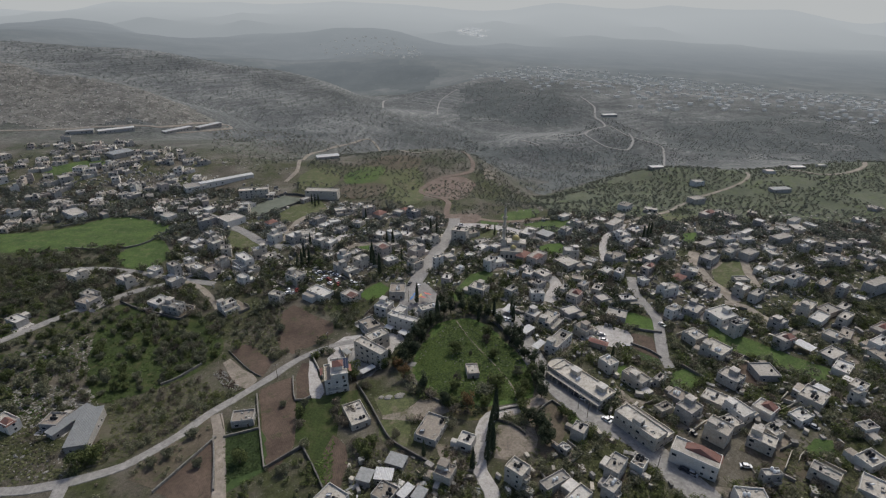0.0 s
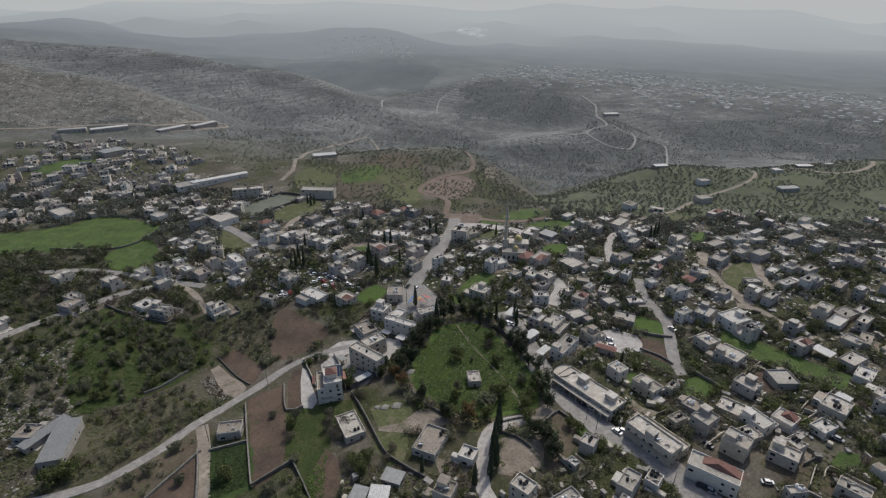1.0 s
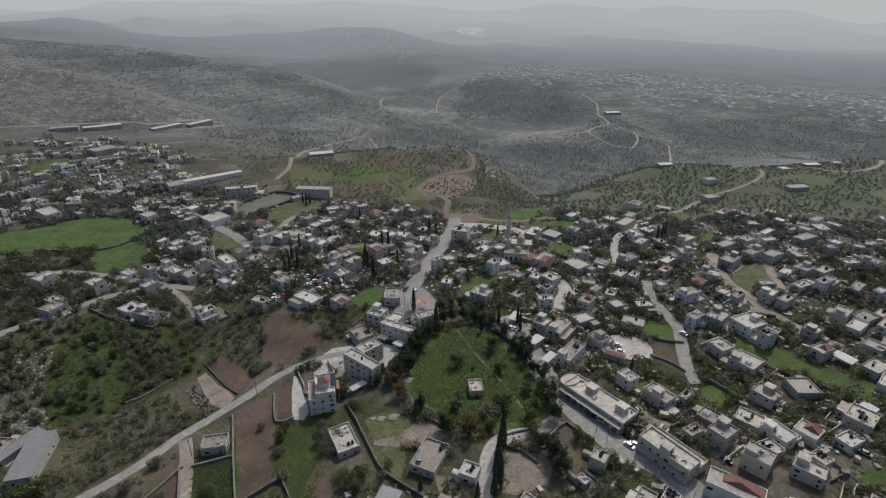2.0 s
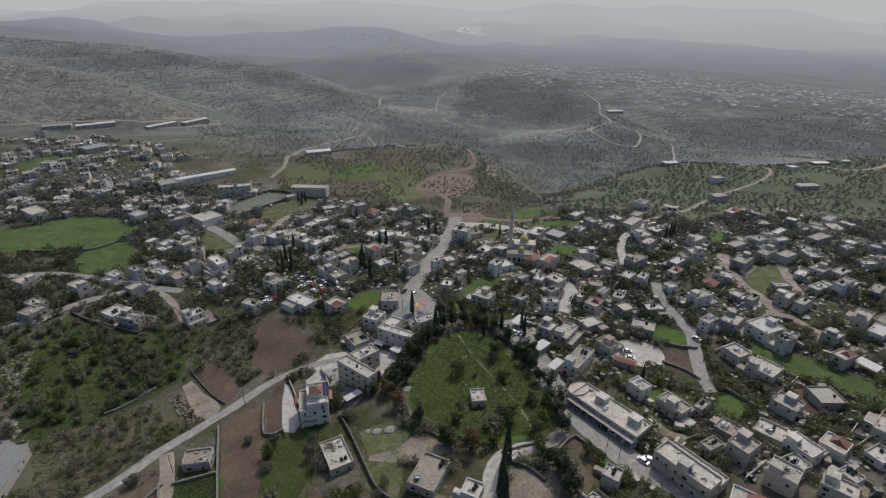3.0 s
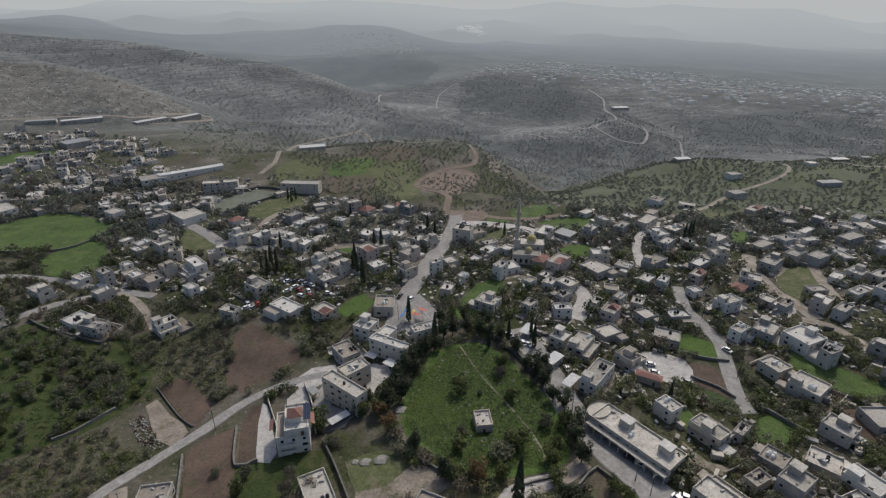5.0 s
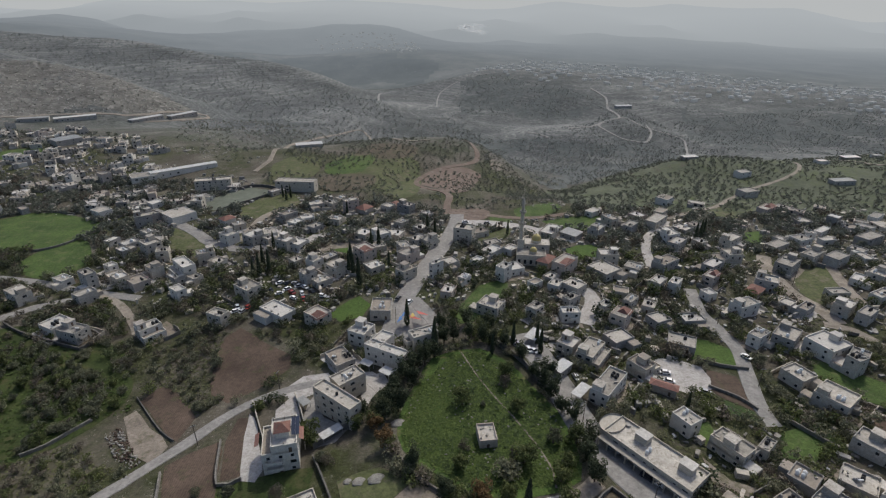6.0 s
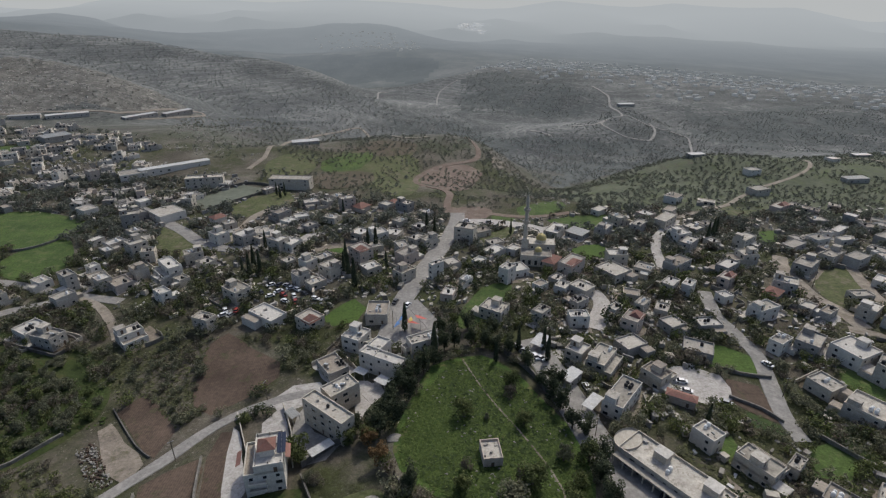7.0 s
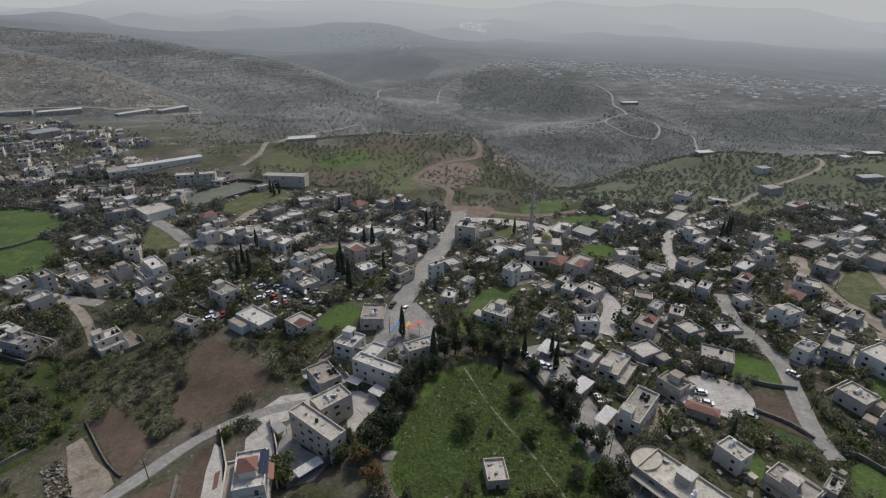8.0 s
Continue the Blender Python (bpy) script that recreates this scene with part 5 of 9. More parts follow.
def mosque(x, y):
    z = height(x, y)
    FOOT.append((x, y + 6, 11))
    m = thing("mosque", pose(x, y, z, 0, 0, -8), "pale stone mosque with golden domes and a tall minaret", "mosque")
    part("prayer_hall", Form().box(-7.5, 0, -2, 7.5, 9, 5.2).box(-7.5, 0, 5.2, 7.5, 0.25, 5.9).box(-7.5, 0.25, 5.2, -7.25, 9, 5.9).box(7.25, 0.25, 5.2, 7.5, 9, 5.9).mesh("prayer_hall", M_LIME), m)
    part("upper_hall", Form().box(-3.5, 9, -2, 9.5, 18, 7.6).box(-3.5, 9, 7.6, 9.5, 9.25, 8.2).box(9.25, 9.25, 7.6, 9.5, 18, 8.2).mesh("upper_hall", M_LIME), m)
    part("roof", Form().box(-7.2, 0.3, 5.1, 7.2, 8.98, 5.3).mesh("roof", M_ROOF), m)
    part("roof", Form().box(-3.3, 9.3, 7.5, 9.2, 17.8, 7.7).mesh("roof", M_ROOF), m)
    part("drum", Form().tube(2.5, 13.2, 7.6, 9.4, 2.6, 2.6, 16).mesh("drum", M_LIME), m)
    part("dome", Form().lathe(dome_profile(2.6, 9.4), 20, 0, 2.5, 13.2).mesh("dome", M_GOLD, soft=True), m, label="golden metal dome")
    part("drum", Form().tube(1.0, 4.5, 5.2, 6.6, 1.9, 1.9, 16).mesh("drum", M_LIME), m)
    part("dome", Form().lathe(dome_profile(1.9, 6.6), 20, 0, 1.0, 4.5).mesh("dome", M_GOLD, soft=True), m, label="small golden metal dome")
    for i in range(5):
        part("window", ARCH, m, pose(-6 + i * 3.0, 0, 0.8))
    for i in range(3):
        part("window", WINDOW, m, pose(-2 + i * 4.0, 9, 5.7))
    sx, sy = -5.6, 10.5
    f = Form().box(sx - 1.7, sy - 1.7, -2, sx + 1.7, sy + 1.7, 10.5)
    part("minaret_base", f.mesh("minaret_base", M_LIME), m)
    part("minaret_shaft", Form().tube(sx, sy, 10.5, 25.0, 1.1, 0.9, 12).mesh("minaret_shaft", M_LIME), m)
    part("minaret_balcony", Form().lathe([(1.05, 18.0), (1.9, 18.8), (1.9, 19.9), (1.7, 19.9), (1.7, 19.0), (1.05, 19.0)], 14, 0, sx, sy).mesh("minaret_balcony", M_LIME), m)
    part("minaret_balcony", Form().lathe([(1.0, 24.6), (1.7, 25.3), (1.7, 26.3), (1.5, 26.3), (1.5, 25.5), (0.9, 25.5)], 14, 0, sx, sy).mesh("minaret_balcony", M_LIME), m)
    part("minaret_top", Form().lathe([(0.8, 25.0), (0.75, 29.5), (1.0, 29.8), (0.8, 31.0), (0.3, 33.0), (0.08, 34.0), (0.05, 36.0), (0.0, 36.2)], 12, 0, sx, sy).mesh("minaret_top", M_LIME), m)
    return m


def sun_tent(x, y):
    z = height(x, y)
    t = thing("shade_tent", pose(x, y, z, 0, 0, 15) @ Matrix.Scale(0.85, 4), "red, blue and yellow canvas shade sails on poles", "tent")
    cols = ((M_CLOTHBLUE, -5.5, 0.0), (M_CLOTHRED, -1.5, -0.5), (M_CLOTHYELLOW, 0.8, 1.2), (M_CLOTHRED, 2.8, 2.0), (M_CLOTHBLUE, -3.0, 3.0))
    for i, (mat, px, py) in enumerate(cols):
        f = Form()
        n = 5
        for a in range(n):
            for b in range(n - a):
                f.v.append((px + 5.0 * a / (n - 1) * (1 if i % 2 else -0.6), py - 3.0 + 5.5 * b / (n - 1), 4.2 + 1.6 * (1 - a / (n - 1)) * (1 - b / (n - 1)) + 0.15 * i))
        idx = lambda a, b: sum(n - k for k in range(a)) + b
        for a in range(n - 1):
            for b in range(n - 1 - a):
                f.f.append((idx(a, b), idx(a + 1, b), idx(a, b + 1)))
                f.s.append(0)
                if b < n - 2 - a:
                    f.f.append((idx(a + 1, b), idx(a + 1, b + 1), idx(a, b + 1)))
                    f.s.append(0)
        part("sail", f.mesh("sail", mat), t, label=("blue canvas", "red canvas", "yellow canvas", "red canvas", "blue canvas")[i])
    for px, py in ((-6, -3), (4, -3), (-6, 4), (5, 4), (0, 0)):
        part("pole", Form().tube(px, py, -0.5, 5.2, 0.08, 0.06, 8).mesh("pole", M_METAL), t)
    return t


def rubble(poly, count, seed, label):
    r = random.Random(seed)
    xs, ys = [p[0] for p in poly], [p[1] for p in poly]
    f = Form()
    while count:
        x, y = r.uniform(min(xs), max(xs)), r.uniform(min(ys), max(ys))
        if not inside(x, y, poly):
            continue
        count -= 1
        s, n0 = r.uniform(0.15, 0.5), len(f.v)
        f.box(-s, -s * 0.7, -0.3, s, s * 0.7, s * r.uniform(0.5, 1.4), 0 if r.random() < 0.55 else 1, s * 0.25)
        a, z = r.uniform(0, 6.28), height(x, y)
        for k in range(n0, len(f.v)):
            vx, vy, vz = f.v[k]
            f.v[k] = (x + vx * math.cos(a) - vy * math.sin(a), y + vx * math.sin(a) + vy * math.cos(a), z + vz)
    return tagged(new("rubble_heap", f.mesh("rubble_heap", M_BOULDER, M_PLOUGH)), label, "rubble", kind="stuff")


def villa_extras(h):
    """Red hip roof over the stair tower, a bank of solar panels and tiled eaves on the white villa."""
    top = 9.8
    part("stair_tower", Form().box(-0.8, -2.5, top, 3.0, 1.3, top + 2.6).mesh("stair_tower", M_WHITE), h)
    f = Form()
    f.v = [(-1.3, -3.0, top + 2.6), (3.5, -3.0, top + 2.6), (3.5, 1.8, top + 2.6), (-1.3, 1.8, top + 2.6), (1.1, -0.6, top + 4.4)]
    f.f, f.s = [(0, 1, 4), (1, 2, 4), (2, 3, 4), (3, 0, 4), (3, 2, 1, 0)], [0] * 5
    part("hip_roof", f.mesh("hip_roof", M_TILE), h, label="small red tiled hip roof")
    for i in range(2):
        for k in range(4):
            x, y = 3.6 + i * 1.15, -2.6 + k * 1.7
            f = Form().face([(x, y, top + 0.9), (x + 1.05, y, top + 0.9), (x + 1.05, y + 1.6, top + 1.6), (x, y + 1.6, top + 1.6)])
            f.face([(x, y, top + 0.84), (x, y + 1.6, top + 1.54), (x + 1.05, y + 1.6, top + 1.54), (x + 1.05, y, top + 0.84)])
            part("solar_panel", f.mesh("solar_panel", M_PANEL), h, label="dark blue solar panel")
    for sx in (-1, 1):
        f = Form().face([(sx * 5.6, -3.5, top + 0.2), (sx * 6.9, -3.5, top - 0.5), (sx * 6.9, 1.5, top - 0.5), (sx * 5.6, 1.5, top + 0.2)])
        f.face([(sx * 5.6, -3.5, top + 0.1), (sx * 5.6, 1.5, top + 0.1), (sx * 6.9, 1.5, top - 0.6), (sx * 6.9, -3.5, top - 0.6)])
        part("tiled_eave", f.mesh("tiled_eave", M_TILE), h, label="red tiled eave")


def shop_extras(h):
    """A concrete awning over the shop fronts, columns, a rounded end and small roof rooms; u runs along the front, v goes in."""
    d, w = 9.9, 28.3
    top, turn = 4.8, pose(0, 0, 0, 0, 0, -90)
    part("awning", Form().box(-w / 2, -d / 2 - 2.2, top - 1.2, w / 2, -d / 2, top - 0.95).mesh("awning", M_LIME), h, turn, "concrete awning slab")
    bow = Form().tube(0, 0, -1.5, top + 0.14, d / 2 - 0.02, d / 2 - 0.02, 28).tube(0, 0, top - 0.3, top + 0.7, d / 2, d / 2, 28, cap=False)
    bow.v = [(-w / 2 + p[0] * 0.7, p[1], p[2]) for p in bow.v]
    part("rounded_end", bow.mesh("rounded_end", M_LIME), h, turn, "rounded end of the shop row")
    n = 9
    for i in range(n + 1):
        x = -w / 2 + 0.2 + (w - 0.4) * i / n
        part("column", Form().box(x - 0.18, -d / 2 - 2.1, -1.5, x + 0.18, -d / 2 - 1.75, top - 1.2).mesh("column", M_LIME), h, turn)
    for x in (-w * 0.16, w * 0.33):
        r = part("roof_room", Form().box(x - 1.9, -0.2, top, x + 1.9, 3.0, top + 2.5).mesh("roof_room", M_LIME), h, turn)
        part("room_roof", Form().box(x - 2.1, -0.4, top + 2.5, x + 2.1, 3.2, top + 2.66).mesh("room_roof", M_ROOFWHITE), r)


def boulder(x, y, sx, sy, sz):
    ob = new("boulder", BOULDER)
    ob.matrix_world = pose(x, y, height(x, y) + 0.1, 0, 0, 30) @ Matrix.Diagonal((sx, sy, sz, 1))
    tagged(ob, "flat pale limestone boulder in the grass", "boulder", "boulders")


def lumpy(name, size, mat, cuts=2):
    bm = bmesh.new()
    bmesh.ops.create_icosphere(bm, subdivisions=cuts, radius=size)
    for v in bm.verts:
        v.co *= 1 + 0.3 * noise.noise(v.co / size * 1.7 + Vector((3, 1, 2))) + 0.16 * noise.noise(v.co / size * 4.5)
    for f in bm.faces:
        f.smooth = True
    me = bpy.data.meshes.new(name)
    bm.to_mesh(me)
    bm.free()
    me.materials.append(mat)
    return me


BOULDER = lumpy("boulder", 1.0, M_BOULDER, 3)
POLE = Form().tube(0, 0, -0.5, 8.5, 0.14, 0.09, 8).mesh("pole", M_BARK)
ARM = Form().box(-0.9, -0.06, 7.9, 0.9, 0.06, 8.05).mesh("crossarm", M_METAL)


def utility_pole(x, y, turn):
    t = thing("utility_pole", pose(x, y, height(x, y), 0, 0, turn), "wooden utility pole with a metal crossarm", "utility pole", "utility poles")
    part("pole", POLE, t)
    part("crossarm", ARM, t)


PUFF = lumpy("smoke_puff", 1.0, M_SMOKE, 3)


def smoke(x, y, z):
    """A thin plume drifting from a far fire."""
    t = thing("smoke_plume", pose(x, y, z), "thin white smoke drifting over far hills", "smoke")
    r = random.Random(4)
    for i in range(16):
        u = i / 15
        part("smoke_puff", PUFF, t, pose(-45 + 110 * u + r.uniform(-8, 8), r.uniform(-30, 30), 22 - 30 * u + (34 * u if i % 3 == 0 else 0) + r.uniform(-5, 5)) @ Matrix.Diagonal((r.uniform(12, 28), r.uniform(10, 20), r.uniform(5, 14), 1)))


# ---- the village ----
# roads
road("road", [(-165.6, 130.0), (-154.7, 131.1), (-145.6, 132.1), (-135.7, 134.9), (-127.6, 138.0), (-118.3, 143.1), (-113.0, 149.0), (-105.2, 159.7), (-99.0, 172.3), (-92.5, 181.2), (-87.9, 188.0), (-81.3, 197.3), (-74.9, 207.6), (-68.3, 214.8), (-60.6, 219.8), (-52.1, 223.3), (-43.0, 224.9), (-31.2, 224.7)], 4.1, M_ASPHALT, "narrow grey asphalt lane along the orchards", 0.22)
road("road", [(-135.2, 134.2), (-133.9, 129.4), (-131.7, 120.7)], 4.5, M_ASPHALT, "grey asphalt side lane", 0.26)
road("dirt_track", [(-96.0, 171.6), (-91.3, 163.0), (-86.1, 150.5), (-80.6, 136.9), (-74.6, 120.8)], 4.6, M_DIRT, "pale dirt track between fields", 0.22)
road("road", [(-43.0, 224.9), (-33.9, 226.8), (-27.2, 226.1), (-21.4, 220.0)], 6, M_CONCRETE, "paved lane between white buildings", 0.3)
road("road", [(-21.8, 252.3), (-19.6, 266.1), (-17.7, 278.7), (-15.0, 288.1), (-11.9, 299.1), (-7.0, 316.4), (-1.3, 334.1), (4.8, 357.7), (8.1, 373.7), (8.7, 386.3)], 8.5, M_ASPHALT, "village main street climbing between houses", 0.28)
road("road", [(-10.1, 251.6), (-3.7, 258.2), (-7.9, 268.0), (-13.9, 278.6)], 6, M_ASPHALT, "street corner by the square", 0.26)
road("road", [(31.6, 252.3), (37.2, 237.5), (40.7, 222.0), (43.6, 208.0), (45.8, 198.5), (49.3, 191.3), (53.5, 181.5), (58.6, 173.7), (63.7, 165.0), (72.5, 160.1), (79.5, 151.4), (85.2, 139.0), (91.3, 130.0), (95.7, 119.2)], 11, M_ASPHALT, "wide grey main road past the shops", 0.24)
road("road", [(43.3, 178.8), (36.5, 173.1), (27.7, 169.1), (19.4, 166.7)], 5, M_DIRT, "pale lane round the green field", 0.28)
road("road", [(34.5, 171.9), (25.9, 169.5), (19.3, 166.0), (15.7, 158.6), (14.1, 147.9), (13.4, 138.9), (16.8, 130.8), (17.8, 120.2)], 5.2, M_CONCRETE, "pale paved lane beside cypress trees", 0.3)
road("road", [(118.3, 291.7), (115.1, 273.0), (116.7, 261.1), (118.4, 246.9), (114.2, 230.5), (110.2, 216.1), (109.3, 204.6)], 5.4, M_ASPHALT, "narrow lane descending past gardens", 0.22)
road("road", [(174.5, 328.5), (167.8, 314.8), (165.8, 297.9), (165.4, 284.6), (168.4, 276.2), (169.5, 261.8)], 6.5, M_DIRT, "pale unpaved street", 0.22)
road("road", [(202.3, 315.7), (197.2, 301.6), (193.5, 290.0), (190.9, 278.8)], 5.5, M_DIRT, "pale unpaved side street", 0.22)
road("road", [(162.9, 262.0), (171.8, 256.9), (175.6, 246.8), (181.1, 236.9), (187.9, 226.9)], 5, M_DIRT, "dusty track along the slope", 0.22)
road("road", [(-248.6, 294.7), (-237.5, 296.0), (-223.8, 298.0), (-207.4, 296.2), (-189.8, 292.3), (-175.5, 288.1), (-159.2, 285.1), (-140.5, 282.1)], 4.6, M_ASPHALT, "lane along stone walls", 0.22)
road("road", [(-228.1, 211.5), (-223.3, 219.6), (-216.5, 229.7), (-209.2, 240.6), (-200.6, 251.2), (-191.0, 261.8), (-181.6, 271.8), (-169.4, 279.0)], 4.8, M_ASPHALT, "narrow asphalt lane through orchards", 0.22)
road("road", [(-158.4, 283.5), (-146.3, 276.5), (-135.4, 265.3), (-128.8, 256.8)], 3.5, M_DIRT, "footpath between stone walls", 0.22)
road("road", [(-188.5, 388.3), (-163.3, 366.5), (-144.4, 351.6), (-128.4, 337.0), (-114.6, 331.7), (-101.3, 332.1), (-93.6, 337.5)], 6.5, M_ASPHALT, "curving village street", 0.22)
road("road", [(-114.1, 340.6), (-113.6, 362.0), (-111.9, 375.1), (-104.0, 388.9), (-95.1, 392.8)], 4.5, M_DIRT, "pale track past the sports pitch", 0.22)
road("road", [(-78.7, 326.9), (-77.3, 338.7), (-74.1, 348.4), (-65.6, 350.3)], 5, M_CONCRETE, "paved side street", 0.22)
road("road", [(67.0, 290.6), (69.2, 282.2), (65.0, 271.5), (60.6, 261.4)], 7, M_CONCRETE, "pale paved street", 0.22)
road("dirt_road", [(2.4, 386), (2.6, 405.6), (4.4, 425.3), (-0.7, 440.0), (-10.6, 449.9), (-21.3, 467.2), (-19.1, 482.1), (-6.8, 506.5), (8.7, 523.8), (22.9, 536.3), (31.4, 552.9), (32.9, 578.6), (28, 600), (23, 618)], 4.6, M_REDDIRT, "red earth road winding up a bare hill", 0.35)
road("dirt_road", [(4.5, 395.0), (22.3, 389.0), (37.5, 383.0), (51.0, 381.2), (65.0, 383.6), (82.0, 390.3)], 4.5, M_REDDIRT, "reddish dirt road", 0.22)
road("road", [(6.1, 369.6), (25.1, 372.3), (45.4, 367.0), (57.3, 359.7), (65.4, 363.6)], 9, M_CONCRETE, "pale wide street", 0.22)
road("dirt_track", [(-146.5, 463.5), (-143.9, 486.9), (-146.3, 509.2), (-172.4, 639.3), (-158.5, 692.1), (-140.7, 746.5), (-110.4, 803.3), (-50.6, 600.7), (-14.2, 591.8)], 3.5, M_DIRT, "pale track along the hill rim", 0.5)
road("road", [(295.4, 1150.1), (301.6, 1102.7), (305.3, 1070.2), (292, 1010.0), (291.7, 942.1), (269.3, 917.0), (233.9, 877.7), (220.6, 867.0), (188.2, 856.4)], 3.6, M_FARTRACK, "pale road winding over a far hill", 0.6)
road("road", [(250, 896), (239, 868), (255.6, 829), (275.3, 817), (292, 817), (308.0, 841), (319.9, 873), (322, 900)], 3.4, M_FARTRACK, "pale road looping on a far spur", 0.6)
road("road", [(291.7, 942.1), (301.4, 926.9), (310, 895), (330.1, 880.0), (354.7, 870.9), (366.3, 862), (361.8, 838), (340, 780), (320, 730)], 3.4, M_FARTRACK, "pale road descending a far slope", 0.6)
road("road", [(130, 862), (138.0, 845.3), (152.7, 820.8)], 3.2, M_FARTRACK, "pale farm road on a far slope", 0.6)
road("road", [(142.7, 382.0), (168, 398), (186.9, 408.4), (205.0, 427.0), (237.9, 460.0), (263.9, 477.0), (284.0, 489.7), (305.3, 507.3), (320.5, 527.9), (328, 546)], 3.0, M_DIRT, "pale road out of the village", 0.3)
road("road", [(380, 575), (396.9, 560), (408.1, 545), (440, 552), (490, 590), (520, 628)], 4.5, M_DIRT, "pale road on the ridge", 0.4)
road("road", [(108.2, 313.9), (113.0, 336.4), (120.8, 353.7), (133.9, 368.3), (140.8, 378.8)], 5, M_CONCRETE, "lane between houses", 0.22)
road("road", [(-640, 640), (-560, 668), (-497, 705), (-440, 728), (-400, 748), (-372, 785), (-345, 818), (-332, 815), (-334, 795), (-350, 770), (-380, 735)], 4, M_DIRT, "farm road beside long sheds", 0.5)
road("dirt_track", [(-12.9, 1124), (-11.5, 1216), (-0.4, 1263.0), (32.4, 1307.5)], 2.6, M_FARTRACK, "pale far track", 0.6)
road("dirt_track", [(-135, 1170), (-137.3, 1200), (-144.0, 1290), (-128, 1330)], 3.6, M_FARTRACK, "pale track bending into a gorge", 0.8)
# fields and yards
patch("field", EAST_OLIVES, M_HILLGRASS, "thin grass on a terraced olive hillside", 0.12, False, "field")
patch("field", [(4.0, 240.4), (14.1, 242.2), (23.4, 234.6), (31.3, 221.3), (37.7, 207.6), (40.4, 192.1), (38.9, 178.5), (32.3, 175.0), (20.9, 172.1), (11.8, 171.0), (3.0, 177.2), (-3.6, 181.6), (-12.2, 190.1), (-14.6, 204.0), (-10.4, 219.2), (-4.6, 235.6)], M_MEADOW, "meadow of lush spring grass with scattered stones", 0.12, True, "field")
patch("field", [(-151.2, 175.8), (-170.8, 205.8), (-181.9, 231.4), (-185.2, 254.9), (-160.1, 258.1), (-127.1, 244.2), (-112.7, 222.3), (-116.0, 203.2), (-129.3, 187.4)], M_ORCHARD, "grassy olive orchard floor", 0.1, False, "field")
patch("field", [(-347.9, 347.3), (-288.2, 361.4), (-263.4, 385.0), (-232.4, 379.0), (-200.0, 358.5), (-212.2, 333.8), (-231.0, 326.4), (-323.1, 321.8)], M_GRASS, "green grain field between stone walls", 0.12, True, "field")
patch("field", [(-219.8, 314.7), (-217.1, 330.8), (-203.1, 341.6), (-185.2, 319.5), (-184.7, 306.7), (-189.4, 296.5), (-207.7, 301.2)], M_GRASS, "green field with hedges", 0.12, True, "field")
patch("field", [(100.2, 255.3), (109.1, 252.4), (117.2, 245.3), (117.3, 235.0), (106.8, 237.4), (97.5, 241.1)], M_BRIGHT, "small bright green wheat field", 0.12, True, "field")
patch("field", [(142.7, 240.1), (150.7, 234.9), (160.5, 224.4), (172.5, 210.5), (183.4, 200.0), (172.2, 191.6), (164.4, 200.0), (154.0, 211.4), (143.4, 219.0), (139.2, 229.4)], M_GRASS, "long green field on the slope", 0.12, True, "field")
patch("field", [(-62.8, 175.3), (-49.7, 182.6), (-42.8, 165.9), (-41.4, 149.2), (-38.5, 131.9), (-45.3, 135.8), (-54.4, 152.0), (-60.0, 158.9)], M_ORCHARD, "strip of green grass", 0.1, True, "field")
patch("field", [(-86.9, 158.1), (-73.9, 162.6), (-65.3, 141.3), (-70.0, 136.8), (-76.1, 131.5)], M_DARKCROP, "plot of dark green crops", 0.12, True, "field")
patch("field", [(-83.3, 188.0), (-71.4, 197.6), (-65.8, 183.9), (-57.9, 152.7), (-64.0, 140.5), (-70.9, 156.2)], M_PLOUGH, "ploughed red-brown field with furrows", 0.12, True, "field")
patch("field", [(-43.6, 158.1), (-37.5, 151.9), (-35.1, 141.0), (-36.1, 131.8), (-40.4, 131.5), (-45.8, 149.4)], M_PLOUGH, "strip of bare brown soil", 0.14, True, "field")
patch("field", [(-83.4, 221.3), (-88.5, 236), (-91.5, 256), (-87, 262.5), (-74, 252), (-60.1, 242.9), (-58.5, 235), (-66.5, 224.5), (-75.5, 216.8)], M_PLOUGH, "brown ploughed orchard soil", 0.1, True, "field")
patch("field", [(-107.0, 218.1), (-103.6, 225.6), (-99.8, 224.9), (-83.7, 209.7), (-84.7, 198.3)], M_PLOUGH, "small reddish ploughed plot", 0.12, True, "field")
patch("field", [(-108.3, 209.7), (-106.0, 213.2), (-96.7, 204.9), (-86.5, 196.2), (-88.2, 188.5), (-95.0, 192.4)], M_EARTH, "dirt building plot", 0.14, True, "field")
patch("field", [(-9.0, 177.3), (1.1, 175.3), (2.9, 169.3), (-4.1, 165.3), (-14.4, 164.2), (-25.0, 165.5), (-25.3, 167.6), (-16.6, 169.4)], M_EARTH, "bare earth clearing", 0.14, True, "field")
patch("field", [(-29.8, 179.2), (-18.0, 183.6), (-9.1, 178.0), (-16.6, 169.4), (-25.3, 167.6)], M_OLDGRASS, "rough grass", 0.1, True, "field")
patch("field", [(-26.4, 164.9), (-13.7, 164.3), (-14.0, 150.9), (-20.2, 148.4), (-25.0, 157.1)], M_OLDGRASS, "rough grass", 0.1, True, "field")
patch("field", [(-101.9, 131.6), (-96.1, 144.9), (-89.8, 158.1), (-78.5, 129.7), (-81.3, 125.2)], M_PLOUGH, "fallow brown field", 0.1, True, "field")
patch("field", [(-64.2, 181.5), (-69.3, 197.6), (-68.8, 208.9), (-63.8, 208.5), (-54.8, 183.6)], M_PLOUGH, "small brown garden plot", 0.1, True, "field")
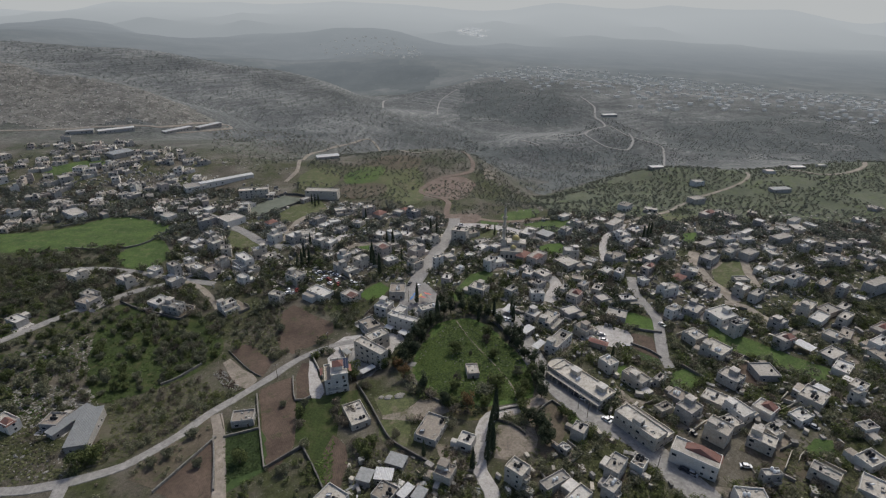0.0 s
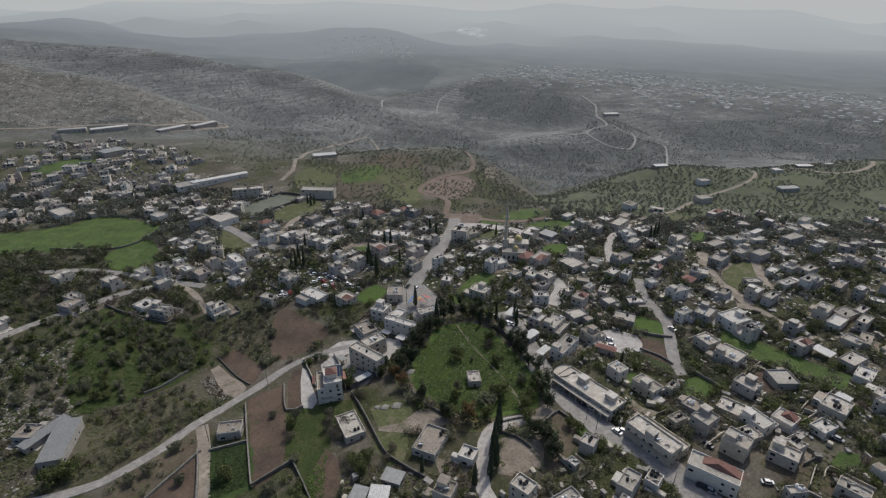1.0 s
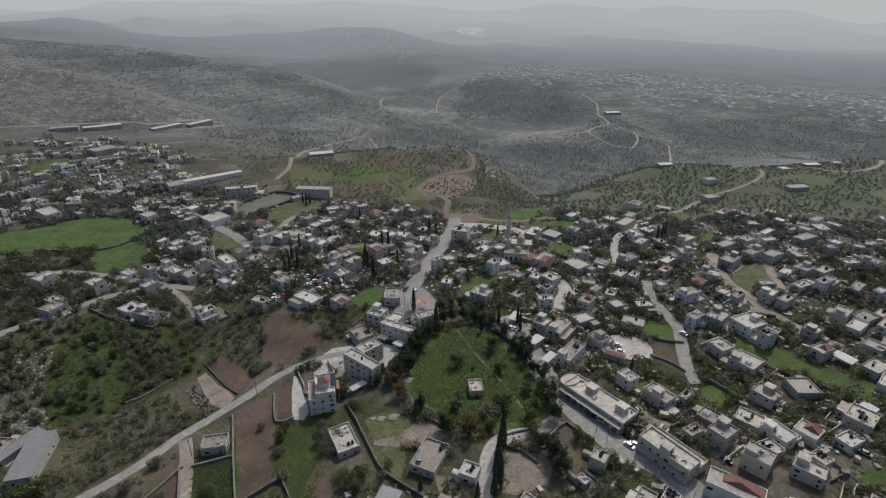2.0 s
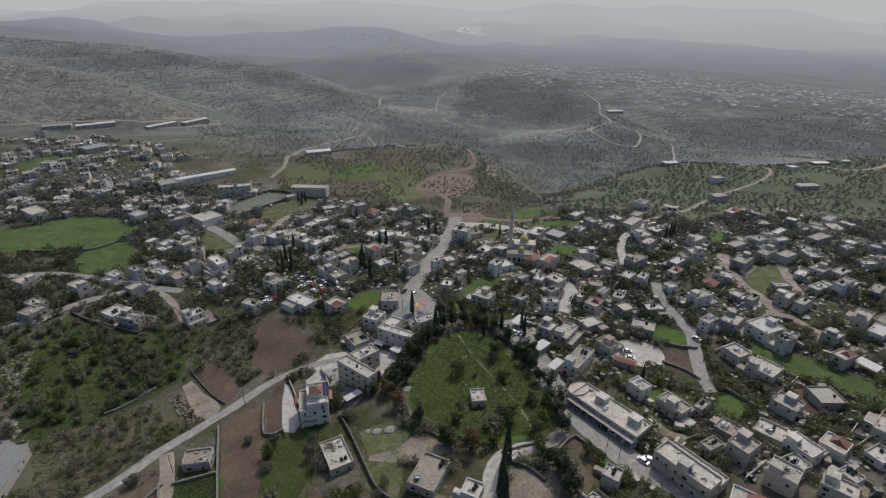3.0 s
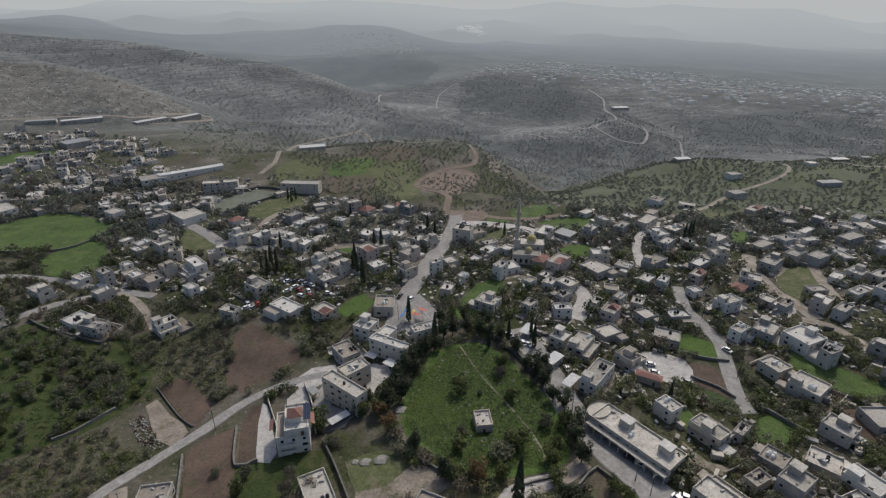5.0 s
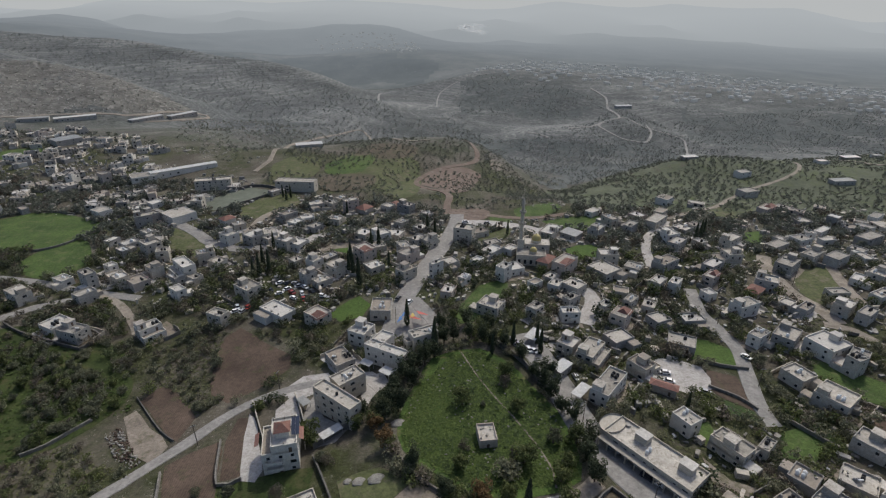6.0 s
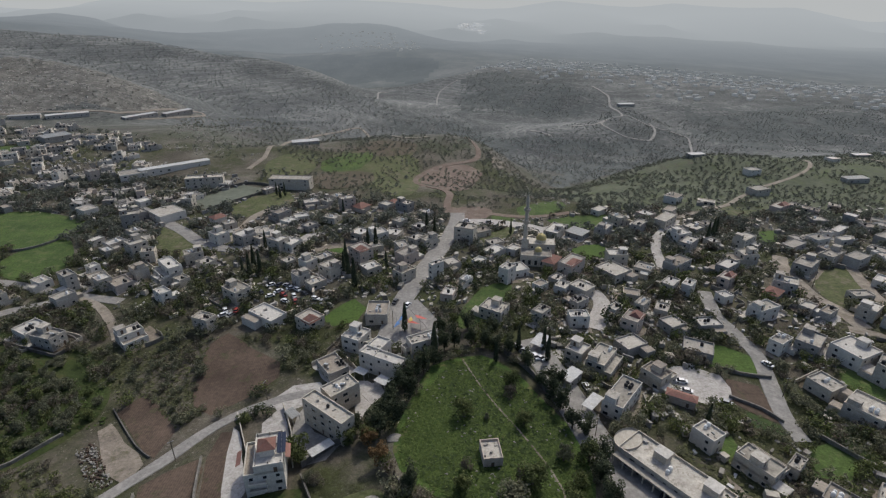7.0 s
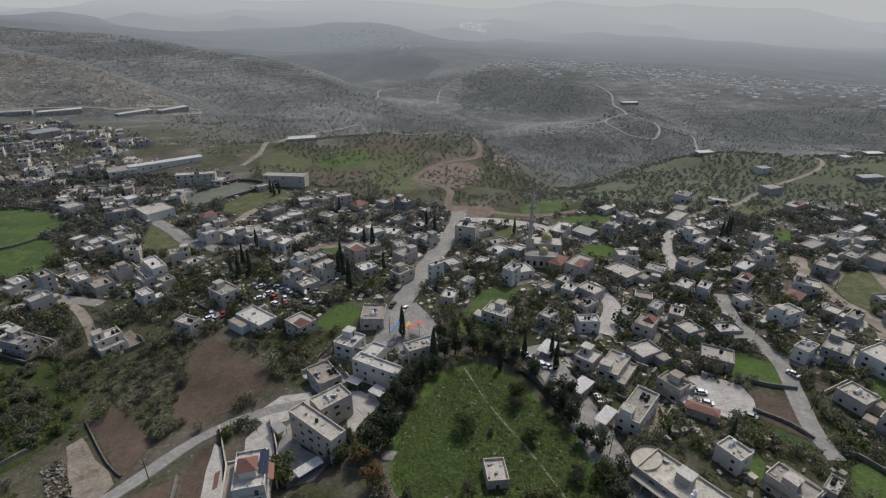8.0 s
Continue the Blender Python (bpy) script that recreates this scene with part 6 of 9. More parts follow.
patch("field", [(-65.2, 179.0), (-54.4, 182.2), (-37.5, 185.0), (-37.3, 174.3), (-42.6, 165.9), (-58.1, 159.9), (-61.6, 160.1)], M_ORCHARD, "green grass plot", 0.08, False, "field")
patch("field", [(21.6, 161.7), (36.2, 160.3), (34.9, 148.3), (24.2, 144.1), (19.0, 144.8)], M_EARTH, "dusty yard with dry grass", 0.12, True, "field")
patch("field", [(37.1, 166.0), (48.8, 177.8), (52.1, 171.0), (50.5, 160.5), (41.8, 148.5), (35.5, 143.1), (36.2, 153.9)], M_FALLOW, "weedy stony garden", 0.1, True, "field")
patch("sports_pitch", [(-165.1, 395.4), (-138.9, 429.1), (-118.1, 423.0), (-142.9, 382.4)], M_PITCH, "artificial turf sports pitch", 0.35, True, "sports pitch", crisp=True)
patch("yard", [(-58.9, 220.5), (-51.9, 229.5), (-43.1, 230.3), (-38.8, 224.3), (-45.1, 219.1), (-51.6, 215.6)], M_CONCRETE, "wide paved junction before white buildings", 0.15, True, "yard")
patch("yard", [(74.5, 233.5), (84.2, 240.5), (98.8, 236.1), (97.1, 222.9), (86.9, 220.6), (79.2, 225.6)], M_CONCRETE, "pale concrete yard with a parked car", 0.15, True, "yard")
patch("field", [(100.5, 234.2), (109.9, 230.5), (109.3, 221.4), (106.7, 212.6), (98.8, 218.7), (95.5, 224.7)], M_PLOUGH, "bare brown garden plot", 0.1, True, "field")
patch("field", [(78.7, 190.8), (82.4, 181.4), (89.0, 179.1), (84.6, 175.9), (77.4, 181.1)], M_EARTH, "dirt yard", 0.14, True, "field")
patch("yard", [(-65.9, 210.4), (-63.1, 208.5), (-52.8, 184.8), (-53.8, 180.4), (-58.3, 181.2)], M_CONCRETE, "pale concrete drive", 0.16, True, "yard")
patch("yard", [(-57.2, 211.3), (-53.4, 218.7), (-48.8, 210.5), (-44.4, 195.6), (-51.8, 194.7)], M_CONCRETE, "pale paved terrace", 0.16, False, "yard")
patch("yard", [(-45.4, 218.9), (-39.6, 206.2), (-30.1, 200.4), (-33.3, 194.6), (-39.1, 193.0), (-46.2, 206.8)], M_ASPHALT, "grey school yard", 0.16, True, "yard")
patch("yard", [(-29.3, 218.9), (-27.2, 226.1), (-22.2, 228.7), (-19.3, 221.7), (-23.4, 216.6), (-26.8, 208.2)], M_CONCRETE, "striped paved school yard", 0.17, True, "yard")
patch("yard", [(-23.2, 268.8), (-12.5, 278.5), (-3.8, 265.4), (-2.3, 253.6), (-11.3, 249.4), (-21.3, 245.7)], M_ASPHALT, "village square", 0.16, True, "yard")
patch("field", [(61.8, 376.3), (84.6, 384.0), (106.3, 384.6), (106.2, 374.2), (81.3, 360.1), (66.1, 367.5)], M_GRASS, "green field behind the mosque", 0.12, True, "field")
patch("field", [(66.3, 334.0), (75.1, 339.9), (87.3, 340.0), (86.3, 326.5), (71.2, 321.7)], M_BRIGHT, "small bright green plot", 0.12, True, "field")
patch("field", [(19.2, 346.4), (35.6, 362.8), (41.5, 365.9), (38.1, 351.8), (27.2, 340.7)], M_OLDGRASS, "grassy lot", 0.12, True, "field")
patch("field", [(30.0, 386.0), (43.4, 383.1), (40.2, 370.8), (29.7, 372.5)], M_GRASS, "grass strip", 0.12, True, "field")
patch("field", [(47.0, 397.4), (74.1, 413.3), (79.4, 401.5), (65.3, 385.7), (47.3, 383.3)], M_GRASS, "green slope", 0.12, True, "field")
patch("field", [(175.9, 399.9), (198.6, 422.2), (214.8, 415.7), (200.9, 392.5), (180.0, 386.5)], M_OLDGRASS, "grassy plot", 0.12, True, "field")
patch("field", [(179.4, 360.8), (192.4, 364.4), (182.6, 345.4), (173.5, 345.0)], M_BRIGHT, "bright green garden", 0.12, True, "field")
patch("field", [(175.9, 308.0), (199.7, 315.6), (192.6, 291.8), (170.4, 277.2), (169.7, 288.7)], M_OLDGRASS, "weedy open plot", 0.12, True, "field")
patch("field", [(-51.0, 269.2), (-38.9, 283.0), (-32.7, 274.6), (-35.3, 266.0), (-44.5, 263.2)], M_BRIGHT, "bright green orchard floor", 0.12, True, "field")
patch("field", [(-70.9, 332.7), (-50.2, 342.1), (-42.4, 335.5), (-48.1, 327.8), (-64.7, 326.7)], M_EARTH, "bare dirt lot", 0.14, True, "field")
patch("field", [(-62.1, 331.1), (-49.0, 334.0), (-41.6, 329.1), (-47.7, 324.8)], M_BRIGHT, "green plot", 0.18, True, "field")
patch("field", [(16.8, 290.6), (29.4, 297.7), (29.7, 285.6), (18.1, 265.9), (7.0, 258.2), (4.4, 265.5)], M_GRASS, "green garden", 0.1, True, "field")
patch("field", [(-17.9, 464.0), (-10.7, 497.6), (8.6, 519.1), (20.3, 524.0), (33.2, 510.0), (26.5, 482.2), (17.0, 441), (2.8, 439), (-6.2, 456)], M_REDDIRT, "bare red earth on a graded hill", 0.25, True, "field")
patch("yard", [(46.1, 566.0), (58.8, 570), (55, 543.4), (44.2, 532)], M_EARTH, "pale graded house plot on a hillside", 0.25, True, "yard")
patch("field", [(4.5, 392.8), (18.8, 400.1), (30.4, 391.4), (25.5, 378.5), (6.2, 375.7)], M_REDDIRT, "bare red earth", 0.2, True, "field")
patch("field", [(-93.5, 505.3), (-68.3, 547.1), (-36.2, 563.0), (-25.5, 514.9), (-39.6, 465.2), (-64.9, 445.6), (-87.3, 469.7)], M_OLDGRASS, "green slope of an olive hill", 0.25, False, "field")
patch("field", [(-57.4, 457.5), (-33.1, 512.1), (-19.7, 502.0), (-19.2, 431.8), (-35.5, 417.9)], M_OLDGRASS, "green hill slope", 0.3, False, "field")
patch("field", [(-161.6, 358.4), (-133.7, 342.2), (-119.2, 330.1), (-127.1, 324.2), (-146.4, 327.1)], M_OLDGRASS, "grassy plot", 0.12, True, "field")
patch("field", [(-131.1, 387.4), (-122.2, 410.7), (-103.3, 418.3), (-96.2, 397.2), (-111.9, 375.1), (-124.3, 372.6)], M_OLDGRASS, "grassy bank", 0.2, True, "field")
patch("field", [(-393.6, 500.2), (-375.8, 517.6), (-353.3, 522.9), (-336.0, 504.6), (-355.6, 489.2), (-376.3, 477.4)], M_GRASS, "green plot", 0.12, True, "field")
patch("field", [(-4.4, 175.4), (11.8, 170.6), (20.9, 171.8), (16.6, 164.1), (2.8, 165.2)], M_STRAW, "dry yellow grass", 0.11, False, "field")
patch("field", [(109.7, 202.1), (117.5, 204.6), (121.9, 197.0), (112.1, 189.4), (103.5, 191.1)], M_GRASS, "green garden plot", 0.1, True, "field")
patch("field", [(124.0, 220.0), (128.3, 211.5), (123.9, 195.7), (119.2, 202.0), (114.5, 209.2)], M_DARKCROP, "dark overgrown garden", 0.1, False, "field")
patch("field", [(98.5, 218.0), (106.4, 211.9), (105.9, 207.2), (97.4, 211.7)], M_DARKCROP, "strip of garden crops", 0.1, True, "field")
patch("field", [(144.0, 210.7), (150.1, 202.6), (148.9, 191.9), (137.7, 190.0), (139.9, 201.2)], M_PLOUGH, "bare reddish building plot", 0.1, True, "field")
patch("field", [(81.7, 204.2), (88.1, 206.6), (88.1, 201.4), (81.4, 195.4)], M_GRASS, "small lawn", 0.12, True, "field")
patch("field", [(147.1, 158.1), (153.8, 156.5), (150.9, 150.7), (140.1, 147.4), (140.0, 152.2)], M_GRASS, "green garden plot", 0.1, True, "field")
patch("field", [(19.3, 165.9), (31.1, 168.3), (34.8, 164.6), (24.3, 157.9), (17.8, 159.1)], M_OLDGRASS, "weedy plot beside the lane", 0.09, False, "field")
patch("field", [(49.7, 171.5), (55.1, 168.2), (56.2, 163.5), (50.5, 159.2), (45.1, 160.9)], M_GRASS, "weedy green bank", 0.09, False, "field")
road("footpath", [(7.0, 239.1), (12.6, 224.4), (17.4, 214.1), (21.7, 206.0), (25.1, 199.0), (29.0, 190.0), (31.3, 182.7), (31.1, 175.9)], 0.6, M_EARTH, "trodden footpath through the meadow", 0.24)
# stone walls
garden_wall([(-128.7, 190.7), (-124.0, 195.4), (-120.6, 201.8), (-117.4, 207.6)], 1.3, 0.5, M_STONEWALL, "low dry stone field wall")
garden_wall([(-70.4, 197.7), (-64.3, 179.7), (-58.1, 181.7)], 1.3, 0.5, M_STONEWALL, "low dry stone field wall")
garden_wall([(-83.0, 184.7), (-74.4, 162.6), (-65.7, 141.3)], 1.3, 0.5, M_STONEWALL, "low dry stone field wall")
garden_wall([(-87.2, 157.8), (-74.4, 162.6)], 1.3, 0.5, M_STONEWALL, "low dry stone field wall")
garden_wall([(-65.7, 141.3), (-54.4, 152.0)], 1.6, 0.5, M_DARKWALL, "dark hedge-topped stone wall")
garden_wall([(-54.4, 152.0), (-47.6, 141.4), (-42.1, 132.0)], 1.4, 0.5, M_DARKWALL, "dark stone wall")
garden_wall([(-38.9, 188.7), (-32.7, 177.4), (-25.7, 163.3), (-20.7, 154.0), (-13.8, 148.2), (-4.0, 141.5)], 1.6, 0.5, M_DARKWALL, "dark stone boundary wall")
garden_wall([(-52.2, 218.5), (-45.9, 205.1), (-42.1, 192.4)], 2.0, 0.3, M_LIME, "white boundary wall")
garden_wall([(-66.3, 215.6), (-58.9, 201.5), (-55.6, 195.1)], 1.8, 0.3, M_LIME, "pale boundary wall")
garden_wall([(-39.6, 192.2), (-32.0, 199.6), (-30.1, 200.4)], 2.4, 0.4, M_DARKWALL, "dark retaining wall")
garden_wall([(14.6, 251.5), (24.1, 241.7), (30.4, 232.1), (33.9, 223.3), (37.2, 215.1)], 2.2, 0.6, M_DARKWALL, "dark stone wall of the meadow")
garden_wall([(19.5, 167.4), (26.1, 170.4), (32.7, 172.2)], 1.2, 0.5, M_STONEWALL, "low dry stone field wall")
garden_wall([(-101.6, 131.1), (-95.8, 144.4), (-90.1, 157.8)], 1.3, 0.5, M_STONEWALL, "low dry stone field wall")
garden_wall([(-91.4, 158.1), (-85.5, 144.9), (-80.6, 132.1)], 1.3, 0.5, M_STONEWALL, "low dry stone field wall")
garden_wall([(39.3, 169.6), (43.1, 173.9), (46.5, 176.5), (50.0, 172.4)], 1.3, 0.5, M_STONEWALL, "low dry stone field wall")
garden_wall([(117.9, 224.9), (122.8, 218.6), (127.2, 212.2)], 1.2, 0.5, M_STONEWALL, "low dry stone field wall")
garden_wall([(114.8, 207.6), (119.2, 200.1), (122.8, 194.0)], 1.5, 0.5, M_STONEWALL, "low dry stone field wall")
garden_wall([(99.3, 240.4), (106.5, 236.6), (116.4, 234.2)], 1.3, 0.5, M_STONEWALL, "low dry stone field wall")
garden_wall([(96.7, 224.8), (104.6, 218.8), (108.1, 212.6)], 1.2, 0.5, M_STONEWALL, "low dry stone field wall")
garden_wall([(140.8, 218.4), (150.8, 209.9), (161.9, 198.9)], 1.2, 0.5, M_STONEWALL, "low dry stone field wall")
garden_wall([(-261.8, 327.4), (-230.5, 325.6), (-211.7, 333.0), (-201.4, 357.7)], 1.3, 0.5, M_STONEWALL, "low dry stone field wall")
garden_wall([(-290.3, 364.2), (-264.9, 387.1), (-233.6, 381.1)], 1.3, 0.5, M_STONEWALL, "low dry stone field wall")
garden_wall([(-185.1, 258.9), (-173.2, 252.7), (-154.4, 246.9), (-144.4, 244.5)], 1.5, 0.5, M_DARKWALL, "dark stone wall round houses")
garden_wall([(-144.4, 244.5), (-141.5, 253.4), (-148.7, 257.2)], 1.5, 0.5, M_DARKWALL, "dark stone wall")
garden_wall([(-13.5, 188.2), (-8.2, 180.5), (-2.5, 175.4), (1.1, 172.5)], 1.2, 0.5, M_DARKWALL, "low dark stone wall")
garden_wall([(19.2, 164.7), (27.3, 161.8), (32.2, 156.6)], 1.2, 0.5, M_DARKWALL, "dark stone wall")
# A thin wall shape stands in for the dark hedge line of the plot.
garden_wall([(-109.0, 219.5), (-104.6, 215.0), (-92.7, 203.3), (-86, 198.5)], 0.8, 0.35, M_DARKWALL, "low dark wall standing in for a hedge line")
# houses
house(79.9, 160.9, 12.7, 19.1, 35, 6.5, "lime", "flat", lod=0)
house(93.0, 144.1, 7.8, 16.3, 54, 6.1, "white", "half", lod=0)
house(108.3, 157.9, 7.9, 8.6, 44, 6.3, "lime", "flat", lod=0)
house(101.6, 169.6, 8.4, 7.1, 34, 6.4, "grey", "flat", lod=0)
house(123.2, 153.4, 6.5, 9.3, 48, 4.5, "lime", "flat", lod=0)
house(159.7, 178.8, 10.7, 9.1, 39, 3.9, "lime", "flat", lod=0)
house(147.8, 168.2, 8.5, 5.8, 25, 2.6, "white", "white", lod=0)
house(117.8, 180.0, 8.5, 9.0, 47, 2.6, "lime", "flat", lod=0)
house(89.0, 192.9, 10.0, 10.7, 33, 4.9, "lime", "flat", lod=0)
house(78.1, 202.4, 5.9, 7.0, 31, 5.2, "white", "flat", lod=0)
house(131.7, 193.3, 7.9, 9.1, 35, 4.3, "grey", "flat", lod=0)
house(134.8, 214.4, 10.6, 10.7, 36, 4.9, "lime", "flat", lod=0)
house(130.0, 227.2, 8.1, 8.6, 25, 4.0, "lime", "flat", lod=0)
house(137.4, 138.1, 8.4, 9.1, 43, 4.9, "lime", "flat", lod=0)
house(186.8, 199.3, 10.6, 6.7, 42, 2.6, "white", "white", lod=0)
house(183.6, 185.0, 7.5, 5.7, 36, 3.8, "lime", "flat", lod=0)
house(135.4, 172.4, 7.9, 7.7, 36, 3.4, "white", "half", lod=0)
house(158.2, 236.0, 7.3, 5.9, 43, 4.3, "block", "flat", lod=0)
house(61.8, 138.6, 9.0, 5.1, 50, 5.8, "grey", "flat", lod=0)
house(71.2, 141.0, 5.6, 4.6, 49, 4.2, "white", "brown", lod=0)
house(26.0, 135.0, 5.9, 7.0, 49, 7.0, "lime", "flat", lod=0)
house(8.8, 150.7, 5.8, 5.8, 66, 3.5, "white", "white", lod=0)
house(-4.5, 157.8, 13.1, 9.1, 66, 2.6, "grey", "brown", lod=0)
house(0.6, 135.4, 6.1, 6.4, 65, 4.7, "lime", "brown", lod=0)
house(-35.7, 167.0, 7.9, 12.9, 28, 2.6, "lime", "flat", lod=0)
house(57.7, 238.2, 12.7, 9.4, 53, 4.5, "lime", "flat", lod=0)
house(57.5, 218.1, 16.1, 6.6, 50, 5.4, "white", "flat", lod=0)
house(20.7, 268.0, 8.4, 9.8, 58, 4.8, "lime", "flat", lod=0)
house(53.1, 156.4, 5.5, 5.2, 54, 4.8, "grey", "flat", lod=0)
house(-32.8, 249.4, 8.4, 7.6, 64, 5.6, "white", "white", lod=0)
house(-122.4, 256.3, 9.0, 9.3, 49, 4.1, "white", "flat", lod=0)
house(-161.4, 257.2, 8.9, 9.5, 63, 3.2, "white", "white", lod=0)
house(-151.0, 251.9, 6.7, 10.4, 73, 4.7, "grey", "flat", lod=0)
house(-151.0, 163.8, 4.5, 17, -24, 3.0, "block", "greysheet", stair=False, tanks=0, annex=False, lod=0, name="farm_shed", note="narrow lean-to shed with a grey sheet roof")
house(-82.3, 167.0, 8.7, 6.3, 10, 3.2, "grey", "brown", stair=False, tanks=0, annex=False, note='low concrete farm building with pale flat roof', lod=0)
villa = house(-48.1, 189.6, 10.1, 11.6, 14, 9.8, "white", "white", note='three-storey white house with a small red hip roof', tanks=1, balcony=True, stair=False, lod=0)
house(-34.6, 206.9, 17.8, 5.0, -38, 8.6, "lime", "flat", note='three-storey limestone school with rows of windows', name='school_building', stair=False, balcony=False, lod=0)
house(-32.9, 217.6, 6.4, 10.4, -48, 7.8, "lime", "flat", note='school wing with open upper gallery', name='school_building', stair=False, balcony=False, lod=0)
house(-39.3, 235.5, 10.4, 7.6, -53, 3.1, "grey", "brown", lod=0)
house(13.2, 193.7, 5.4, 7.0, 6, 2.7, "pink", "flat", stair=False, tanks=0, note='small stone hut with a pale flat roof in the meadow', name='hut', lod=0)
house(43.5, 228.7, 7.7, 4.0, 45, 3.2, "grey", "whitesheet", lod=0)
house(48.7, 241.8, 6.6, 7.5, -40, 5.0, "lime", "white", lod=0)
house(75.0, 232.0, 10.2, 8.1, 36, 5.0, "lime", "brown", lod=0)
house(78.5, 221.0, 8.8, 3.0, -29, 3.3, "pink", "hip", lod=0)
shop_row = house(61.3, 186.5, 9.9, 28.3, 38, 4.8, "lime", "flat", shops=True, stair=False, tanks=2, note='long row of shops with pale flat roof', name='shop_row', lod=0)
house(98.9, 192.9, 6.6, 3.2, 40, 3.4, "lime", "flat", lod=0)
house(152.6, 230.6, 6.1, 4.7, 24, 7.2, "grey", "flat", lod=0)
house(180.1, 239.5, 5.0, 4.9, 20, 3.4, "grey", "flat", lod=1)
house(171.6, 220.3, 8.8, 6.0, 25, 5.0, "pink", "half", lod=0)
house(102.8, 181.0, 7.3, 7.1, 40, 3.0, "block", "brown", lod=0)
house(92.7, 172.5, 7.1, 4.3, 27, 3.1, "lime", "brown", lod=0)
house(115.0, 163.2, 9.4, 6.4, 21, 3.6, "lime", "flat", lod=0)
house(127.9, 250.2, 8.3, 4.9, 34, 4.8, "white", "flat", lod=0)
house(139.1, 250.1, 11.3, 8.0, 44, 4.8, "block", "flat", lod=1)
house(-155.0, 323.8, 8.9, 8.0, -37, 7.4, "lime", "flat", lod=1)
house(-182.9, 335.5, 4.2, 7.1, -22, 3.1, "grey", "white", lod=2)
house(-170.1, 323.5, 7.7, 4.5, -36, 3.0, "grey", "white", lod=1)
house(-168.6, 291.6, 8.0, 4.8, -34, 7.2, "grey", "flat", lod=1)
house(-164.7, 303.4, 5.2, 4.5, -31, 4.8, "white", "white", lod=1)
house(-154.6, 293.2, 7.2, 5.8, -37, 4.8, "lime", "white", lod=1)
house(-181.6, 292.6, 7.9, 5.5, -28, 3.1, "white", "flat", lod=1)
house(-162.2, 278.1, 5.7, 8.1, -29, 4.8, "grey", "flat", lod=1)
house(-143.2, 303.2, 7.5, 6.1, -39, 4.8, "lime", "brown", lod=1)
house(-130.0, 303.3, 13.6, 9.2, -44, 6.6, "white", "white", lod=1)
house(-146.6, 293.2, 9.7, 7.7, -39, 3.1, "pink", "brown", lod=1)
house(-130.1, 298.4, 8.4, 6.6, -37, 3.0, "grey", "white", lod=1)
house(-121.1, 297.7, 5.8, 5.2, -33, 3.0, "lime", "flat", lod=1)
house(-123.3, 284.5, 6.9, 4.7, -37, 4.6, "white", "white", lod=1)
house(-191.4, 277.5, 10.9, 6.6, -31, 5.0, "lime", "flat", lod=1)
house(-225.6, 288.4, 9.3, 6.0, -31, 3.1, "white", "flat", lod=1)
house(-291.8, 385.4, 18.9, 10.3, -34, 4.8, "white", "flat", lod=2)
house(-269.1, 385.4, 7.7, 4.3, -34, 3.3, "block", "brown", lod=2)
house(-212.8, 376.5, 9.9, 8.1, -31, 4.8, "white", "flat", lod=2)
house(-188.3, 393.4, 7.5, 7.6, -36, 3.1, "white", "white", lod=2)
house(-162.1, 370.7, 15.5, 14.8, -39, 4.4, "white", "flat", lod=2)
house(-203.9, 262.6, 9.9, 6.2, -23, 3.0, "grey", "flat", lod=1)
house(-91.8, 287.3, 10.2, 8.0, -36, 5.2, "lime", "flat", lod=1)
house(-97.4, 265.5, 7.9, 5.3, -23, 5.6, "lime", "flat", lod=0)
house(-73.1, 270.6, 14.5, 8.1, -35, 3.4, "white", "white", stair=False, tanks=0, note='low hall with a bright white flat roof', lod=0)
house(-53.9, 264.2, 9.0, 7.8, -38, 4.8, "lime", "half", lod=0)
house(-26.8, 267.8, 8.8, 10.7, 0, 4.0, "grey", "brown", stair=False, lod=0)
house(-3.4, 299.8, 6.6, 3.0, 39, 7.4, "white", "white", lod=1)
house(-40.8, 318.1, 9.5, 8.1, -46, 7.4, "pink", "half", lod=1)
house(-53.1, 305.6, 8.7, 8.9, -39, 5.0, "lime", "flat", lod=1)
house(-66.0, 298.6, 6.5, 6.2, -44, 4.6, "grey", "flat", lod=1)
house(-65.7, 311.7, 6.5, 6.7, -40, 4.8, "white", "flat", lod=1)
house(-76.1, 314.7, 5.4, 5.6, -41, 3.0, "lime", "flat", lod=1)
house(-86.0, 332.3, 8.4, 7.3, -29, 6.0, "lime", "white", lod=1)
house(-80.0, 333.9, 8.6, 8.5, -27, 3.6, "white", "white", lod=1)
house(-106.3, 339.8, 8.9, 8.0, -34, 4.8, "grey", "white", lod=1)
house(-119.7, 340.0, 8.5, 7.2, -36, 5.0, "white", "flat", lod=1)
house(-128.6, 361.6, 6.0, 7.2, -40, 4.8, "white", "hip", lod=1)
house(-88.2, 362.3, 6.4, 7.6, -35, 3.0, "white", "white", lod=1)
house(-96.4, 371.9, 9.1, 9.9, -33, 4.8, "block", "brown", lod=1)
house(-18.1, 317.1, 7.2, 9.6, -45, 5.0, "pink", "flat", lod=1)
house(-18.1, 298.7, 6.4, 8.7, -45, 4.8, "lime", "brown", lod=1)
house(-13.7, 336.2, 8.7, 5.9, 51, 4.8, "grey", "flat", lod=1)
house(-8.1, 335.5, 6.4, 8.4, -50, 4.8, "lime", "flat", lod=1)
house(-25.3, 365.7, 6.0, 7.4, -39, 3.0, "lime", "flat", lod=1)
house(-13.1, 357.2, 6.7, 7.6, -43, 3.0, "grey", "white", lod=1)
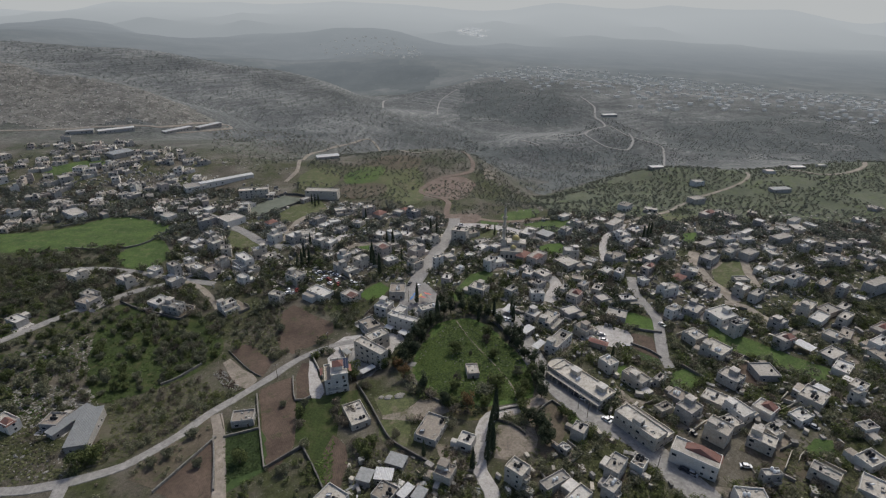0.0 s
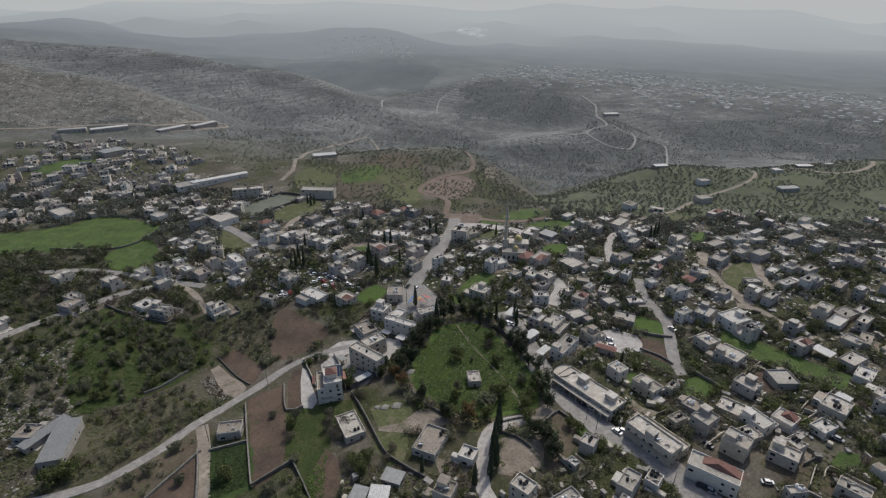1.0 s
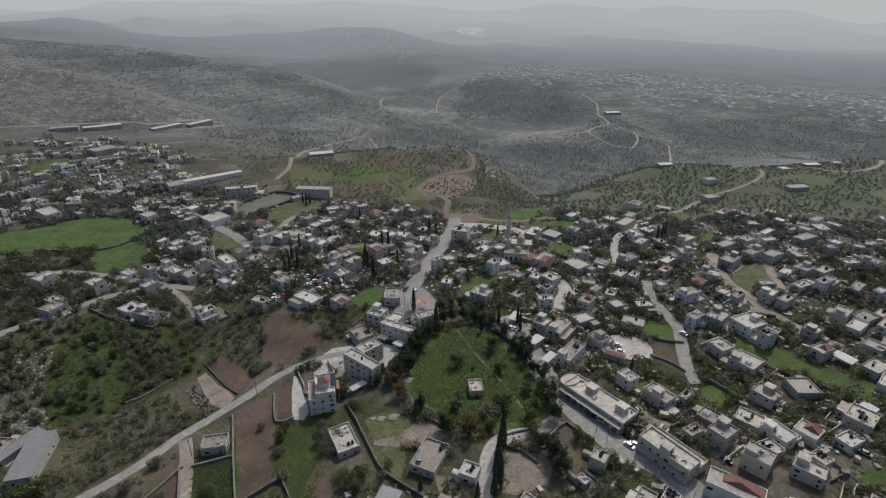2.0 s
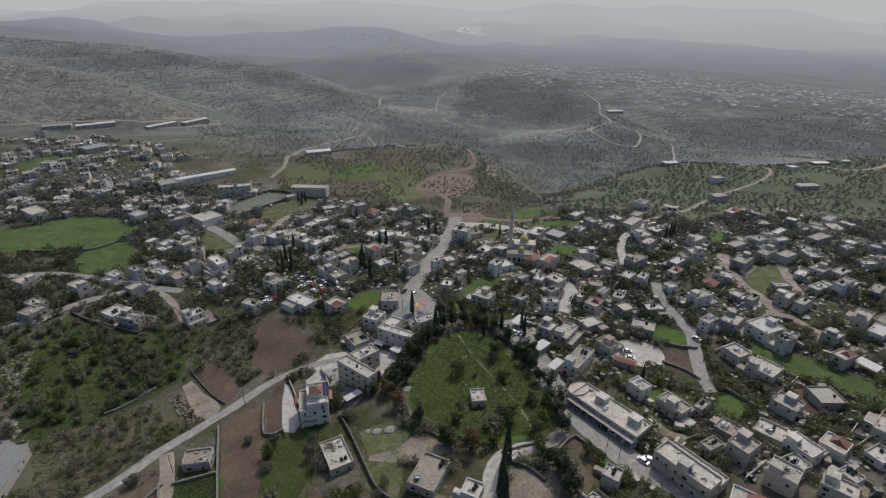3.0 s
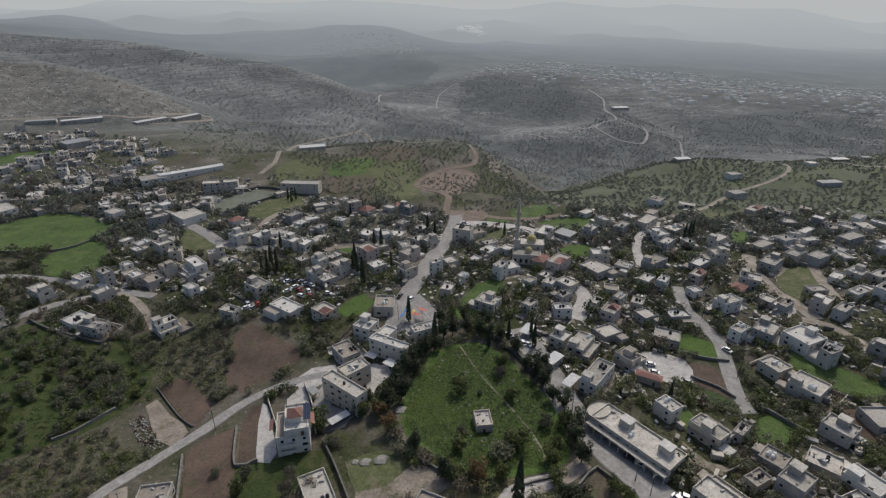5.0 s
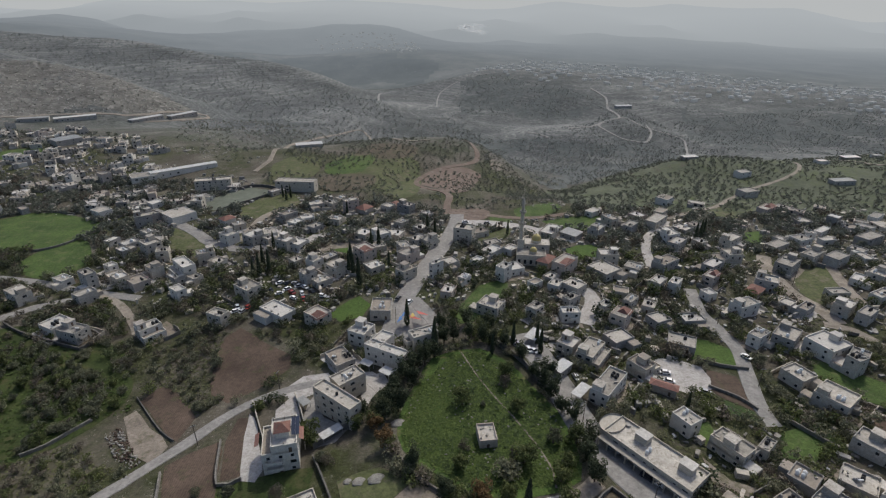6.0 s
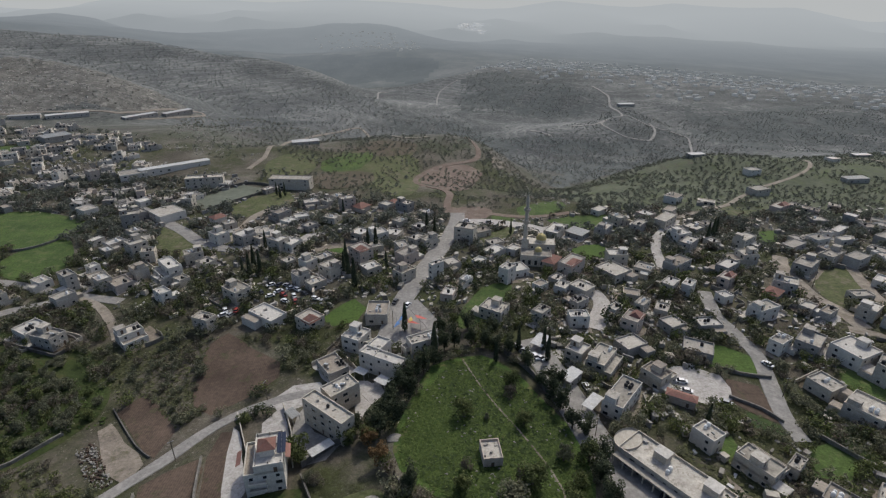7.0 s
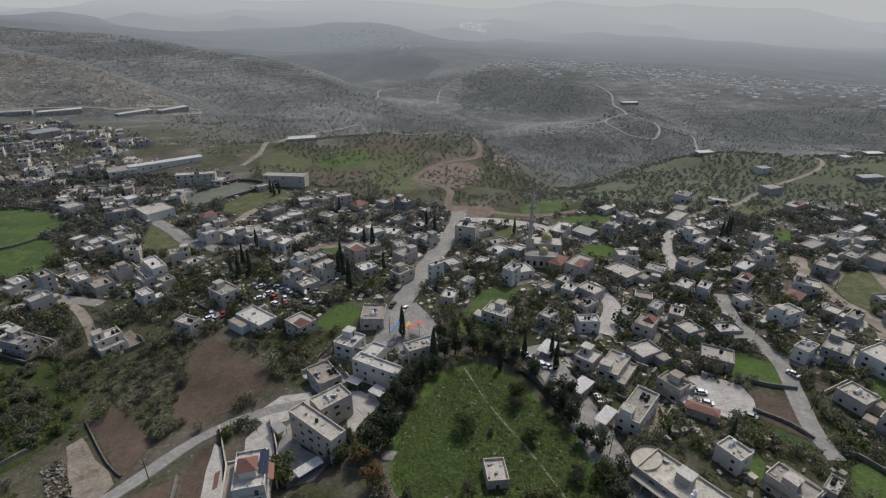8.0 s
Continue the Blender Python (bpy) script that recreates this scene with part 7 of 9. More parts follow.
house(-31.6, 398.2, 5.5, 6.2, -38, 3.0, "pink", "hip", lod=2)
house(-51.1, 388.9, 7.7, 8.7, -34, 3.0, "pink", "hip", lod=2)
house(-45.7, 347.8, 7.9, 8.7, -26, 3.1, "lime", "white", lod=1)
house(-115.9, 312.8, 7.2, 6.5, -29, 3.1, "lime", "flat", lod=1)
house(-65.8, 368.8, 8.4, 6.4, -20, 3.0, "lime", "flat", lod=1)
house(-97.6, 339.3, 5.5, 4.7, -37, 3.0, "lime", "flat", lod=1)
house(12.0, 344.9, 10.8, 8.0, -19, 8.0, "lime", "flat", tanks=6, stair=False, lod=1)
house(29.4, 298.6, 7.0, 5.0, 51, 7.2, "white", "white", lod=1)
house(26.1, 326.0, 6.9, 10.2, -41, 3.1, "white", "white", lod=1)
house(36.3, 328.6, 6.0, 6.8, -40, 3.0, "white", "white", lod=1)
house(39.6, 266.3, 6.6, 4.9, 47, 5.0, "lime", "flat", lod=0)
house(54.4, 264.5, 7.8, 5.2, 1, 4.6, "white", "white", lod=0)
house(58.1, 278.3, 7.6, 4.3, 37, 3.1, "grey", "flat", lod=0)
house(53.4, 290.4, 5.4, 7.1, -34, 3.1, "white", "flat", lod=1)
house(61.8, 289.1, 8.9, 7.7, -48, 3.6, "lime", "flat", lod=1)
house(43.6, 291.2, 6.0, 4.5, 39, 3.0, "white", "brown", lod=1)
house(52.4, 297.5, 6.6, 5.2, 44, 3.0, "block", "flat", lod=1)
house(80.7, 305.9, 11.8, 12.4, 35, 3.6, "lime", "flat", stair=False, lod=1)
house(10.2, 293.9, 4.3, 5.3, -36, 3.0, "white", "white", lod=0)
house(17.3, 313.1, 4.6, 6.5, -38, 3.0, "white", "white", lod=1)
house(62.4, 353.2, 8.0, 14.8, -33, 4.1, "lime", "white", lod=1)
house(74.7, 352.1, 10.2, 8.7, -43, 3.0, "grey", "sheet", lod=1)
house(89.9, 355.1, 10.8, 6.5, 51, 4.8, "grey", "flat", lod=1)
house(96.4, 387.7, 5.6, 9.4, -49, 3.1, "white", "flat", lod=2)
house(111.9, 360.9, 11.4, 5.5, 49, 4.8, "grey", "flat", lod=1)
house(131.0, 371.1, 16.9, 7.1, 46, 4.8, "lime", "flat", lod=2)
house(139.3, 385.5, 10.1, 5.6, 49, 4.6, "lime", "brown", lod=2)
house(129.8, 336.6, 5.9, 11.8, -44, 4.8, "grey", "flat", lod=1)
house(102.3, 292.0, 8.8, 5.6, 46, 4.8, "lime", "white", lod=1)
house(110.2, 290.9, 7.4, 4.3, 50, 4.8, "white", "white", lod=1)
house(92.0, 273.8, 5.4, 7.5, -30, 3.1, "lime", "flat", lod=0)
house(83.7, 274.8, 7.7, 4.0, 47, 5.0, "lime", "flat", lod=0)
house(75.5, 262.3, 8.4, 6.4, 52, 6.0, "pink", "half", lod=0)
house(72.0, 273.4, 3.8, 6.4, -45, 3.0, "white", "flat", lod=0)
house(113.8, 312.3, 13.4, 7.1, 36, 4.8, "grey", "brown", lod=1)
house(149.5, 321.6, 14.0, 8.2, 4, 5.0, "lime", "flat", lod=1)
house(162.3, 341.9, 13.1, 6.4, 36, 5.0, "lime", "flat", lod=1)
house(136.8, 309.4, 11.7, 6.0, 37, 4.8, "block", "white", lod=1)
house(130.7, 297.8, 8.8, 5.0, 42, 4.5, "pink", "half", lod=1)
house(146.0, 286.3, 8.0, 5.5, 42, 3.3, "lime", "hip", lod=1)
house(133.2, 271.8, 11.3, 6.3, 23, 5.0, "white", "flat", lod=1)
house(176.3, 311.8, 14.1, 8.0, 41, 5.0, "block", "flat", lod=1)
house(196.6, 322.6, 14.1, 6.2, 33, 5.0, "lime", "flat", lod=1)
house(206.8, 319.4, 11.9, 7.0, 30, 5.0, "grey", "flat", lod=2)
house(246.0, 348.3, 16.5, 7.3, 26, 5.0, "grey", "flat", lod=2)
house(214.2, 300.3, 9.9, 7.3, 33, 4.8, "lime", "flat", lod=1)
house(223.9, 297.1, 11.2, 5.9, 28, 4.8, "lime", "flat", lod=1)
house(201.7, 281.6, 11.6, 5.3, 27, 3.4, "white", "flat", lod=1)
house(213.1, 280.3, 12.9, 4.7, 30, 6.8, "white", "flat", lod=1)
house(202.8, 297.9, 9.1, 5.2, 40, 3.0, "white", "white", lod=1)
house(181.8, 264.2, 10.2, 4.8, 34, 4.6, "grey", "flat", lod=1)
house(214.5, 397.5, 13.8, 6.3, 36, 4.8, "pink", "half", lod=2)
house(228.2, 361.8, 13.7, 4.3, 34, 3.1, "white", "white", lod=2)
house(187.1, 338.4, 13.4, 6.4, 30, 3.1, "grey", "flat", lod=2)
house(279.3, 386.4, 12.9, 5.1, 36, 4.8, "white", "flat", lod=2)
house(160.0, 270.9, 8.5, 4.2, 35, 3.1, "grey", "brown", lod=1)
house(221.5, 347.1, 10.2, 4.7, 11, 3.0, "white", "flat", lod=2)
house(-104.5, 428, 28, 9, -4, 7.0, "lime", "flat", tanks=2, stair=False, name="school_building", note="long two-storey limestone school with pale flat roof", lod=2)
house(-142.3, 159.4, 8.0, 20.4, 14, 3.6, "block", "greysheet", name='farm_shed', note='large grey sheet-roofed farm shed', lod=0)
house(-157.6, 163.8, 7.4, 7.1, -2, 2.8, "block", "brown", stair=False, lod=0)
house(-174.4, 161.4, 9.1, 5.0, -23, 4.4, "white", "half", lod=0)
house(-17.1, 141.9, 6.7, 5.0, -20, 3.0, "block", "sheet", name='shed', note='ribbed sheet-roofed workshop shed', lod=0)
house(-21.0, 135.6, 6.2, 4.7, -6, 3.1, "block", "whitesheet", name='shed', note='white sheet-roofed workshop shed', lod=0)
house(-27.7, 135.6, 5.1, 5.1, -16, 2.8, "block", "sheet", name='shed', note='low grey sheet-roofed shed', lod=0)
house(-19.9, 128.4, 7.0, 7.0, -30, 3.0, "grey", "brown", stair=False, lod=0)
house(-12.9, 128.9, 3.0, 5.6, -38, 2.8, "grey", "whitesheet", name='shed', note='small shed with a white sheet roof', lod=0)
house(-8.1, 127.6, 3.7, 4.9, -28, 3.0, "grey", "sheet", lod=0)
house(-38.2, 125.9, 9.0, 9.1, -33, 3.1, "white", "flat", lod=0)
house(39.0, 133.1, 10.9, 4.2, 31, 3.1, "grey", "flat", stair=False, lod=0)
house(45.3, 125.9, 10.1, 5.1, 41, 3.9, "lime", "white", lod=0)
house(45.7, 148.6, 3.0, 3.9, 39, 2.4, "grey", "white", stair=False, tanks=0, lod=0)
house(57.9, 130.4, 6.2, 4.5, 47, 4.5, "grey", "flat", lod=0)
house(129.7, 157.7, 5.0, 5.7, 25, 4.6, "lime", "flat", lod=0)
house(169.5, 161.1, 7.4, 4.5, 14, 3.1, "white", "flat", lod=0)
house(179.0, 179.7, 6.0, 3.2, 18, 5.0, "lime", "flat", lod=0)
house(157.0, 184.1, 5.7, 3.0, 36, 3.2, "grey", "whitesheet", lod=0)
house(166.0, 183.8, 5.7, 4.9, 31, 3.2, "grey", "whitesheet", lod=0)
house(158.3, 144.4, 9.2, 6.2, 22, 3.4, "white", "flat", lod=0)
house(116.4, 136.2, 6.5, 3.0, 5, 5.1, "grey", "flat", lod=0)
house(104.1, 126.9, 9.8, 5.3, -6, 5.1, "white", "flat", lod=0)
house(177.6, 235.8, 7.5, 6.6, 31, 4.8, "block", "flat", lod=1)
house(202.5, 240.4, 12.3, 6.1, 36, 3.4, "white", "white", lod=1)
house(215.3, 239.1, 10.8, 4.5, 35, 4.8, "lime", "flat", lod=1)
house(223.4, 251.6, 9.6, 4.4, 34, 3.1, "lime", "flat", lod=1)
house(202.1, 250.8, 11.3, 6.5, 39, 4.8, "lime", "flat", lod=1)
house(199.2, 224.1, 7.4, 7.7, 33, 3.1, "lime", "flat", lod=1)
house(206.0, 225.0, 12.0, 5.0, 45, 3.1, "pink", "brown", lod=1)
house(188.6, 209.4, 12.2, 6.9, 28, 3.1, "grey", "flat", lod=1)
house(258.2, 273.5, 19.6, 6.1, 25, 7.4, "grey", "flat", lod=2)
house(234.3, 268.5, 8.7, 4.0, 33, 6.9, "grey", "white", lod=1)
house(228.8, 276.8, 13.7, 4.9, 38, 4.8, "block", "brown", lod=1)
house(218.6, 282.2, 11.4, 5.2, 35, 4.8, "block", "flat", lod=1)
house(205.9, 283.6, 11.0, 5.2, 32, 3.1, "block", "white", lod=1)
house(228.5, 230.8, 12.3, 5.2, 28, 3.1, "pink", "half", lod=1)
house(216.4, 216.3, 11.4, 5.3, 27, 4.8, "white", "white", lod=1)
house(-223.2, 282.2, 9.8, 7.5, -26, 4.8, "lime", "flat", lod=1)
house(-200.5, 255.6, 8.6, 9.8, -20, 3.2, "block", "brown", stair=False, lod=1)
house(-225.7, 235.2, 10.0, 6.0, -25, 3.0, "grey", "white", lod=1)
house(-21.1, 233.3, 17.0, 4.4, -28, 7.0, "white", "white", stair=False, tanks=0, name='school_building', note='white two-storey L-shaped building front wing', balcony=False, lod=0)
house(-24.1, 239.0, 5.6, 11.1, -28, 7.0, "white", "white", stair=False, tanks=0, name='school_building', note='white two-storey L-shaped building side wing', balcony=False, lod=0)
house(-7.9, 245.6, 5.5, 10.7, -63, 5.1, "white", "flat", stair=False, lod=0)
house(-13.4, 243.2, 3.1, 3.3, -53, 3.2, "white", "flat", stair=False, tanks=0, lod=0)
canopy(36.4, 248.4, 8.3, 4.8, 55, 3.2, M_SHEETWHITE, "white sheet canopy on thin steel posts")
canopy(47.2, 215.1, 7.9, 3.7, 48, 3.6, M_SHEETWHITE, "white sheet canopy on thin steel posts")
canopy(-28.5, 231.1, 4.8, 3.0, -30, 3.0, M_SHEETWHITE, "white sheet canopy on thin steel posts")
canopy(-20.4, 225.6, 4.9, 3.9, -35, 3.0, M_SHEETWHITE, "white sheet canopy on thin steel posts")
canopy(179.7, 216.2, 6.3, 8.4, 31, 3.0, M_SHEETWHITE, "white slatted pergola on posts")
# trees near the meadow
tree(6.2, 209.8, 1.3, "broad")
tree(13.3, 208.8, 0.5, "olive")
tree(6.2, 189.5, 1.0, "bare")
tree(22.4, 224.6, 1.3, "broad")
tree(24.3, 206.8, 1.1, "broad")
tree(21.9, 219.0, 1.2, "bare")
tree(17.7, 180.2, 1.6, "olive")
tree(23.3, 184.2, 1.5, "broad")
tree(21.1, 185.0, 1.3, "bare")
tree(33.5, 193.1, 1.2, "olive")
tree(40.7, 193.6, 1.5, "broad")
tree(32.8, 178.2, 1.2, "broad")
tree(5.0, 182.7, 1.0, "broad")
tree(17.3, 171.8, 1.1, "broad")
tree(2.9, 171.8, 1.2, "broad")
tree(10.0, 169.5, 1.3, "rust")
tree(1.1, 171.8, 0.9, "pine")
tree(35.7, 183.5, 1.1, "broad")
tree(42.2, 186.6, 1.2, "pine")
tree(42.3, 178.7, 1.1, "pine")
tree(44.8, 193.9, 1.0, "pine")
tree(42.9, 204.6, 1.0, "pine")
tree(38.9, 206.0, 1.1, "pine")
tree(37.1, 214.4, 1.1, "pine")
tree(34.5, 219.6, 1.0, "pine")
tree(37.8, 225.5, 1.2, "pine")
tree(33.0, 225.2, 1.0, "pine")
tree(29.5, 234.9, 1.0, "pine")
tree(24.2, 243.0, 1.0, "pine")
tree(19.3, 245.0, 1.0, "pine")
tree(15.6, 247.0, 1.1, "pine")
tree(10.6, 249.1, 1.0, "pine")
tree(4.1, 246.8, 1.0, "pine")
tree(0.3, 244.7, 1.1, "pine")
tree(-3.4, 236.4, 1.1, "pine")
tree(-6.9, 232.5, 1.2, "pine")
tree(-10.4, 228.6, 1.1, "pine")
tree(-13.7, 225.0, 1.2, "pine")
tree(-11.1, 219.3, 1.0, "pine")
tree(-16.4, 214.2, 1.2, "pine")
tree(-14.8, 207.3, 1.3, "pine")
tree(-18.4, 210.9, 1.2, "pine")
tree(-19.9, 204.3, 1.1, "pine")
tree(-21.8, 201.3, 1.2, "broad")
tree(-17.8, 191.9, 1.2, "rust")
tree(-21.4, 198.1, 1.0, "rust")
tree(-15.6, 190.3, 1.0, "broad")
tree(-28.1, 201.2, 1.1, "broad")
tree(-26.4, 204.9, 1.0, "pine")
tree(-10.2, 181.9, 1.2, "olive")
tree(-8.4, 183.1, 1.0, "pine")
tree(0.2, 173.0, 0.9, "pine")
tree(-36.1, 187.6, 0.8, "olive")
tree(-33.8, 186.0, 1.0, "bare")
tree(-8.9, 221.8, 1.0, "bare")
tree(-41.2, 195.3, 1.5, "broad")
tree(-63.0, 211.9, 0.9, "broad")
tree(-41.2, 163.7, 1.4, "bare")
tree(-44.0, 168.2, 1.3, "bare")
tree(-44.6, 174.0, 1.2, "bare")
tree(-59.5, 169.0, 1.0, "broad")
tree(-69.1, 176.2, 0.8, "olive")
tree(-59.3, 174.9, 1.0, "olive")
tree(-83.6, 213.2, 1.1, "olive")
tree(-87.8, 237.6, 1.2, "olive")
tree(18.8, 256.3, 1.0, "pine")
tree(9.6, 258.3, 1.2, "pine")
tree(-1.0, 253.6, 1.0, "pine")
tree(4.4, 263.0, 1.0, "broad")
tree(-15.1, 257.7, 1.1, "cypress")
tree(-40.0, 291.5, 1.3, "cypress")
tree(-47.0, 310.7, 1.2, "cypress")
tree(-47.2, 305.5, 1.0, "cypress")
tree(-44.6, 302.7, 1.0, "cypress")
tree(-35.2, 332.1, 1.1, "cypress")
tree(-39.3, 332.2, 1.0, "cypress")
tree(-9.4, 357.2, 1.0, "cypress")
tree(-4.9, 351.7, 0.9, "cypress")
tree(-109.9, 411.5, 0.8, "cypress")
tree(-106.0, 405.7, 0.8, "cypress")
tree(-104.3, 410.7, 0.8, "cypress")
tree(-61.0, 382.7, 0.8, "cypress")
tree(37.6, 353.6, 0.8, "cypress")
tree(20.9, 164.2, 1.4, "cypress")
tree(-92.9, 332.4, 0.9, "cypress")
tree(-94.5, 303.2, 0.9, "cypress")
tree(-92.5, 306.1, 1.0, "cypress")
tree(-92.3, 312.2, 1.1, "cypress")
tree(-87.8, 307.3, 1.1, "cypress")
tree(-27.5, 309.5, 0.8, "cypress")
tree(149.1, 350.2, 1.1, "cypress")
tree(153.2, 354.9, 1.0, "cypress")
tree(145.1, 347.4, 1.0, "cypress")
tree(83.0, 211.6, 0.7, "cypress")
tree(27.7, 245.4, 0.9, "cypress")
tree(18.8, 238.5, 0.8, "cypress")
tree(-3.4, 242.6, 1.2, "cypress")
tree(37.5, 239.6, 1.0, "cypress")
tree(37.2, 246.0, 0.9, "cypress")
tree(18.3, 154.8, 1.2, "cypress")
tree(17.3, 150.6, 1.1, "cypress")
tree(18.4, 147.9, 1.2, "cypress")
tree(16.2, 144.0, 1.0, "cypress")
tree(-7.3, 145.9, 0.7, "cypress")
tree(10.6, 140.2, 0.9, "cypress")
tree(39.0, 156.9, 1.3, "pine")
tree(37.5, 161.3, 1.2, "pine")
tree(34.5, 164.3, 1.0, "pine")
tree(39.3, 152.6, 1.2, "pine")
tree(33.1, 170.8, 1.1, "broad")
tree(49.2, 168.4, 1.0, "broad")
tree(52.0, 165.3, 0.9, "broad")
tree(-58.5, 139.6, 1.0, "olive")
tree(-58.5, 163.6, 1.1, "bare")
tree(-53.5, 152.6, 0.9, "olive")
tree(-75.9, 144.7, 1.4, "broad")
tree(-38.6, 169.0, 1.2, "bare")
tree(-34.7, 151.8, 1.1, "bare")
tree(-38.7, 162.5, 1.1, "bare")
tree(-31.0, 148.8, 1.2, "broad")
tree(-27.0, 151.4, 1.2, "broad")
tree(-28.5, 146.0, 1.1, "broad")
tree(-20.5, 151.2, 1.0, "bare")
tree(-18.7, 155.3, 1.0, "bare")
tree(-91.2, 143.5, 1.0, "olive")
tree(-99.9, 158.1, 1.2, "olive")
tree(-103.8, 147.7, 1.1, "olive")
tree(-108.0, 143.5, 1.0, "olive")
tree(-134.1, 141.8, 1.5, "broad")
tree(-130.4, 145.9, 1.4, "broad")
# cars
car(42.7, 207.2, 20, 1)
car(52.6, 190.6, 45, 1)
car(59.1, 181.8, 45, 2)
car(83.3, 231.5, 80, 0)
car(83.0, 226.6, 70, 3)
car(-20.5, 277.9, -20, 2)
car(-15.2, 275.0, -25, 3)
car(94.0, 221.3, 60, 1)
car(119.0, 241.2, 30, 0)
car(48.3, 225.7, 10, 0)
car(33.5, 241.4, 20, 3)
car(30.1, 244.6, 60, 1)
car(35.1, 240.7, 40, 0)
car(28.3, 246.8, 30, 3)
car(67.0, 166.1, 40, 3)
car(-53.1, 280.9, 10, 1)
car(-56.5, 283.9, 70, 0)
car(163.5, 253.1, 80, 0)
car(26.9, 370.9, 80, 1)
car(13.7, 372.4, 85, 0)
car(51.4, 191.3, 45, 1)
car(58.0, 180.8, 45, 2)
car(60.0, 179.1, 45, 0)
car(88.5, 141.1, 50, 2)
car(90.5, 139.6, 50, 1)
car(69.4, 166.7, 60, 0)
car(112.1, 143.3, 80, 3)
car(99.8, 160.5, 30, 2)
car(150.6, 163.6, 40, 1)
# mosque and landmarks
house(61.2, 308.1, 7.4, 13.2, -42, 6.6, "pink", "half", lod=1)
house(52.9, 314.0, 9.7, 5.9, 57, 4.3, "pink", "hip", lod=1)
mosque(45.2, 313.9)
house(-483.5, 691.4, 31, 9, 25, 4, "grey", "sheet", lod=2, stair=False, name="farm_shed", note="long low farm shed with a dark sheet roof")
house(-444.5, 707, 43, 9, 36.5, 4, "grey", "whitesheet", lod=2, stair=False, name="farm_shed", note="long low farm shed with a pale sheet roof")
house(-380.5, 744, 42, 9, 59, 4, "grey", "whitesheet", lod=2, stair=False, name="farm_shed", note="long low farm shed with a pale sheet roof")
house(-352.7, 784, 40, 9, 62, 4, "grey", "whitesheet", lod=2, stair=False, name="farm_shed", note="long low farm shed with a pale sheet roof")
house(-198.8, 460.0, 47.9, 6, 39, 4, "white", "whitesheet", lod=2, stair=False, name="long_hall", note="long hall with a white sheet roof")
house(-220.9, 442.6, 17.0, 14, 35, 5.0, "white", "flat", lod=2, stair=False, name="school_building", note="low white school building with flat roof")
house(-340.7, 539.8, 21.1, 14, 54, 5, "grey", "sheet", lod=2, stair=False, name="long_hall", note="farm hall with grey sheet roof")
house(-126.8, 559, 24, 9, 20, 3.5, "grey", "whitesheet", lod=2, stair=False, name="farm_shed", note="low farm shed with a pale sheet roof on a hill rim")
house(316.3, 1004, 28, 11, 10, 2.8, "grey", "whitesheet", lod=2, stair=False, name="farm_shed", note="farm shed with a pale sheet roof on a far spur")
house(236, 561, 15, 7, 10, 2.6, "grey", "whitesheet", lod=2, stair=False, name="farm_shed", note="low farm shed with a pale sheet roof on a ridge")
house(402.9, 577, 17, 7, 5, 2.7, "grey", "whitesheet", lod=2, stair=False, name="farm_shed", note="farm shed with pale sheet roof on the ridge")
house(440, 590, 10, 6, 0, 2.8, "white", "white", lod=2, stair=False)
house(251.5, 495.5, 11, 8, 15, 4.5, "white", "flat", lod=2)
house(323.4, 478, 19, 7, 8, 3.6, "grey", "sheet", lod=2, stair=False, name="long_hall", note="dark low hall among olive terraces")
house(226, 441, 13, 9, 20, 5.0, "lime", "flat", lod=2)
house(352, 545, 10, 8, 12, 3.0, "white", "white", lod=2)
house(-163, 427, 24, 8, 14, 6.8, "lime", "flat", lod=1, stair=False, name="school_building", note="three-storey limestone school with pale flat roof", annex=False)
sun_tent(-12.8, 258.8)
rubble([(-109.9, 201.4), (-106.3, 204.7), (-101.8, 200.0), (-91.6, 189.5), (-93.2, 186.6), (-100.3, 190.9)], 260, 51, "heap of broken stones and rubble")
boulder(-14.6, 201.7, 2.2, 1.6, 0.6)
boulder(-18.9, 179.5, 2.4, 1.7, 0.7)
boulder(-23.7, 178.8, 1.9, 1.4, 0.6)
boulder(-26.9, 179.0, 1.2, 1.0, 0.5)
utility_pole(59.2, 167.2, 38)
utility_pole(78.0, 140.5, 70)
utility_pole(56.6, 172.2, 3)
utility_pole(115.1, 225.0, 2)
utility_pole(118.2, 263.4, 38)
utility_pole(-77.3, 196.6, 38)
utility_pole(-58.8, 222.4, 70)
utility_pole(-19.9, 259.1, 70)
utility_pole(45.1, 203.0, 85)
utility_pole(-89.3, 163.0, 25)
utility_pole(170.3, 296.0, 75)
utility_pole(-126.4, 338.5, 50)
canopy(-47.5, 212.6, 3.0, 4.7, 46, 2.6, M_SHEET, "pale ribbed sheet canopy in a school yard")
canopy(-35.0, 197.0, 7.4, 3.0, 43, 2.6, M_SHEETWHITE, "long white sheet canopy along a yard wall")
smoke(131, 2750, 21)
garden_wall([(-143.8, 381.2), (-137, 391), (-117.0, 422.5), (-138.6, 430.6), (-166.5, 395.6)], 1.9, 0.3, M_DARKWALL, "dark wall and fence round the sports pitch")
patch("yard", [(-3.6, 152.0), (4.6, 150.5), (10.7, 147.8), (11.7, 138.9), (6.2, 139.7), (-1.0, 144.8)], M_EARTH, "cluttered earth yard", 0.13, False, "yard")
patch("field", [(-111.6, 147.0), (-104.3, 157.8), (-97.7, 169.8), (-91.6, 159.7), (-97.1, 147.1), (-103.0, 133.0), (-113.7, 136.9)], M_FALLOW, "fallow verge with thin weeds", 0.07, False, "field")
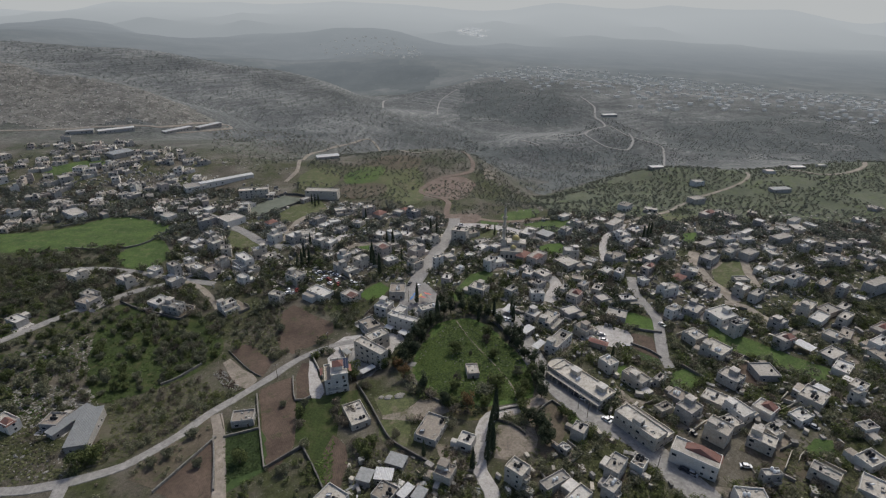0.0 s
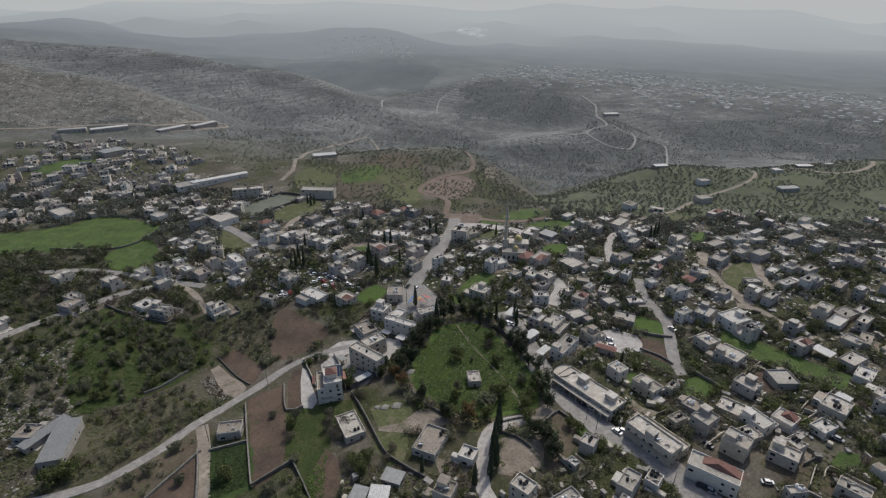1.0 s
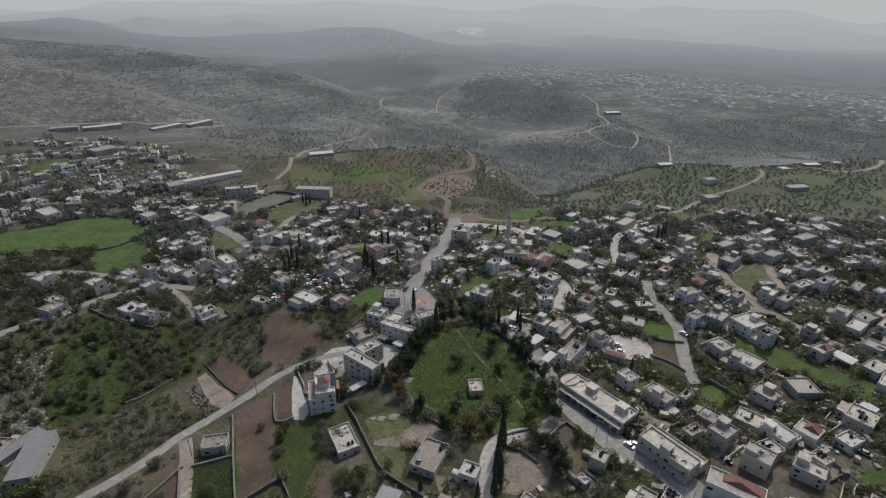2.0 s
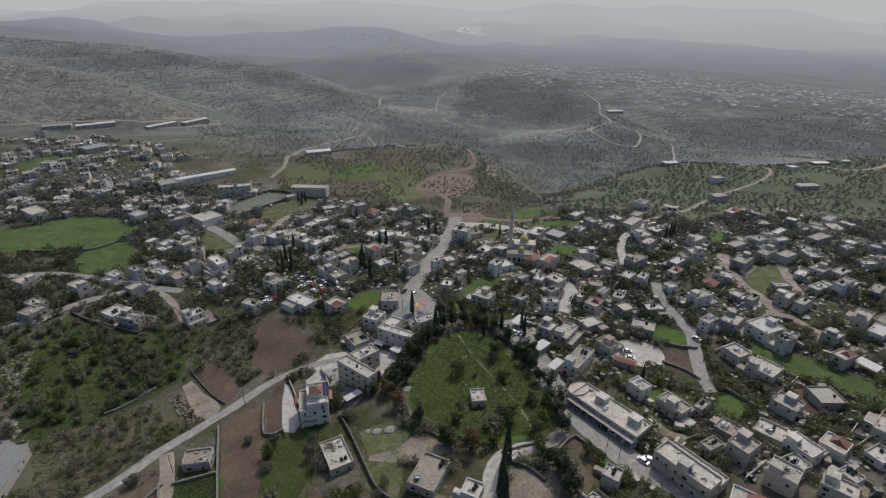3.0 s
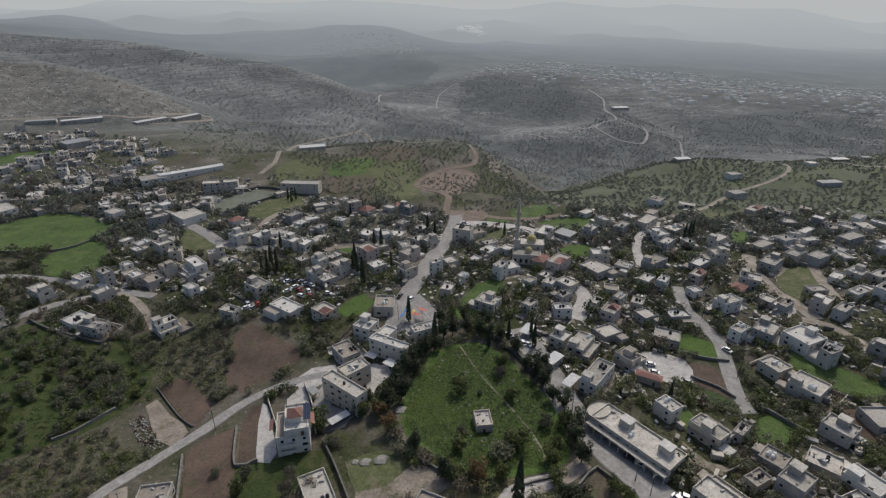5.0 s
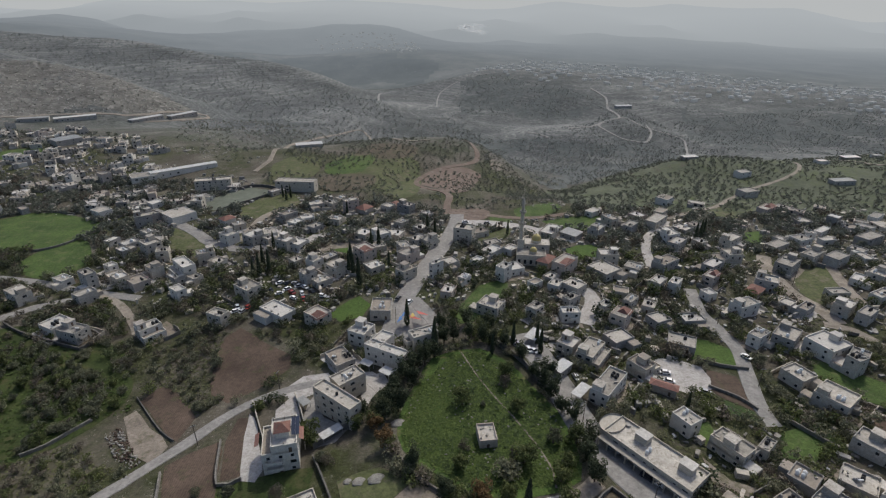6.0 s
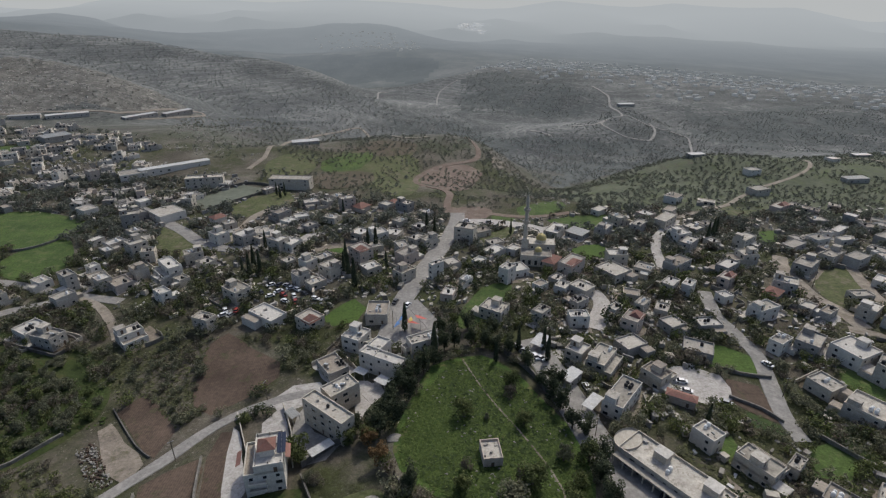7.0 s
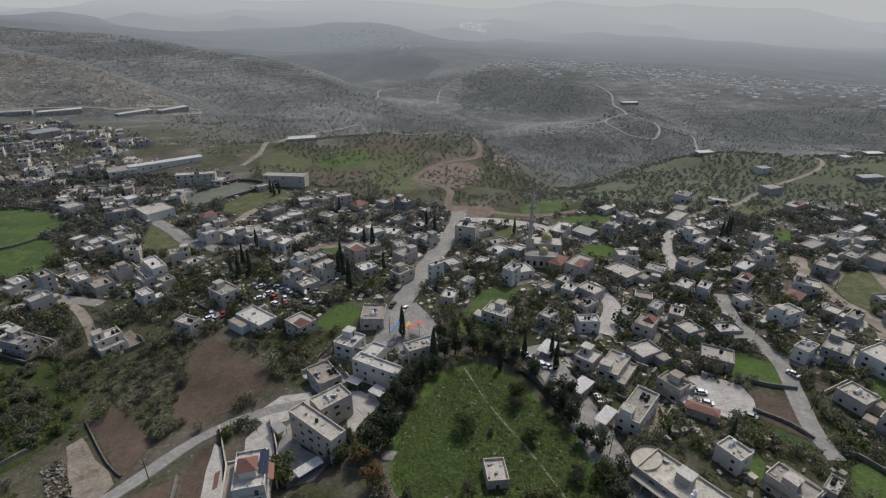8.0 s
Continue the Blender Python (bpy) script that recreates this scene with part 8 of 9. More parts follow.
patch("field", [(-135.1, 140.2), (-117.6, 149.5), (-105.9, 161.3), (-99.9, 174.5), (-111.2, 188.7), (-127.8, 187.9), (-138.4, 176.5), (-141.0, 166.9), (-132.6, 150.1)], M_SCRUB, "weedy stony orchard floor", 0.07, False, "field")
patch("field", [(-96.8, 487.9), (-84.6, 512.5), (-61.7, 527.7), (-61.8, 502.0), (-69.6, 477.8), (-90.5, 466.9)], M_GRASS, "green plot on an olive hill", 0.42, False, "field")
patch("field", [(-80.3, 524.9), (-69.8, 559.5), (-48.0, 569.2), (-26.0, 563.4), (-26.6, 538.6), (-49.5, 522.4), (-64.6, 516.7)], M_FALLOW, "brown ploughed orchard strip", 0.4, False, "field")
patch("field", [(-48.6, 480.2), (-43.7, 515.2), (-26.1, 526.9), (-20.8, 516.0), (-27.4, 482.2), (-39.4, 461.8)], M_OLDGRASS, "pale green hill plot", 0.44, False, "field")
patch("field", [(-93.7, 445.8), (-86.5, 465.6), (-60.0, 478.4), (-52.2, 459.8), (-63.4, 435.1), (-84.0, 428.0)], M_FALLOW, "brown orchard soil on a hill", 0.4, False, "field")
patch("field", [(-137.2, 480.8), (-124.6, 508.2), (-102.5, 499.1), (-99.5, 460.8), (-117.8, 442.1), (-131.4, 451.1)], M_OLDGRASS, "thin grass on a hillside", 0.3, False, "field")

# ---- houses that fill the village between the ones above ----
def infill(poly, gap, seed, lod, keep=0.8, small=0.5, size=(7.5, 12.5), clump=0.0):
    for x, y, r in list(spots(poly, gap, 0.35, seed, 4.0 if size[0] > 6 else 3.2, True, True, keep, clump)):
        w, d = r.uniform(*size), r.uniform(size[0], size[1] - 1)
        if not clear(x, y, 0.45 * (w + d) / 2 + 0.4, True, True):
            continue
        tall = r.uniform(2.7, 3.1) if r.random() < small else (r.uniform(4.9, 5.6) if r.random() < 0.9 else 7.6)
        wall = r.choice(("lime", "lime", "grey", "white", "block", "pink"))
        roof = r.choice(("flat", "flat", "flat", "brown", "white", "white" if lod else "flat"))
        if r.random() < 0.012:
            roof = "hip"
        house(x, y, w, d, r.choice((0, 20, 30, -25, 40, -40)) + r.uniform(-8, 8), tall, wall, roof, lod)


infill(VILLAGE_EAST, 15, 11, 1, 0.4, 0.6)
infill(NEAR_EAST_HOUSES, 14, 18, 0, 0.6, 0.55, (7.5, 12))
infill(VILLAGE_CENTER, 13, 17, 1, 0.75, 0.7, (6.5, 11))
infill(VILLAGE_MID, 12.0, 12, 1, 0.6, 0.74, (5.0, 10.0), 0.36)
villa_extras(villa)
shop_extras(shop_row)


# Beyond the nearest houses: real boxes with parapets, windows and annexes, joined.
TOWN_MATS = (M_LIME, M_WHITE, M_GREY, M_BLOCK, M_PINK, M_ROOF, M_ROOFWHITE, M_ROOFBROWN, M_GLASS, M_TILE, M_BLACKTANK)


def quarter(name, poly, gap, seed, label, keep=0.8, small=0.55, size=(6.5, 11.5), clump=0.0):
    """Far houses, joined: blocks of unlike height with parapets, windows, stair rooms, walled courts and roof clutter."""
    f = Form()

    def put(at, n0):
        for k in range(n0, len(f.v)):
            f.v[k] = tuple(at @ Vector(f.v[k]))

    def block(at, x0, y0, x1, y1, top, wall, roof, r, windows=True):
        n0 = len(f.v)
        f.box(x0, y0, -2.5, x1, y1, top, wall)
        t, p = 0.25, r.choice((0.15, 0.3, 0.5, 0.8))
        f.box(x0, y0, top, x1, y0 + t, top + p, wall).box(x0, y1 - t, top, x1, y1, top + p, wall)
        f.box(x0, y0 + t, top, x0 + t, y1 - t, top + p, wall).box(x1 - t, y0 + t, top, x1, y1 - t, top + p, wall)
        if windows:
            for fl in range(max(1, round(top / 3.1))):
                n = max(1, int((x1 - x0) / 2.9))
                for i in range(n):
                    if r.random() < 0.8:
                        u, ww = x0 + (i + 0.5) / n * (x1 - x0), r.choice((0.5, 0.6, 0.9))
                        f.box(u - ww, y0 - 0.05, fl * 3.1 + 0.9, u + ww, y0 + 0.05, fl * 3.1 + 2.2, 8)
                m = max(1, int((y1 - y0) / 3.4))
                for i in range(m):
                    v = y0 + (i + 0.5) / m * (y1 - y0)
                    for q in (x0, x1):
                        if r.random() < 0.6:
                            f.box(q - 0.05, v - 0.6, fl * 3.1 + 0.9, q + 0.05, v + 0.6, fl * 3.1 + 2.2, 8)
        f.box(x0 + t, y0 + t, top, x1 - t, y1 - t, top + 0.08, roof)
        for _ in range(r.randint(1, 5)):      # things left on the roof
            u, v, a, b = r.uniform(x0 + 1, x1 - 1), r.uniform(y0 + 1, y1 - 1), r.uniform(0.2, 0.7), r.uniform(0.2, 0.7)
            f.box(u - a, v - b, top + 0.08, u + a, v + b, top + r.uniform(0.3, 1.0), r.choice((2, 3, 5, 6, 7)))
        put(at, n0)

    for x, y, r in list(spots(poly, gap, 0.4, seed, 3.2, True, True, keep, clump)):
        w, d = r.uniform(*size), r.uniform(size[0], size[1] - 1)
        if not clear(x, y, 0.42 * (w + d) / 2, True, True):
            continue
        FOOT.append((x, y, 0.46 * (w + d) / 2))
        at = pose(x, y, height(x, y), 0, 0, r.choice((0, 20, 30, -25, 40, -40)) + r.uniform(-8, 8))
        tall = r.uniform(2.6, 3.1) if r.random() < small else (r.uniform(4.9, 5.6) if r.random() < 0.9 else 7.6)
        wall, roof = r.choice((0, 0, 1, 2, 2, 3, 4)), r.choice((5, 5, 5, 5, 6, 7, 7, 7))
        block(at, -w / 2, -d / 2, w / 2, d / 2, tall, wall, roof, r)
        if r.random() < 0.8:
            aw, ad = w * r.uniform(0.35, 0.8), r.uniform(2.0, 4.5)
            ax = r.choice((-1, 1)) * (w - aw) / 2
            ya = -d / 2 - ad if r.random() < 0.5 else d / 2
            block(at, ax - aw / 2, ya, ax + aw / 2, ya + ad, r.choice((2.4, 2.8, 3.1)) if tall < 5 else r.choice((2.9, 3.2, 5.2)), r.choice((0, 2, 3)), r.choice((5, 6, 7)), r, False)
        n0 = len(f.v)
        if tall > 4 and r.random() < 0.6:
            sx, sy = r.choice((-1, 1)) * (w / 2 - 1.9), r.choice((-1, 1)) * (d / 2 - 1.9)
            f.box(sx - 1.4, sy - 1.4, tall, sx + 1.4, sy + 1.4, tall + 2.2, wall).box(sx - 1.5, sy - 1.5, tall + 2.2, sx + 1.5, sy + 1.5, tall + 2.35, roof)
        if r.random() < 0.75:          # a walled court beside the house
            cw, cd = w * r.uniform(0.6, 1.3), r.uniform(3, 7)
            y0 = d / 2 if r.random() < 0.5 else -d / 2 - cd
            f.box(-cw / 2, y0, -2, -cw / 2 + 0.3, y0 + cd, r.uniform(0.7, 1.8), 3).box(cw / 2 - 0.3, y0, -2, cw / 2, y0 + cd, r.uniform(0.7, 1.8), 3)
            yy = y0 + cd - 0.3 if y0 > 0 else y0
            f.box(-cw / 2 + 0.3, yy, -2, cw / 2 - 0.3, yy + 0.3, r.uniform(0.7, 1.8), 2).box(-cw / 2 + 0.3, y0 + 0.3, -2, cw / 2 - 0.3, y0 + cd - 0.3, 0.2, r.choice((5, 7)))
        for _ in range(r.choice((0, 1, 2, 3))):
            f.tube(r.uniform(-0.35, 0.35) * w, r.uniform(-0.35, 0.35) * d, tall, tall + 1.25, 0.5, 0.45, 8, r.choice((10, 10, 1)))
        put(at, n0)
    return tagged(new(name, f.mesh(name, *TOWN_MATS)), label, "houses", kind="stuff")


quarter("village_quarter", VILLAGE_WEST, 11.5, 13, "dense flat-roofed houses of the upper village", 0.75, 0.66, (4.8, 10), clump=0.28)
quarter("village_quarter", VILLAGE_EAST_FAR, 17, 14, "scattered flat-roofed houses among olive terraces", 0.6, 0.7, (5, 11), clump=0.38)
quarter("village_quarter", VILLAGE_WEST_FAR, 14, 15, "scattered flat-roofed houses at the village edge", 0.7, 0.75, (4.8, 10), clump=0.3)

# ---- scrap cars ----
for poly, seed in ((SCRAPYARD, 5), (SCRAPYARD_WEST, 6)):
    for x, y, r in list(spots(poly, 5.0, 0.3, seed, 1.0, False)):
        car(x, y, r.uniform(0, 360), r.choice((0, 0, 1, 2, 3, 4)), 0.15, "standing in a scrapyard")

# ---- orchards and gardens ----
LEAFY = (M_OLIVE, M_BROAD, M_PINE, M_BARE, M_BARK)


# Leaf sets for distant plants, with haze painted into their colours.
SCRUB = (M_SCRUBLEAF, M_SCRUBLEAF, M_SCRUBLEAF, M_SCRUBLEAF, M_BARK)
HAZE_PALED = (M_FARLEAF, M_FARLEAF, M_FARLEAF, M_BARE, M_BARK)


def plant(poly, gap, seed, kinds, keep=0.9, size=(0.8, 1.25), clump=0.0, radius=1.2, fields=False):
    for x, y, r in list(spots(poly, gap, 0.4, seed, radius, True, fields, keep, clump)):
        tree(x, y, r.uniform(*size), r.choice(kinds))


plant(ORCHARD_WEST, 5.8, 31, ("olive", "olive", "olive", "broad"), 0.72, (0.6, 1.15))


def bushes(name, poly, gap, seed, label, keep=0.9, size=(0.6, 1.1), clump=0.0, kinds=(0, 0, 0, 1, 2), radius=0.8, fields=True, leafy=60, mats=None):
    places = [(x, y, r.uniform(*size), r.choice(kinds), r.uniform(0, 6.28)) for x, y, r in spots(poly, gap, 0.45, seed, radius, True, fields, keep, clump)]
    return merged_trees(name, places, label, mats or LEAFY, leafy)


bushes("orchard_trees", ORCHARD_SOUTH, 3.4, 32, "dense grey-green olive trees and bare shrubs", 0.85, (0.45, 1.0), 0.15, (0, 0, 1, 3, 3), 0.3, False, 210)
bushes("orchard_trees", ORCHARD_MID, 3.7, 33, "dense grey-green olive trees", 0.8, (0.45, 1.0), 0.24, (0, 0, 0, 3), 0.8, True, 190)
bushes("orchard_trees", ORCHARD_EDGE, 3.5, 133, "dense dark shrubs and olive trees", 0.85, (0.5, 1.1), 0.12, (0, 0, 1, 3), 0.4, False, 150)
bushes("orchard_trees", ORCHARD_NORTH, 3.8, 41, "dense grey-green olive trees", 0.9, (0.5, 1.0), 0, (0, 0, 0, 3), 0.6, True, 90)
KEEP_OPEN = (ORCHARD_WEST, ORCHARD_SOUTH, ORCHARD_MID, MEADOW, EAST_OLIVES)
places = []
for x, y, r in spots(WHOLE, 3.5, 0.48, 42, 0.9, True, True, 0.8):
    if noise.noise(Vector((x / 17, y / 17, 4))) < -0.16 or any(inside(x, y, q) for q in KEEP_OPEN):
        continue
    if -175 < x < -15 and y < 215 or y < 150:
        continue
    places.append((x, y, r.uniform(0.55, 1.4) * (1.35 if r.random() < 0.12 else 1.0), r.choice((0, 0, 0, 0, 1, 1, 2, 3)), r.uniform(0, 6.28)))
merged_trees("garden_trees", [p for p in places if p[1] < 255], "grey-green garden trees and shrubs between the houses", LEAFY, 210)
merged_trees("garden_trees", [p for p in places if 255 <= p[1] < 330], "grey-green garden trees and shrubs between the houses", LEAFY, 120)
merged_trees("garden_trees", [p for p in places if p[1] >= 330], "grey-green trees between farther houses, leaves paled for haze", HAZE_PALED, 56)
places = []
for x, y, r in spots(NEAR_EAST, 3.2, 0.48, 52, 0.2, True, True, 0.85):
    if noise.noise(Vector((x / 15, y / 15, 9))) > -0.12:
        places.append((x, y, r.uniform(0.45, 1.2), r.choice((0, 0, 0, 1, 1, 3)), r.uniform(0, 6.28)))
merged_trees("garden_trees", places, "green garden trees and shrubs between yards", LEAFY, 210)
bushes("rough_shrubs", LEFT_FRONT, 3.4, 53, "low shrubs among rocks", 0.8, (0.25, 0.7), 0.36, (0, 1, 3), 0.3, False, 90)
bushes("rough_shrubs", KARST, 4.0, 55, "low shrubs and olive trees among rocks", 0.8, (0.35, 0.9), 0.3, (0, 0, 1, 3), 0.5, False, 90)
bushes("rough_shrubs", VERGE, 4.5, 54, "low shrubs and young olive trees", 0.7, (0.3, 0.7), 0.4, (0, 0, 3), 0.5, False, 90)
bushes("garden_trees", VILLAGE_WEST_FAR, 8.0, 46, "trees round far houses", 0.7, (0.6, 1.2), 0.4, (0, 1, 2), 0.5, True, 36, HAZE_PALED)
bushes("hill_trees", HILL, 4.6, 47, "olive trees in rows on the hill", 0.85, (0.35, 0.75), 0.25, (0, 0, 1), 0.8, False, 36, HAZE_PALED)
bushes("hill_trees", EAST_OLIVES, 4.7, 48, "olive trees on the hillside", 0.88, (0.35, 0.85), 0.2, (0, 0, 1), 0.8, False, 36, HAZE_PALED)
bushes("weeds_and_bushes", NEAR_SOUTH, 3.0, 49, "thick green bushes", 0.8, (0.35, 0.7), 0.3, (0, 1, 1), 0.5, False)
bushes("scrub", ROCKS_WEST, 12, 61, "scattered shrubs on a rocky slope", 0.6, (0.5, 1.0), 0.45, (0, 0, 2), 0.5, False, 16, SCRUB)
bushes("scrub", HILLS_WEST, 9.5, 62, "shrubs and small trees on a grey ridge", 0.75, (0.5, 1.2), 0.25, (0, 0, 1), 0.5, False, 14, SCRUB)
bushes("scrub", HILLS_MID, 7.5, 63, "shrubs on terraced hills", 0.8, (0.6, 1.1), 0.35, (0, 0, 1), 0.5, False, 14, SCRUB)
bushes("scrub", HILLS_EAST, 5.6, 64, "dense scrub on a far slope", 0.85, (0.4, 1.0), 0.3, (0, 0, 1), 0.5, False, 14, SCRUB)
bushes("scrub", SLOPE_MID, 8, 66, "shrubs and small trees on terraced slopes", 0.75, (0.5, 1.0), 0.3, (0, 0, 1), 0.5, True, 20, HAZE_PALED)
bushes("scrub", FLANK, 4.6, 67, "shrubs and olive trees on a steep flank", 0.85, (0.35, 0.85), 0.2, (0, 0, 1), 0.5, False, 24, HAZE_PALED)
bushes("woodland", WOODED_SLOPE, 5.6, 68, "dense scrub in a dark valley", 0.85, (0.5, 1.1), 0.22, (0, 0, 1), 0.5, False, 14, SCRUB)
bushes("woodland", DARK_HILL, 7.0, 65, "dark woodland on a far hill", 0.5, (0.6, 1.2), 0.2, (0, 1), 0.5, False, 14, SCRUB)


# ---- clutter of yards, walls and sheds between the houses ----
def clutter(name, poly, gap, seed, label, keep, mats, size=(0.8, 4.0), tall=(0.5, 2.4), taper=0.0):
    f = Form()
    for x, y, r in spots(poly, gap, 0.45, seed, 0.2, True, True, keep):
        n0 = len(f.v)
        w, d, h = r.uniform(*size), r.uniform(0.3, 2.2), r.uniform(*tall)
        f.box(-w / 2, -d / 2, -0.5, w / 2, d / 2, h, r.randrange(len(mats)), taper)
        a, z = r.uniform(0, 3.14), height(x, y)
        c, s = math.cos(a), math.sin(a)
        for k in range(n0, len(f.v)):
            vx, vy, vz = f.v[k]
            f.v[k] = (x + vx * c - vy * s, y + vx * s + vy * c, z + vz)
    ob = new(name, f.mesh(name, *mats))
    return tagged(ob, label, "clutter", kind="stuff")


YARD_MATS = (M_LIME, M_GREY, M_STONEWALL, M_BLOCK, M_ROOF)
SPECK_MATS = (M_STONEWALL, M_ROOF, M_STONEWALL, M_LIME, M_GREY, M_BOULDER)
clutter("yard_junk", VILLAGE_MID, 2.7, 171, "stones, boards, low walls and small things lying in yards", 0.5, SPECK_MATS, (0.3, 1.9), (0.2, 0.9), 0.1)
clutter("yard_junk", VILLAGE_WEST, 3.6, 172, "stones, boards and small things lying in yards", 0.55, SPECK_MATS, (0.4, 2.4), (0.2, 1.0), 0.1)
clutter("yard_junk", VILLAGE_EAST_FAR, 5.0, 173, "stones, terrace walls and small things on slopes", 0.5, SPECK_MATS, (0.6, 3.5), (0.2, 1.0))
clutter("yard_walls", VILLAGE_MID, 6.0, 71, "low yard walls, steps and lean-tos between houses", 0.6, YARD_MATS)
clutter("yard_walls", VILLAGE_WEST, 7.0, 72, "low yard walls and lean-tos between houses", 0.6, YARD_MATS)
clutter("yard_walls", VILLAGE_CENTER, 5.0, 76, "low yard walls, steps and stacked blocks", 0.6, YARD_MATS)
clutter("yard_walls", VILLAGE_EAST, 5.5, 73, "low yard walls, steps and stacked blocks", 0.6, YARD_MATS)
clutter("limestone_outcrops", ROCKS_WEST, 7.0, 74, "pale limestone outcrops on a bare slope", 0.75, (M_ROCK, M_STONEWALL), (1.0, 5.0), (0.2, 0.8), 0.2)


def rocks(name, poly, gap, seed, label, keep, size, clump):
    """Weathered lumps of limestone, each uneven in its own way."""
    f, src = Form(), bmesh.new()
    bmesh.ops.create_icosphere(src, subdivisions=1, radius=1.0)
    verts, tris = [v.co.copy() for v in src.verts], [tuple(v.index for v in q.verts) for q in src.faces]
    src.free()
    for x, y, r in spots(poly, gap, 0.5, seed, 0.2, True, False, keep, clump):
        s, a, k, n0 = r.uniform(*size) * (2.0 if r.random() < 0.08 else 1.0), r.uniform(0, 6.28), r.uniform(0, 90), len(f.v)
        c, t, sx, sy, sz = math.cos(a), math.sin(a), r.uniform(0.8, 1.5), r.uniform(0.5, 0.9), r.uniform(0.3, 0.6)
        z = height(x, y)
        for v in verts:
            q = s * (1 + 0.6 * noise.noise(v * 1.2 + Vector((k, k, k))))
            vx, vy = v.x * q * sx, v.y * q * sy
            f.v.append((x + vx * c - vy * t, y + vx * t + vy * c, z + 0.1 + v.z * q * sz))
        f.f += [tuple(n0 + i for i in q) for q in tris]
        f.s += [0] * len(tris)
    return tagged(new(name, f.mesh(name, M_BOULDER)), label, "rocks", kind="stuff")


rocks("limestone_outcrops", STONES, 1.15, 75, "pale limestone rocks in rough grass", 0.8, (0.25, 0.7), 0.3)
rocks("limestone_outcrops", SLOPE_MID, 5.0, 77, "pale limestone outcrops on terraces", 0.7, (0.4, 1.5), 0.3)
rocks("limestone_outcrops", FLANK, 3.6, 78, "pale limestone outcrops on a steep flank", 0.6, (0.4, 1.2), 0.3)
rocks("limestone_outcrops", KARST, 1.6, 80, "limestone outcrops between olive trees", 0.7, (0.25, 0.7), 0.38)
rocks("limestone_outcrops", LEFT_FRONT, 1.9, 79, "limestone rocks and broken walls in rough grass", 0.6, (0.2, 0.55), 0.4)
clutter("yard_junk", JUNKYARD, 2.2, 83, "boards, blocks and scrap lying in yards", 0.7, (M_SHEET, M_STONEWALL, M_GREY, M_ROOFBROWN, M_SHEETWHITE), (0.5, 2.6), (0.15, 1.0))
clutter("yard_junk", VILLAGE_CENTER, 3.2, 85, "boards, blocks and small things lying in yards", 0.6, (M_SHEET, M_STONEWALL, M_GREY, M_ROOFBROWN, M_SHEETWHITE), (0.4, 1.8), (0.15, 0.8))
clutter("yard_junk", VILLAGE_EAST, 3.6, 86, "boards, blocks and small things lying in yards", 0.55, (M_SHEET, M_STONEWALL, M_GREY, M_ROOFBROWN, M_SHEETWHITE), (0.4, 1.8), (0.15, 0.8))
clutter("yard_walls", NEAR_EAST, 5.5, 84, "low yard walls, steps and stacked blocks", 0.6, YARD_MATS)


def town(name, poly, gap, seed, label, mat):
    f = Form()
    for x, y, r in spots(poly, gap, 0.45, seed, 1, False, False, 0.75, 0.3):
        n0 = len(f.v)
        w, d = r.uniform(6, 12), r.uniform(6, 9)
        f.box(-w / 2, -d / 2, -14, w / 2, d / 2, r.choice((2, 3, 4, 5)))
        a, z = r.uniform(-0.6, 0.6), height(x, y)
        for k in range(n0, len(f.v)):
            vx, vy, vz = f.v[k]
            f.v[k] = (x + vx * math.cos(a) - vy * math.sin(a), y + vx * math.sin(a) + vy * math.cos(a), z + vz)
    return tagged(new(name, f.mesh(name, mat)), label, "town", kind="stuff")


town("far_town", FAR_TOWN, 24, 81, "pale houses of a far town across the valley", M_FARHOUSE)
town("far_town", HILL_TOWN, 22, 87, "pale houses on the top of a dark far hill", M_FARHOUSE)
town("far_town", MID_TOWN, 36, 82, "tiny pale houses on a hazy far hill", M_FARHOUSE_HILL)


# ---- rubble, stones and weeds ----
def rock_form(r, size):
    bm = bmesh.new()
    bmesh.ops.create_icosphere(bm, subdivisions=1, radius=size)
    k = r.uniform(0, 50)
    for v in bm.verts:
        v.co *= 1 + 0.45 * noise.noise(v.co / size * 1.3 + Vector((k, k, k)))
        v.co.z *= 0.6
    me = bpy.data.meshes.new("stone")
    bm.to_mesh(me)
    bm.free()
    me.materials.append(M_BOULDER)
    return me


STONES_SHAPES = [rock_form(random.Random(i), 0.5) for i in range(6)]


def meadow_stones(poly, count, seed):
    r = random.Random(seed)
    xs, ys = [p[0] for p in poly], [p[1] for p in poly]
    made = 0
    while made < count:
        x, y = r.uniform(min(xs), max(xs)), r.uniform(min(ys), max(ys))
        if inside(x, y, poly) and noise.noise(Vector((x / 9, y / 9, 2))) > 0.05 and clear(x, y, 0.2):
            ob = new("stone", r.choice(STONES_SHAPES))
            ob.matrix_world = pose(x, y, height(x, y) + 0.2, 0, 0, r.uniform(0, 360)) @ Matrix.Diagonal((r.uniform(0.5, 1.3), r.uniform(0.4, 0.8), r.uniform(0.6, 1.1), 1))
            tagged(ob, "pale limestone rock lying in the grass", "stone", "stones in the meadow")
            made += 1


